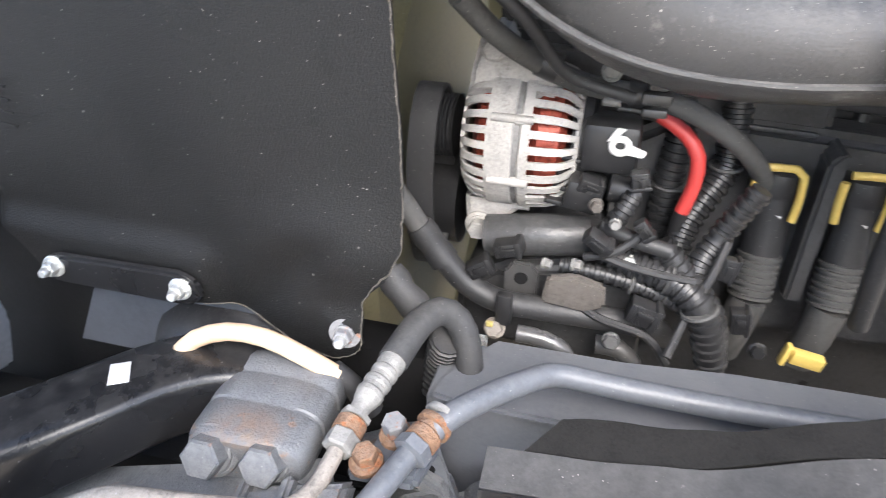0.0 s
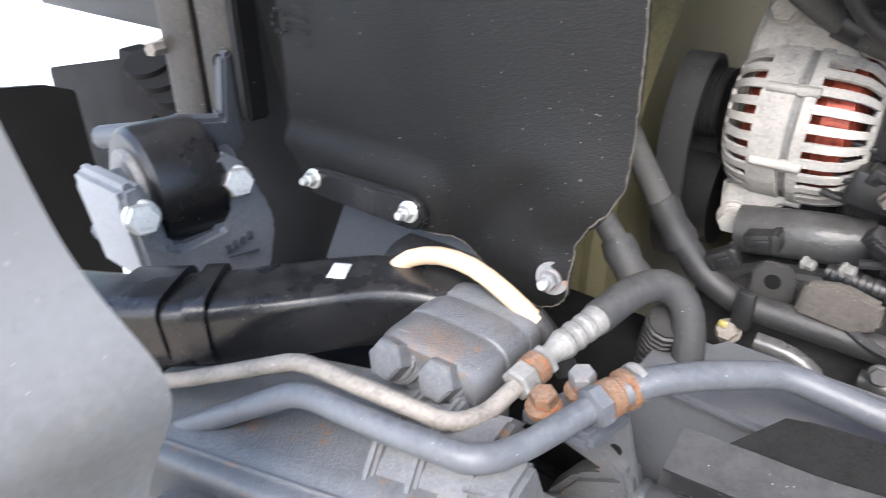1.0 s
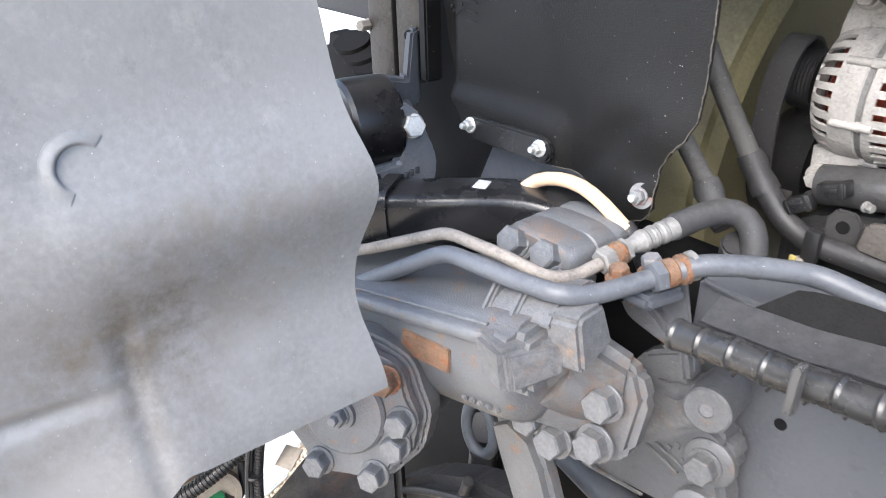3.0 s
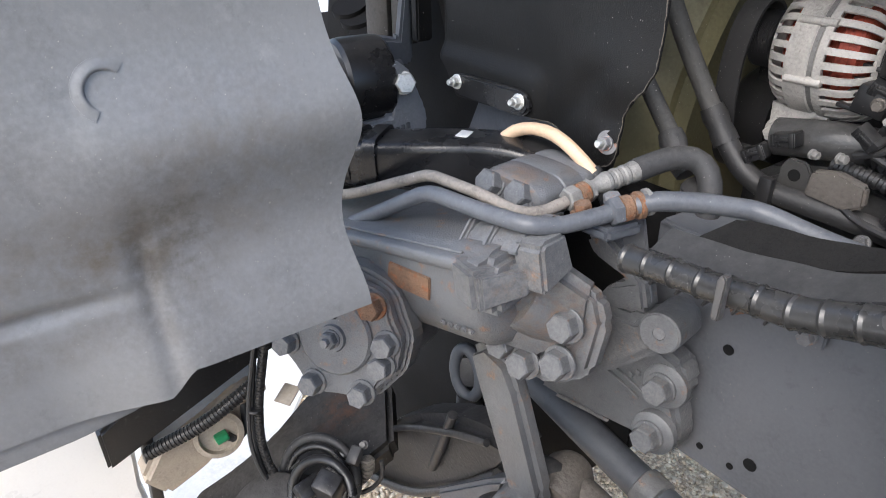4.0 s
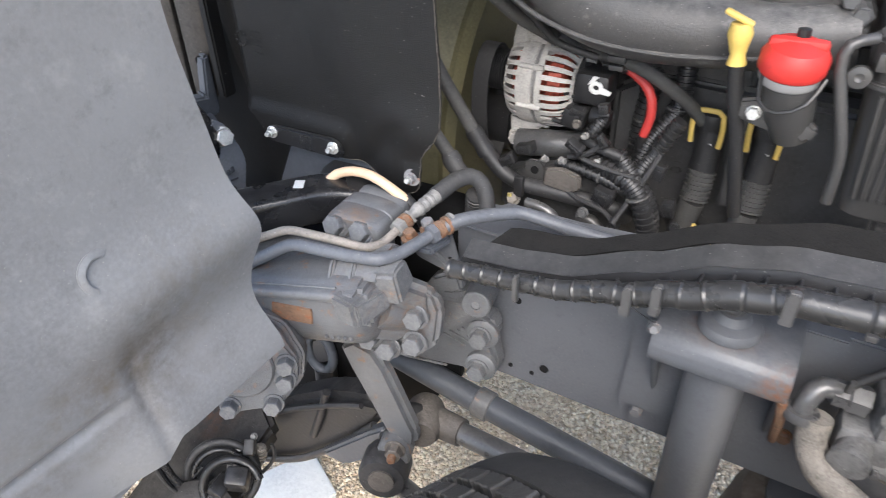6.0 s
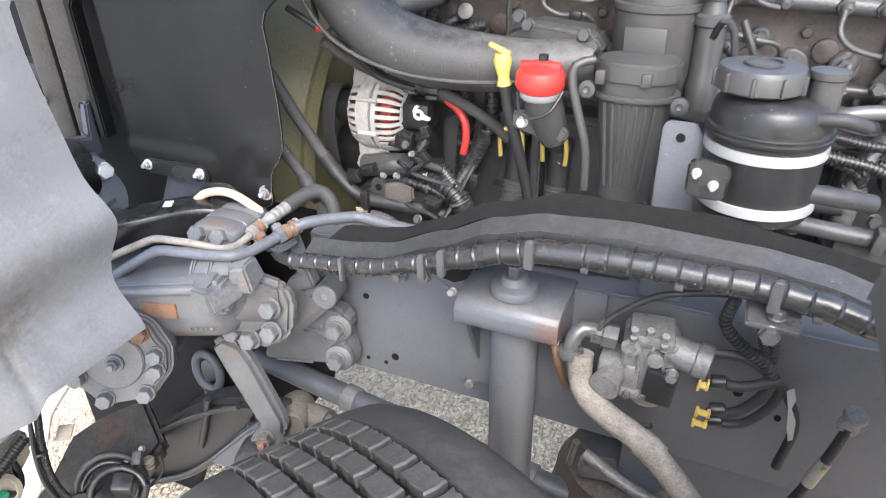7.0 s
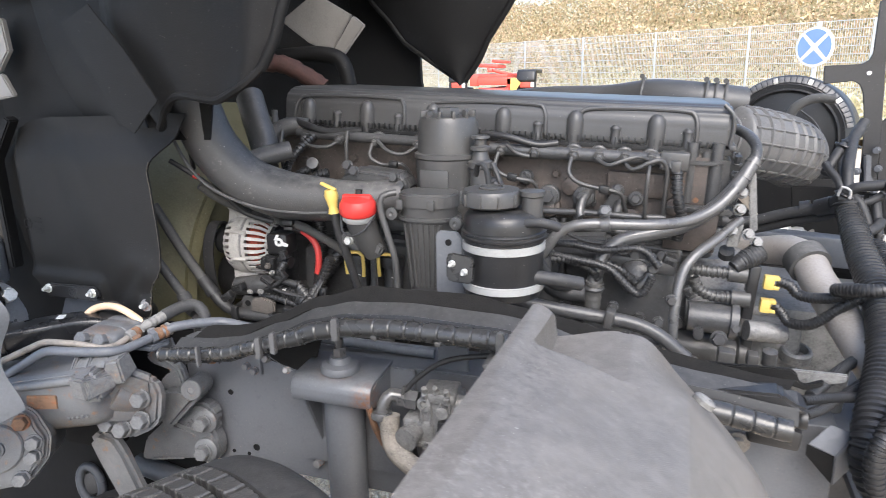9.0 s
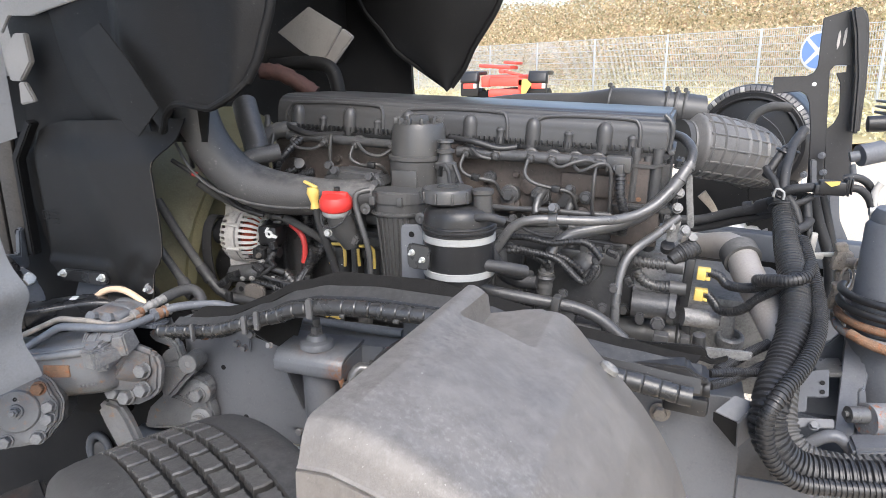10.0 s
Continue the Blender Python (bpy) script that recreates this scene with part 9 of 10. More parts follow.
part("connector_plate", box((1.191, 0.76, 1.17), (0.020, 0.035, 0.11), (0, 4, 0), 0.003), M_BLACK, gbx)
for run in ([(1.146, 0.75, 1.206), (1.181, 0.75, 1.204)], [(1.156, 0.75, 1.155), (1.19, 0.75, 1.155)]):
    part("socket", sweep(run, 0.017, 16), M_FILTER, gbx)
part("yellow_plug", joined(box((1.2180000000000002, 0.735, 1.198), (0.018, 0.020, 0.026), (0, 4, 0), 0.002), box((1.231, 0.735, 1.207), (0.010, 0.020, 0.007), (0, 4, 0), 0.0015), box((1.231, 0.735, 1.189), (0.010, 0.020, 0.007), (0, 4, 0), 0.0015)), M_YELLOW, gbx)
part("yellow_plug", joined(box((1.2160000000000002, 0.735, 1.151), (0.018, 0.020, 0.026), (0, 4, 0), 0.002), box((1.229, 0.735, 1.160), (0.010, 0.020, 0.007), (0, 4, 0), 0.0015), box((1.229, 0.735, 1.142), (0.010, 0.020, 0.007), (0, 4, 0), 0.0015)), M_YELLOW, gbx)
part("wrapped_loom", loom([(1.146, 0.75, 1.206), (1.11, 0.75, 1.207), (1.075, 0.75, 1.21)], 0.013, 0.010, 0.2), M_FILTER, gbx)
part("wrapped_loom", loom([(1.157, 0.75, 1.155), (1.122, 0.75, 1.156), (1.095, 0.75, 1.169), (1.08, 0.75, 1.197)], 0.012, 0.010, 0.2), M_FILTER, gbx)
part("plug_lead", loom([(1.233, 0.735, 1.202), (1.254, 0.73, 1.196), (1.273, 0.72, 1.181), (1.316, 0.7, 1.187), (1.37, 0.68, 1.214)], 0.0105, 0.006, 0.14), M_LOOM, gbx)
part("plug_lead", loom([(1.232, 0.735, 1.154), (1.246, 0.73, 1.14), (1.261, 0.72, 1.125), (1.295, 0.7, 1.135), (1.342, 0.69, 1.18), (1.379, 0.68, 1.209)], 0.0105, 0.006, 0.14), M_LOOM, gbx)

part("turret", joined(lathe([(0.030, 0), (0.030, 0.020), (0.026, 0.024), (0.021, 0.024), (0.020, 0.006), (0, 0.006)], (1.291, 0.8, 1.022), (0.05, -0.25, 1), 26)), M_ALLOYDARK, gbx)
part("shift_tube", sweep([(1.187, 0.73, 1.098), (1.257, 0.75, 1.09)], 0.020, 20), M_ALLOYDARK, gbx)
part("tube_end", sweep([(1.257, 0.75, 1.09), (1.265, 0.75, 1.09)], 0.012, 16), M_ENGINE, gbx)
part("lug_plate", joined(prism([(1.089, 1.102), (1.106, 1.107), (1.11, 1.084), (1.101, 1.075), (1.09, 1.081)], "y", 0.70, 0.712, 0.003)), M_ENGINE, gbx)
bolt(gbx, (1.137, 0.7, 1.086), (0, -1, 0.2), 0.022, 0.014, 1.45, M_ENGINE)
bolt(gbx, (1.164, 0.71, 1.108), (0.2, -1, 0.2), 0.016, 0.010, 1.3, M_ENGINE)
part("pump_body", joined(sweep([(1.079, 0.74, 1.113), (1.163, 0.74, 1.111)], 0.030, 22), sweep([(1.156, 0.735, 1.112), (1.17, 0.735, 1.111)], 0.036, 22)), M_ENGINE, gbx)
part("connector", box((1.147, 0.64, 1.075), (0.030, 0.03, 0.03), (0, 4, 0), 0.004), M_FILTER, gbx)
part("connector", box((1.195, 0.66, 1.068), (0.020, 0.03, 0.025), (0, 4, 0), 0.003), M_FILTER, gbx)
part("relay", lathe([(0.013, 0), (0.013, 0.028), (0.009, 0.030), (0, 0.030)], (1.223, 0.66, 1.062), (0, -0.2, 1), 16), M_ENGINE, gbx)
for p_ in ((1.102, 0.8, 1.238), (1.144, 0.8, 1.235), (1.065, 0.8, 1.228)):
    part("housing_lug", lathe([(0.016, -0.01), (0.015, 0.006), (0.008, 0.007), (0, 0.006)], p_, (0, -0.6, 0.8), 18), M_ENGINE, gbx)
part("breather_bellows", sweep(spline([(1.154, 0.74, 1.22), (1.17, 0.75, 1.231), (1.188, 0.76, 1.24), (1.199, 0.77, 1.247)], 0.002), lambda s: 0.013 + 0.008 * min(1, s / 0.03) * (1 if (s / 0.006) % 1 < 0.55 else 0.8), 18), M_RUBBER, gbx)

# exhaust pipe, heat shields
exh = thing("exhaust_pipe", (1.35, 0.95, 0.9), "grey heat stained exhaust pipe with a clamped elbow", "exhaust pipe")
part("pipe", sweep(spline([(1.187, 0.98, 1.205), (1.225, 0.95, 1.207), (1.273, 0.9, 1.221), (1.299, 0.85, 1.217), (1.311, 0.8, 1.192), (1.342, 0.72, 1.15), (1.369, 0.65, 1.111), (1.395, 0.6, 1.074)], 0.02), lambda s: 0.033 - 0.006 * step01(0.12, 0.0, s), 22), M_EXHAUST, exh)
part("clamp_ring", sweep([(1.293, 0.86, 1.222), (1.304, 0.83, 1.208)], 0.041, 28), M_RUBBERGREY, exh)
part("bellows", sweep(spline([(1.166, 0.94, 1.172), (1.185, 0.97, 1.189), (1.204, 0.99, 1.201)], 0.003), lambda s: 0.024 + 0.004 * math.sin(s * 520), 18), M_ALLOYDARK, exh)
foil = thing("heat_shield", (1.55, 1.5, 1.2), "crumpled silver heat shield foil round the rear pipe", "heat shield")
part("foil", sweep(spline([(1.286, 1.4, 1.164), (1.346, 1.4, 1.139), (1.403, 1.4, 1.127)]), lambda s: 0.030 + 0.006 * math.sin(s * 160), 16), M_FOIL, foil)
part("foil", sweep(spline([(1.221, 1.5, 1.238), (1.255, 1.5, 1.198), (1.274, 1.5, 1.165)]), lambda s: 0.018 - 0.1 * s, 12, 0.4), M_TAN, foil)
part("rail_beyond", box((1.6, 1.30, 1.12), (1.2, 0.06, 0.08), (0, 3, 0), 0.01), M_CASTDARK, foil)

M_BELLOWS = mat("grey_bellows_rubber", (0.115, 0.113, 0.111), 0.42, var=0.2, scale=18, bump=0.15, dust=0.25)
# air intake bellows, air filter
bel = thing("intake_bellows", (1.3, 1.45, 1.3), "grey ribbed rubber intake bellows to the air filter", "intake bellows")
BEL = spline([(1.155, 1.35, 1.410), (1.21, 1.385, 1.400), (1.28, 1.44, 1.382), (1.34, 1.52, 1.358), (1.368, 1.61, 1.33)], 0.004)
part("bellows", sweep(BEL, lambda s: 0.090 + (0.006 if (s / 0.036) % 1 < 0.14 else 0) - 0.03 * step01(0.03, 0.0, s), 36), M_BELLOWS, bel, sharp=30)
for k in range(14):
    a = 2 * math.pi * k / 14
    out = []
    for i in range(2, len(BEL) - 1, 3):
        t = (BEL[i + 1] - BEL[i - 1]).normalized()
        side = t.cross(Vector((0, 0, 1))).normalized()
        out.append(BEL[i] + 0.0912 * (math.cos(a) * side + math.sin(a) * side.cross(t)))
    part("length_rib", sweep(out[2:], 0.0032, 6), M_BELLOWS, bel)
part("neck_band", sweep([(1.135, 1.34, 1.414), (1.155, 1.355, 1.411)], 0.066, 28), M_FILTER, bel)
filt2 = thing("air_filter_housing", (1.37, 1.86, 1.10), "black round air filter housing with a slotted rim", "air filter")
AFA = Vector((-0.25, -1, 0.05)).normalized()
part("drum", lathe([(0.0, 0.03), (0.12, 0.03), (0.155, 0.022), (0.175, 0.026), (0.198, 0.010), (0.205, -0.01), (0.205, -0.40), (0, -0.40)], (1.375, 1.864, 1.362), AFA, 60), M_BLACK, filt2)
part("drum_foot", prism([(1.02, 0.80), (1.02, 1.10), (1.18, 1.25), (1.53, 1.25), (1.60, 1.05), (1.60, 0.80)], "y", 1.80, 1.84, 0.01), M_BLACK, filt2)
part("face_ring", lathe([(0.150, 0.024), (0.156, 0.032), (0.162, 0.024)], (1.375, 1.864, 1.362), AFA, 60), M_BLACK, filt2)
for k in range(26):
    a = radians(35 + 5.2 * k)
    e1 = AFA.cross(Vector((0, 0, 1))).normalized()
    e2 = e1.cross(AFA)
    c = Vector((1.375, 1.864, 1.362)) + AFA * 0.018 + 0.1885 * (math.cos(a) * e1 + math.sin(a) * e2)
    m4 = Matrix.Translation(c) @ Matrix((tuple(math.cos(a) * e1[i] + math.sin(a) * e2[i] for i in range(3)), tuple(-math.sin(a) * e1[i] + math.cos(a) * e2[i] for i in range(3)), tuple(AFA))).transposed().to_4x4()
    sl = box((0, 0, 0), (0.022, 0.014, 0.006), (0, 35, 0), 0.001)
    bmesh.ops.transform(sl, matrix=m4, verts=sl.verts)
    part("rim_slot", sl, M_PLATE if k % 6 == 2 else M_BELLOWS, filt2)
part("hose_over", tube([(1.345, 1.62, 1.44), (1.36, 1.62, 1.476), (1.405, 1.62, 1.502), (1.461, 1.62, 1.5)], 0.014, 12), M_RUBBERGREY, filt2)
part("seam", tube([(1.389, 1.77, 1.466), (1.436, 1.77, 1.43), (1.467, 1.77, 1.385), (1.479, 1.77, 1.348)], 0.003, 6), M_FILTER, filt2)
ctube = thing("charge_air_tube", (0.9, 1.45, 1.40), "black moulded charge air tube with clamps beyond the engine", "air tube")
part("tube", sweep(spline([(0.50, 1.52, 1.50), (0.65, 1.50, 1.515), (0.86, 1.46, 1.518), (0.98, 1.42, 1.518), (1.10, 1.40, 1.508), (1.20, 1.42, 1.495)], 0.02), lambda s: 0.030 + 0.018 * step01(0.3, 0.5, s), 22), M_COVER, ctube)
for at in ((0.93, 1.44, 1.518), (1.10, 1.40, 1.508), (1.125, 1.405, 1.506), (1.15, 1.41, 1.503)):
    part("clamp", lathe([(0.053, -0.005), (0.055, 0), (0.053, 0.005)], at, (1, -0.05, -0.1), 28), M_FILTER, ctube)
    part("clamp_screw", lathe([(0.007, -0.012), (0.007, 0.012), (0, 0.012)], (at[0], at[1] - 0.02, at[2] + 0.056), (0, 1, 0), 12), M_FILTER, ctube)

# black steel bracket behind the engine
M_BRACKET = mat("satin_black_steel", (0.030, 0.030, 0.032), 0.36, var=0.2, scale=12, bump=0.08, dust=0.12)
brk = thing("rear_bracket", (1.55, 1.3, 1.05), "tall black steel bracket with slots and a side tab", "bracket")
part("plate", prism([(1.477, 1.745), (1.537, 1.765), (1.556, 1.624), (1.518, 1.624), (1.508, 1.61), (1.52, 1.452), (1.528, 1.306), (1.49, 1.3), (1.482, 1.443), (1.469, 1.526), (1.459, 1.548), (1.443, 1.557), (1.378, 1.55), (1.374, 1.595), (1.456, 1.598), (1.471, 1.607), (1.478, 1.624)], "y", 1.35, 1.358, 0.0015, 1), M_BRACKET, brk)
part("inner_web", prism([(1.54, 1.734), (1.55, 1.733), (1.571, 1.621), (1.585, 1.446), (1.598, 1.302), (1.532, 1.298), (1.52, 1.455), (1.536, 1.472), (1.546, 1.499), (1.538, 1.578), (1.525, 1.604), (1.549, 1.607)], "y", 1.361, 1.367, 0.0015, 1), M_BRACKET, brk)
part("edge_flange", prism([(1.532, 1.764), (1.546, 1.77), (1.562, 1.763), (1.574, 1.742), (1.583, 1.677), (1.59, 1.578), (1.591, 1.451), (1.572, 1.448), (1.564, 1.593), (1.547, 1.705)], "y", 1.31, 1.349, 0.006, 3), M_BRACKET, brk)
# Pale inserts: paint the bright background seen through the slots and hole.
for c_ in ((1.518, 1.348, 1.689), (1.532, 1.348, 1.696)):
    part("slot", prism([(c_[0] - 0.001, c_[2] - 0.024), (c_[0] + 0.003, c_[2] - 0.014), (c_[0] + 0.004, c_[2] + 0.012), (c_[0] + 0.002, c_[2] + 0.024), (c_[0] - 0.002, c_[2] + 0.016), (c_[0] - 0.003, c_[2] - 0.012)], "y", 1.3475, 1.3495, 0.0), M_PLATE, brk)
hc_ = Vector((1.475, 1.348, 1.576))
part("round_hole", lathe([(0.0055, 0), (0.0055, 0.001), (0, 0.001)], hc_, (0, -1, 0), 14), M_WHITE, brk)
part("leg", prism([(1.545, 1.297), (1.573, 1.299), (1.587, 1.204), (1.618, 1.14), (1.636, 1.086), (1.642, 1.003), (1.62, 1.001), (1.606, 1.083), (1.567, 1.17)], "y", 1.372, 1.392, 0.004), M_CHASSIS, brk)
part("leg", prism([(1.487, 1.375), (1.502, 1.376), (1.508, 1.322), (1.532, 1.284), (1.518, 1.275), (1.495, 1.305)], "y", 1.325, 1.345, 0.003), M_CHASSIS, brk)
for at in ((1.516, 1.34, 1.387), (1.525, 1.34, 1.341), (1.477, 1.33, 1.334)):
    part("stud", lathe([(0.009, 0), (0.009, 0.012), (0.006, 0.013), (0.006, 0.022), (0, 0.022)], at, (-0.4, -1, 0), 12), M_CHASSIS, brk)
part("side_stack", joined(*[box((1.74, 1.5, 1.52 - 0.016 * k), (0.14, 0.12, 0.006), (0, 4, 0), 0.001) for k in range(5)], tube([(1.62, 1.38, 1.47), (1.70, 1.38, 1.475)], 0.022, 14)), M_BLACK, brk)
part("valve_body", joined(sweep([(1.534, 1.1, 1.412), (1.554, 1.1, 1.416)], 0.013, 14), sweep([(1.554, 1.1, 1.416), (1.603, 1.12, 1.426)], 0.026, 18), sweep([(1.542, 1.1, 1.394), (1.547, 1.1, 1.372)], 0.007, 12)), M_CHASSIS, brk)
part("white_hose", tube([(1.58, 1, 1.273), (1.576, 1, 1.308), (1.574, 1, 1.347), (1.584, 1, 1.367)], 0.008, 10), M_PLATE, brk)
part("hose_fitting", sweep([(1.568, 1, 1.304), (1.584, 1, 1.305)], 0.012, 12), M_BAND, brk)

# corrugated hose bundle at the rear
big = thing("corrugated_hoses", (1.38, 0.6, 0.87), "thick black corrugated hose bundle tied to the chassis", "hose bundle")
part("large_hose", sweep(spline([(1.392, 1, 1.299), (1.393, 0.88, 1.25), (1.395, 0.7, 1.19), (1.382, 0.58, 1.15), (1.355, 0.48, 1.112), (1.334, 0.41, 1.078), (1.336, 0.39, 1.026), (1.374, 0.39, 0.981), (1.434, 0.395, 0.969), (1.536, 0.4, 0.979)], 0.0022), lambda s: 0.0305 - 0.004 * (1 if (s / 0.0105) % 1 < 0.4 else 0) - 0.005 * step01(0.2, 0.0, s), 20), M_LOOM, big)
part("grey_hose", sweep(spline([(1.391, 0.62, 1.125), (1.37, 0.52, 1.074), (1.364, 0.46, 1.025), (1.388, 0.43, 0.984), (1.448, 0.43, 0.967), (1.546, 0.44, 0.977)], 0.0025), lambda s: 0.0245 - 0.0035 * (1 if (s / 0.011) % 1 < 0.4 else 0), 18), M_RUBBERGREY, big)
part("thin_hose", loom([(1.419, 0.86, 1.257), (1.426, 0.76, 1.223), (1.428, 0.65, 1.187), (1.414, 0.54, 1.16), (1.383, 0.45, 1.135), (1.34, 0.37, 1.11), (1.322, 0.35, 1.067), (1.337, 0.35, 1.008), (1.379, 0.355, 0.971), (1.436, 0.36, 0.969), (1.53, 0.37, 0.977)], 0.0145, 0.008, 0.16), M_LOOM, big)
part("wrapped_lead", tube([(1.125, 1.1, 1.234), (1.209, 1.1, 1.237), (1.286, 1.08, 1.265), (1.358, 1.04, 1.292), (1.383, 1.02, 1.322)], 0.0125, 14), M_RUBBER, big)
part("wrapped_lead", tube([(1.126, 1.12, 1.206), (1.211, 1.12, 1.213), (1.302, 1.09, 1.246), (1.367, 1.05, 1.274), (1.394, 1.02, 1.301)], 0.0125, 14), M_RUBBER, big)
part("tape_wrap", sweep([(1.313, 1.07, 1.28), (1.333, 1.065, 1.285)], 0.0165, 14), M_BLACK, big)
part("tape_wrap", sweep([(1.345, 1.055, 1.285), (1.371, 1.035, 1.299)], 0.020, 14), M_BLACK, big)
for pts, r_ in (([(1.384, 1, 1.331), (1.4, 0.99, 1.345), (1.422, 0.985, 1.35), (1.451, 0.98, 1.355)], 0.011), ([(1.394, 1, 1.329), (1.41, 0.98, 1.313), (1.421, 0.97, 1.286), (1.43, 0.96, 1.262)], 0.010),
                ([(1.374, 1, 1.315), (1.399, 0.985, 1.311), (1.427, 0.98, 1.319), (1.449, 0.985, 1.333)], 0.008), ([(1.439, 1, 1.329), (1.442, 0.97, 1.285), (1.444, 0.95, 1.253), (1.452, 0.95, 1.224)], 0.010),
                ([(1.457, 1.03, 1.325), (1.477, 1.03, 1.261), (1.502, 1.03, 1.194), (1.518, 1.03, 1.111), (1.513, 1, 1.034)], 0.013), ([(1.479, 1.05, 1.325), (1.503, 1.05, 1.245), (1.526, 1.05, 1.163), (1.531, 1.03, 1.098)], 0.011),
                ([(1.381, 1.02, 1.332), (1.373, 1.04, 1.355), (1.361, 1.06, 1.369), (1.354, 1.08, 1.382)], 0.009), ([(1.356, 1.08, 1.36), (1.376, 1.1, 1.395), (1.393, 1.12, 1.418), (1.412, 1.14, 1.43), (1.434, 1.16, 1.453)], 0.0115),
                ([(1.391, 1.02, 1.332), (1.394, 1.05, 1.375), (1.405, 1.1, 1.41), (1.416, 1.14, 1.436), (1.442, 1.18, 1.469)], 0.012), ([(1.385, 1.05, 1.347), (1.387, 1.09, 1.383), (1.399, 1.12, 1.414)], 0.008),
                ([(1.506, 0.99, 1.374), (1.527, 0.99, 1.38), (1.553, 1, 1.37), (1.574, 1.02, 1.343), (1.583, 1.03, 1.307)], 0.009), ([(1.522, 0.99, 1.355), (1.542, 0.99, 1.353), (1.564, 1, 1.332), (1.572, 1, 1.312)], 0.009),
                ([(1.397, 0.9, 1.252), (1.413, 0.91, 1.267), (1.434, 0.93, 1.274), (1.444, 0.95, 1.283)], 0.0105)):
    part("wrapped_lead", tube(pts, r_, 12), M_RUBBER, big)
for at in ((1.411, 1.13, 1.423), (1.396, 1.12, 1.418), (1.384, 1, 1.326), (1.402, 0.97, 1.289)):
    part("cable_tie", lathe([(0.021, -0.003), (0.023, 0), (0.021, 0.003)], at, (0.4, 0, 1), 18), M_BLACK, big)
part("black_cap", sweep([(1.371, 1, 1.32), (1.415, 0.99, 1.316)], 0.014, 14), M_BLACK, big)
part("tie_tail", tube([(1.366, 0.98, 1.328), (1.37, 0.975, 1.348), (1.387, 0.975, 1.341), (1.387, 0.975, 1.323)], 0.003, 6), M_BAND, big)
for at in ((1.392, 1, 1.299), (1.384, 0.585, 1.154), (1.345, 0.445, 1.095)):
    part("cable_tie", lathe([(0.0325, -0.003), (0.034, 0), (0.0325, 0.003)], at, (0, 0.6, 0.8), 24), M_BLACK, big)
part("sleeve_run", loom([(1.318, 0.69, 1.206), (1.345, 0.66, 1.218), (1.377, 0.645, 1.225), (1.404, 0.66, 1.233), (1.416, 0.7, 1.245)], 0.0125, 0.006, 0.12), M_LOOM, big)
part("label_plug", joined(box((1.482, 0.97, 1.357), (0.055, 0.030, 0.032), (0, 2, 0), 0.004), box((1.459, 0.97, 1.352), (0.026, 0.026, 0.026), (0, 2, 0), 0.005), *[box((1.513, 0.97, 1.361), (0.004, 0.034, 0.040), (0, 2, 0), 0.001), box((1.509, 0.97, 1.361), (0.004, 0.032, 0.036), (0, 2, 0), 0.001), box((1.519, 0.97, 1.362), (0.004, 0.030, 0.034), (0, 2, 0), 0.001)]), M_BLACK, big)
part("yellow_tag", prism([(1.462, 1.373), (1.494, 1.375), (1.492, 1.367), (1.477, 1.362)], "y", 0.949, 0.953, 0.0006, 1), M_YELLOW, big)
part("grey_elbow", joined(box((1.454, 0.94, 1.235), (0.014, 0.014, 0.045), (0, 4, 0), 0.003), box((1.464, 0.94, 1.204), (0.030, 0.014, 0.014), (0, 0, 0), 0.003), box((1.486, 0.94, 1.209), (0.035, 0.010, 0.010), (0, -6, 0), 0.003)), M_PLATE, big)
M_COUPLE = mat("dirty_beige_casting", (0.24, 0.205, 0.165), 0.75, var=0.45, scale=70, bump=0.8, fine=260, rust=0.3, dust=0.3, rust_col=(0.12, 0.075, 0.045))
for base, k in ((Vector((1.513, 0.92, 1.198)), 0), (Vector((1.509, 0.88, 1.118)), 1)):
    cl = thing("hose_coupling", tuple(base), "dirty beige air hose coupling head", "coupling", "hose couplings")
    part("head", joined(box(base + Vector((-0.004, 0, 0.034)), (0.024, 0.026, 0.022), (0, -14, 0), 0.005), box(base + Vector((0, 0, 0.006)), (0.036, 0.030, 0.046), (0, 10, 0), 0.008), lathe([(0.013, 0), (0.013, 0.020), (0.009, 0.021), (0.008, 0.012), (0, 0.012)], base + Vector((0.010, -0.008, 0.004)), (0.8, -0.6, 0), 16), box(base + Vector((-0.016, -0.006, 0.0)), (0.010, 0.022, 0.030), (0, 10, 8), 0.003)), M_COUPLE, cl)
    part("latch", joined(box(base + Vector((0.004, -0.002, -0.034)), (0.030, 0.024, 0.030), (0, -8, 0), 0.006), box(base + Vector((0.006, -0.004, -0.052)), (0.020, 0.020, 0.014), (0, 12, 0), 0.005)), M_COUPLE, cl)
    part("loop", sweep([base + Vector((0.012 + 0.013 * math.cos(a), -0.016, -0.034 + 0.028 * math.sin(a))) for a in (2 * math.pi * i / 20 for i in range(21))], 0.003, 8), M_TAN, cl)
dry = thing("air_dryer", (1.53, 0.75, 0.95), "black air dryer canister with a rusty steel coil pipe", "air dryer")
part("canister", lathe([(0.05, 0.90), (0.075, 0.94), (0.080, 1.10), (0.085, 1.105), (0.085, 1.12), (0.078, 1.125), (0.074, 1.315), (0.066, 1.325), (0.066, 1.335), (0.058, 1.350), (0.03, 1.356), (0, 1.357)], (1.590, 0.78, 0.0), (0, 0, 1), 40), M_CHASSIS, dry)
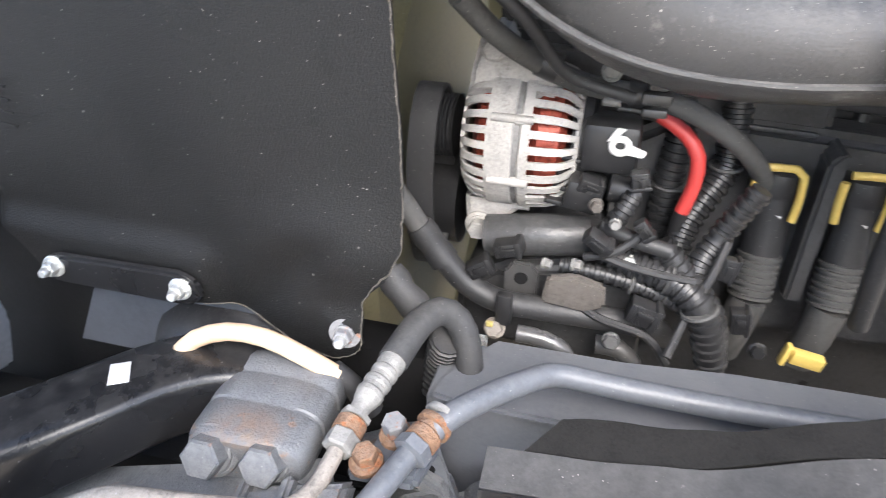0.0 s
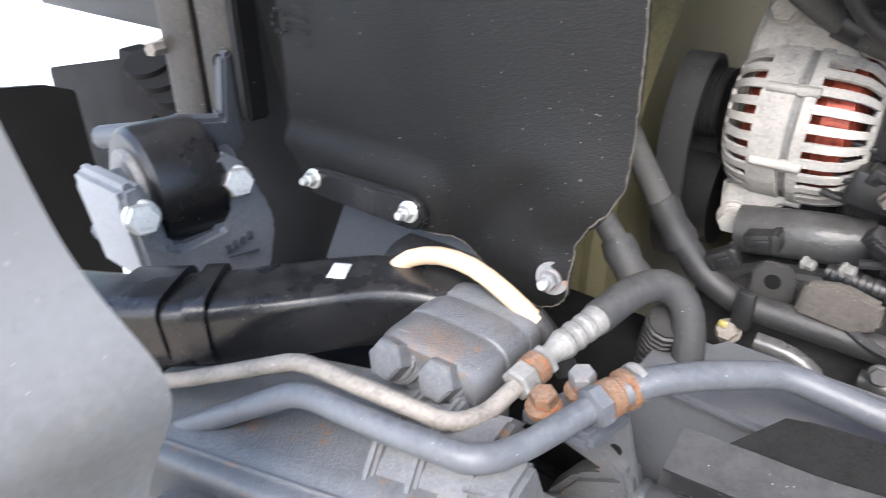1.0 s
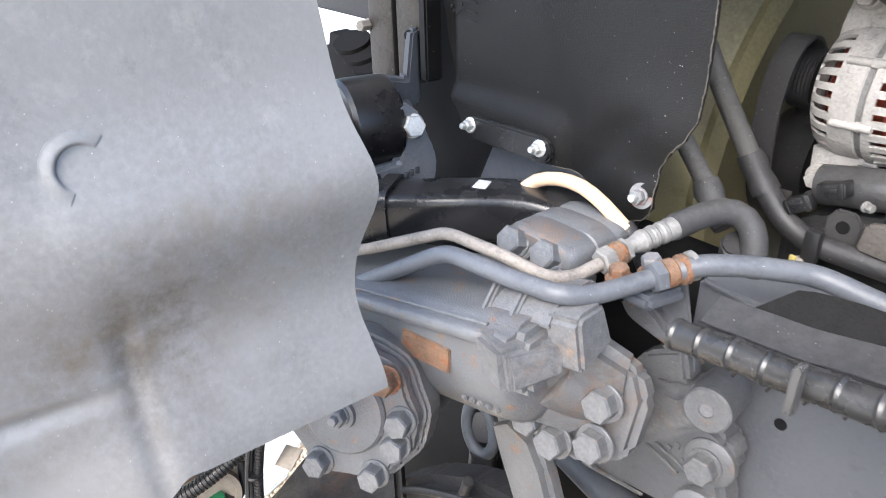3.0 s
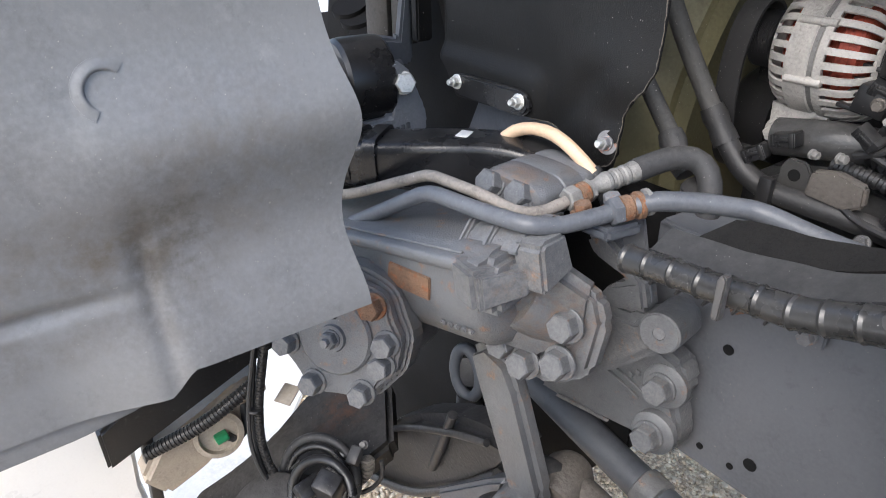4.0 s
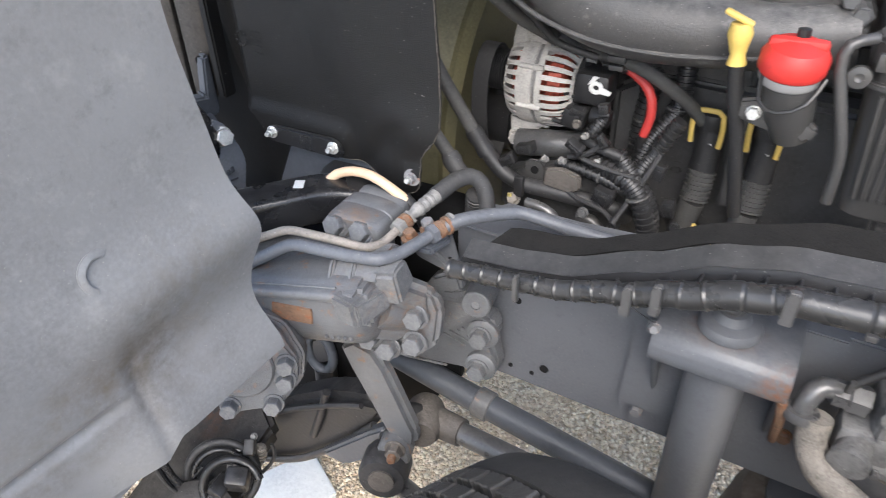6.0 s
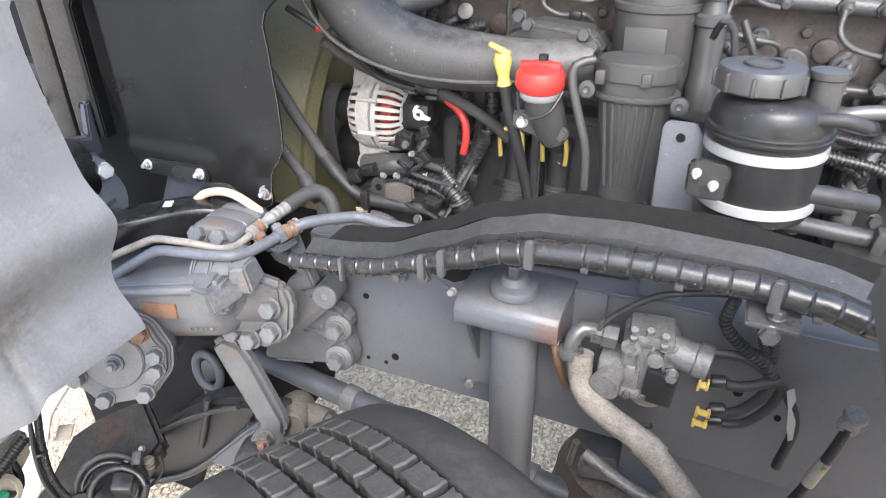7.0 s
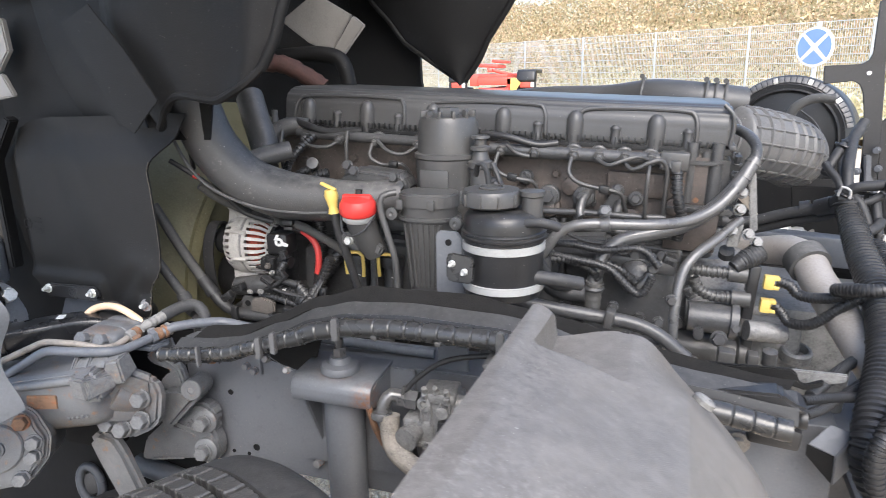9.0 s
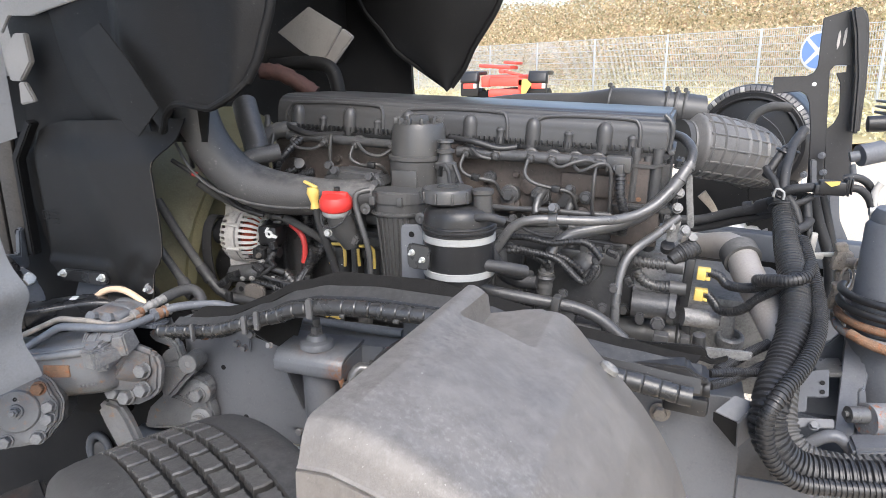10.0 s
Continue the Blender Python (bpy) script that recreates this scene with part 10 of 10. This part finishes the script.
for k, m_ in ((0, M_BLACK), (1, M_BLACK), (2, M_RUST), (3, M_RUSTYPAINT)):
    part("coil_pipe", sweep([Vector((1.590, 0.78, 1.165 - 0.026 * k)) + Vector((0.098 * math.cos(a), 0.098 * math.sin(a), 0.012 * math.sin(a * 0.5))) for a in (math.pi * (0.85 + 0.85 * i / 24) for i in range(25))], 0.0085, 12), m_, dry)
part("rusty_pipe", tube([(1.499, 0.7, 1.111), (1.508, 0.69, 1.109), (1.524, 0.68, 1.103), (1.583, 0.67, 1.086)], 0.010, 12), M_RUST, dry)
part("rusty_cylinder", tube([(1.517, 0.57, 0.994), (1.531, 0.575, 0.994), (1.593, 0.58, 1.001)], 0.030, 22), M_RUSTYPAINT, dry)
part("pin", joined(sweep([(1.477, 0.555, 1.006), (1.487, 0.56, 1.005)], 0.006, 12), sweep([(1.484, 0.558, 1.005), (1.516, 0.57, 1.003)], 0.0155, 16)), M_PIPE, dry)
part("bracket", prism([(1.512, 0.967), (1.504, 1.034), (1.509, 1.044), (1.517, 1.038), (1.529, 0.97)], "y", 0.60, 0.608, 0.003), M_CHASSIS, dry)
cross = thing("rear_cross_member", (1.5, 0.6, 0.85), "grey pressed steel cross member beside the rail", "cross member")
part("panel", prism([(1.46, 1.001), (1.528, 1.09), (1.543, 1.118), (1.66, 1.133), (1.73, 0.697), (1.462, 0.628), (1.422, 0.968)], "y", 0.82, 0.83, 0.003), M_CHASSIS, cross)
part("side_wall", slab_of([Vector((1.518, 0.8, 1.084)), Vector((1.479, 0.6, 0.936)), Vector((1.504, 0.56, 0.941)), Vector((1.555, 0.74, 1.026)), Vector((1.555, 0.78, 1.084))], Vector((-0.5, -0.8, 0.3)).normalized(), 0, 0.012, 0.004), M_CHASSIS, cross)
part("gusset", prism([(1.453, 1.018), (1.507, 1.026), (1.5, 1.015), (1.456, 1.008)], "y", 0.70, 0.78, 0.002), M_PIPE, cross)
part("shelf", slab_of([Vector((1.399, 0.66, 1.027)), Vector((1.465, 0.66, 1.045)), Vector((1.458, 0.6, 1.013)), Vector((1.422, 0.6, 1.007)), Vector((1.419, 0.57, 0.991)), Vector((1.389, 0.57, 0.985))], Vector((0, -0.75, 0.65)).normalized(), 0, 0.006, 0.002), M_CHASSIS, cross)
for at in ((1.45, 0.626, 1.03), (1.448, 0.606, 1.02)):
    part("shelf_hole", lathe([(0.0045, 0), (0.0045, 0.004), (0, 0.004)], at, (0, -0.75, 0.65), 14), M_DARKVOID, cross)
part("rib_plate", slab_of([Vector((1.401, 0.58, 0.97)), Vector((1.468, 0.58, 0.979)), Vector((1.469, 0.57, 0.965)), Vector((1.402, 0.57, 0.956))], Vector((0, -0.7, 0.7)).normalized(), 0, 0.006, 0.002), M_CHASSIS, cross)
part("lower_panel", prism([(1.289, 0.909), (1.407, 0.945), (1.539, 0.927), (1.572, 0.687), (1.318, 0.616)], "y", 0.66, 0.668, 0.003), M_CASTDARK, cross)
part("curved_web", sweep(spline([(1.416, 0.55, 0.928), (1.442, 0.55, 0.951), (1.468, 0.55, 0.962), (1.493, 0.55, 0.944), (1.504, 0.55, 0.911)], 0.01), 0.012, 12), M_CHASSIS, cross)
part("step_box", prism([(1.487, 0.966), (1.599, 0.99), (1.615, 0.89), (1.502, 0.861)], "y", 0.50, 0.56, 0.006), M_CHASSIS, cross)
bolt(cross, (1.433, 0.56, 0.971), (0, -0.7, 0.7), 0.014, 0.008, 1.4, M_CHASSIS)
part("back_wall", box((1.62, 1.0, 0.86), (0.5, 0.9, 0.02), (0, 0, 0), 0.004), M_CASTDARK, cross)
part("rear_web", prism([(1.348, 1.27), (1.442, 1.271), (1.502, 1.263), (1.57, 1.258), (1.608, 1.144), (1.645, 1.061), (1.686, 0.762), (1.406, 0.718)], "y", 1.45, 1.46, 0.003), M_TUNNEL, cross)
hb = thing("hollow_bracket", (1.30, 0.43, 0.93), "grey folded steel box bracket open at the front", "bracket")
q_ = [Vector((1.248, 0.4, 1.05)), Vector((1.28, 0.43, 1.071)), Vector((1.314, 0.43, 1.062)), Vector((1.285, 0.4, 1.036))]
dn_ = Vector((0.004, 0.012, -0.062))
part("top_plate", slab_of(q_, (q_[1] - q_[0]).cross(q_[3] - q_[0]).normalized() * -1, 0, 0.004, 0.001), M_CASTDARK, hb)
part("side_plate", slab_of([q_[3], q_[2], q_[2] + dn_, q_[3] + dn_ * 0.85], Vector((0.6, -0.8, 0)).normalized(), 0, 0.004, 0.001), M_CHASSIS, hb)
# Near-black slab across the opening: paints the shade inside the box.
part("front_void", slab_of([q_[0], q_[3], q_[3] + dn_ * 0.80, q_[0] + dn_ * 0.30], Vector((-0.6, -0.8, 0)).normalized(), -0.008, 0.002, 0.0), M_DARKVOID, hb)
part("back_tab", prism([(1.309, 1.076), (1.318, 1.082), (1.328, 1.002), (1.321, 0.995)], "y", 0.44, 0.448, 0.002), M_CHASSIS, hb)
rc = thing("rear_cable_channel", (1.12, 0.36, 1.06), "black cable channel end with conduit and plastic snap", "cable channel")
part("cover", prism([(1.046, 1.155), (1.134, 1.155), (1.217, 1.159), (1.227, 1.152), (1.23, 1.14), (1.239, 1.136), (1.254, 1.143), (1.263, 1.147), (1.262, 1.136), (1.24, 1.127), (1.219, 1.132), (1.048, 1.12)], "y", 0.42, 0.428, 0.002), M_SHIELD, rc)
part("top_plate", prism([(1.228, 1.137), (1.306, 1.138), (1.303, 1.124), (1.231, 1.107)], "y", 0.47, 0.478, 0.002), M_ALLOYDARK, rc)
part("ledge", prism([(1.088, 1.143), (1.138, 1.148), (1.197, 1.15), (1.212, 1.139), (1.233, 1.132), (1.233, 1.124), (1.203, 1.123), (1.104, 1.117)], "y", 0.345, 0.40, 0.004), M_BLACK, rc)
part("conduit", sweep(spline([(1.122, 0.37, 1.102), (1.236, 0.37, 1.106)], 0.003), lambda s: 0.0150 - (0.0012 if (s / 0.02) % 1 < 0.15 else 0), 16), M_BLACK, rc)
part("conduit_base", box((1.2, 0.4, 1.063), (0.075, 0.04, 0.035), (0, 4, 0), 0.008), M_BLACK, rc)
part("snap", joined(box((1.175, 0.345, 1.101), (0.010, 0.006, 0.012), (0, 0, 0), 0.002), box((1.175, 0.344, 1.093), (0.014, 0.006, 0.009), (0, 0, 0), 0.002)), M_BAND, rc)
for pts, r in (([(1.234, 0.4, 1.12), (1.276, 0.44, 1.111), (1.336, 0.5, 1.091)], 0.008), ([(1.236, 0.38, 1.107), (1.277, 0.44, 1.098), (1.349, 0.55, 1.096)], 0.008), ([(1.248, 0.42, 1.119), (1.31, 0.55, 1.107), (1.363, 0.65, 1.097)], 0.010)):
    part("loom_run", loom(list(pts), r, 0.006, 0.15), M_LOOM, rc)

# ---- fence, bank, parked truck and sign ----
fence = thing("mesh_fence", (0, 22, 0.55), "galvanised double wire mesh fence on posts", "fence")
fdir = Vector((2.5, -2.0, 0)).normalized()
f0 = Vector((-2.21, 24.03, 0.0))
post_me = None
for k in range(-6, 5):
    p = f0 + fdir * 3.2 * k
    if post_me is None:
        pb = box((0, 0, 1.55), (0.06, 0.04, 2.15), (0, 0, -38.7), 0.006)
        po = part("post", pb, M_GALV, fence)
        post_me = po.data
    else:
        po = new("post", post_me)
        po.parent, po.matrix_parent_inverse = fence, fence.matrix_basis.inverted()
    po.matrix_basis = Matrix.Translation(p)
wires = bmesh.new()
x0, x1 = -6 * 3.2, 4 * 3.2
n = int((x1 - x0) / 0.06)


def wire(bm, a, b, r):
    d = (b - a).normalized()
    u = d.orthogonal().normalized() * r
    w = d.cross(u)
    va = [bm.verts.new(a + q) for q in (u, w, -u, -w)]
    vb = [bm.verts.new(b + q) for q in (u, w, -u, -w)]
    for i in range(4):
        bm.faces.new((va[i], va[(i + 1) % 4], vb[(i + 1) % 4], vb[i]))


for i in range(n + 1):
    p = f0 + fdir * (x0 + 0.06 * i)
    wire(wires, p + Vector((0, 0, 0.62)), p + Vector((0, 0, 2.62)), 0.0065)
for k in range(11):
    z = 0.65 + 0.195 * k
    wire(wires, f0 + fdir * x0 + Vector((0, -0.01, z)), f0 + fdir * x1 + Vector((0, -0.01, z)), 0.011)
tagged(part("mesh_panel", wires, M_GALV, fence), kind="stuff")


def bank_material(name, cols, scale):
    m = mat(name, cols[0], 0.9, var=0.3, scale=2, bump=0.0)
    nt = m.node_tree
    ge = nt.nodes.new("ShaderNodeNewGeometry")
    cr = nt.nodes.new("ShaderNodeValToRGB")
    cr.color_ramp.elements[0].color, cr.color_ramp.elements[1].color = (*cols[0], 1), (*cols[-1], 1)
    for k, c in enumerate(cols[1:-1]):
        cr.color_ramp.elements.new((k + 1) / (len(cols) - 1)).color = (*c, 1)
    nt.links.new(ge.outputs["Random Per Island"], cr.inputs["Fac"])
    b = nt.nodes["Principled BSDF"]
    nt.links.new(cr.outputs["Color"], b.inputs["Base Color"])
    tr = nt.nodes.new("ShaderNodeBsdfTranslucent")
    nt.links.new(cr.outputs["Color"], tr.inputs["Color"])
    mx = nt.nodes.new("ShaderNodeMixShader")
    mx.inputs[0].default_value = 0.3
    nt.links.new(b.outputs[0], mx.inputs[1])
    nt.links.new(tr.outputs[0], mx.inputs[2])
    nt.links.new(mx.outputs[0], nt.nodes["Material Output"].inputs["Surface"])
    return m


M_LEAF = bank_material("autumn_leaves", ((0.20, 0.17, 0.09), (0.62, 0.50, 0.29), (0.68, 0.50, 0.31), (0.34, 0.32, 0.17), (0.84, 0.72, 0.50), (0.52, 0.34, 0.23)), 1)
M_DRYGRASS = bank_material("dry_grass", ((0.68, 0.60, 0.38), (0.80, 0.72, 0.50), (0.60, 0.57, 0.34), (0.88, 0.82, 0.62)), 1)
M_SOIL = mat("grassy_bank_soil", (0.42, 0.36, 0.20), 0.95, var=0.3, scale=1.5, bump=0.3, fine=20)


def bank_z(x, y):
    d = (Vector((x, y, 0)) - f0).dot(Vector((2.0, 2.5, 0)).normalized())
    return 0.55 * step01(-6, 0, d) + 1.0 * step01(1.0, 4.0, d) + 2.6 * step01(4, 12, d) + 0.25 * noise.noise(Vector((x * 0.4, y * 0.4, 0)))


bank = single("grassy_bank", sheet(lambda u, v: (-45 + 75 * u, 14 + 40 * v, bank_z(-45 + 75 * u, 14 + 40 * v) - 0.02), 70, 50, 0.02), M_SOIL, "rough grassy bank rising beyond the fence", "bank", kind="structure")


def tufts(name, material, label, cat, count, seed, dmin, dmax, smin, smax, lift):
    rnd = random.Random(seed)
    nrm = Vector((2.0, 2.5, 0)).normalized()
    verts, faces = [], []
    for _ in range(count):
        s, d = rnd.uniform(-24, 16), rnd.uniform(dmin, dmax)
        c = f0 + fdir * s + nrm * d
        hgt = lift * (0.45 + 0.55 * noise.noise(Vector((c.x * 0.35, c.y * 0.35, 3.1))) + 0.35) * rnd.random() ** 0.8
        c.z = bank_z(c.x, c.y) + max(0, hgt)
        q = Euler((rnd.uniform(-1.2, 1.2), rnd.uniform(-1.2, 1.2), rnd.uniform(0, 6.3))).to_matrix()
        w = rnd.uniform(smin, smax)
        k = len(verts)
        for v in ((-0.5, 0, 0), (0, -0.32, 0.12), (0.55, 0, 0.0), (0, 0.32, 0.1)):
            verts.append(c + q @ (Vector(v) * w))
        faces += [(k, k + 1, k + 2), (k, k + 2, k + 3)]
    me = bpy.data.meshes.new(name)
    me.from_pydata(verts, [], faces)
    me.materials.append(material)
    tagged(new(name, me), label, cat, kind="stuff")


tufts("hedge_leaves", M_LEAF, "dense autumn shrubs with brown and yellow leaves", "shrubs", 130000, 11, 1.8, 13.0, 0.06, 0.17, 2.3)
tufts("dry_grass", M_DRYGRASS, "dry straw coloured grass along the fence", "grass", 60000, 12, -3.5, 3.4, 0.05, 0.15, 0.32)

# Orange-pale red: the haze of distance is mixed into the paint colour.
M_TRUCKRED = mat("hazed_red_paint", (0.70, 0.085, 0.06), 0.45, var=0.2, scale=3, bump=0.1, dust=0.2)
truck = thing("red_truck", (-5.0, 22.0, 0.0), "red hook lift truck chassis parked before the fence", "truck")
part("chassis_frame", joined(box((-5.0, 23.6, 0.80), (0.9, 4.0, 0.3), (0, 0, 0), 0.02), box((-5.0, 21.9, 0.72), (2.0, 0.15, 0.35), (0, 0, 0), 0.02)), M_DARKVOID, truck)
part("hook_frame", joined(box((-5.0, 23.2, 1.36), (1.25, 2.8, 0.14), (0, 0, 0), 0.03), box((-4.75, 21.75, 1.20), (1.25, 0.16, 0.26), (0, 0, 0), 0.03), box((-5.55, 21.9, 1.22), (0.30, 0.3, 0.36), (0, 0, 8), 0.03), box((-5.75, 24.2, 1.72), (1.2, 1.2, 0.12), (0, 4, 0), 0.03), box((-4.85, 22.6, 1.50), (0.9, 0.2, 0.10), (0, 14, 20), 0.03), box((-4.3, 21.74, 1.05), (0.16, 0.14, 0.5), (0, 0, 0), 0.02)), M_TRUCKRED, truck)
part("lift_arm", joined(box((-5.3, 24.6, 1.86), (0.5, 1.0, 0.10), (0, 5, 0), 0.03), box((-5.2, 22.9, 1.55), (0.16, 2.0, 0.12), (0, 0, 10), 0.03)), M_TRUCKRED, truck)
part("red_tank", lathe([(0, -0.58), (0.12, -0.56), (0.17, -0.50), (0.17, 0.50), (0.12, 0.56), (0, 0.58)], (-4.80, 21.6, 0.82), (1, 0, 0), 24), M_TRUCKRED, truck)
for x in (-6.10, -3.72):
    part("mudguard", joined(box((x, 22.3, 1.50), (0.66, 1.0, 0.14), (0, 0, 0), 0.05), box((x, 21.80, 1.32), (0.64, 0.34, 0.40), (-20, 0, 0), 0.08, 3), box((x, 21.75, 0.95), (0.64, 0.14, 0.44), (0, 0, 0), 0.04)), M_BLACK, truck)
    part("tail_lamp", box((x + 0.02, 21.655, 1.08), (0.44, 0.06, 0.18), (0, 0, 0), 0.02), M_TRUCKRED, truck)
    part("lamp_lens", box((x + 0.22, 21.640, 1.08), (0.12, 0.06, 0.16), (0, 0, 0), 0.02), M_WHITE, truck)
    part("wheel", lathe([(0.2, -0.25), (0.48, -0.25), (0.5, 0), (0.48, 0.25), (0.2, 0.25)], (x, 22.6, 0.5), (1, 0, 0), 30), M_RUBBER, truck)
part("warning_board", slab_of([Vector((-4.22, 21.5, 0.80)), Vector((-4.08, 21.5, 0.80)), Vector((-3.86, 21.5, 1.15)), Vector((-4.05, 21.5, 1.32)), Vector((-4.2, 21.5, 1.28))], Vector((0, -1, 0)), 0, 0.02, 0.004), M_YELLOW, truck)

SG = Vector((2.601, 9, 1.804))
sign = thing("round_sign", (SG.x, SG.y, 0), "round blue traffic sign with a white cross on a post", "traffic sign")
part("disc", lathe([(0.0, 0.012), (0.225, 0.012), (0.24, 0.006), (0.24, -0.01), (0, -0.01)], SG, (-0.62, -0.78, 0), 48), M_WHITE, sign)
sx = Vector((0.78, -0.62, 0))
for a in range(4):
    d = math.radians(90 * a)
    outline = []
    for t in range(9):
        b = d + radians(-39 + 78 * t / 8)
        outline.append(SG + 0.21 * (math.cos(b) * sx + math.sin(b) * Vector((0, 0, 1))))
    outline.append(SG + 0.04 * (math.cos(d) * sx + math.sin(d) * Vector((0, 0, 1))))
    part("blue_field", slab_of(outline, Vector((-0.62, -0.78, 0)), 0.010, 0.016, 0.001), M_BLUE, sign)
part("post", tube([(SG.x + 0.03, SG.y + 0.04, 0), (SG.x + 0.03, SG.y + 0.04, SG.z + 0.3)], 0.03, 14), M_GALV, sign)
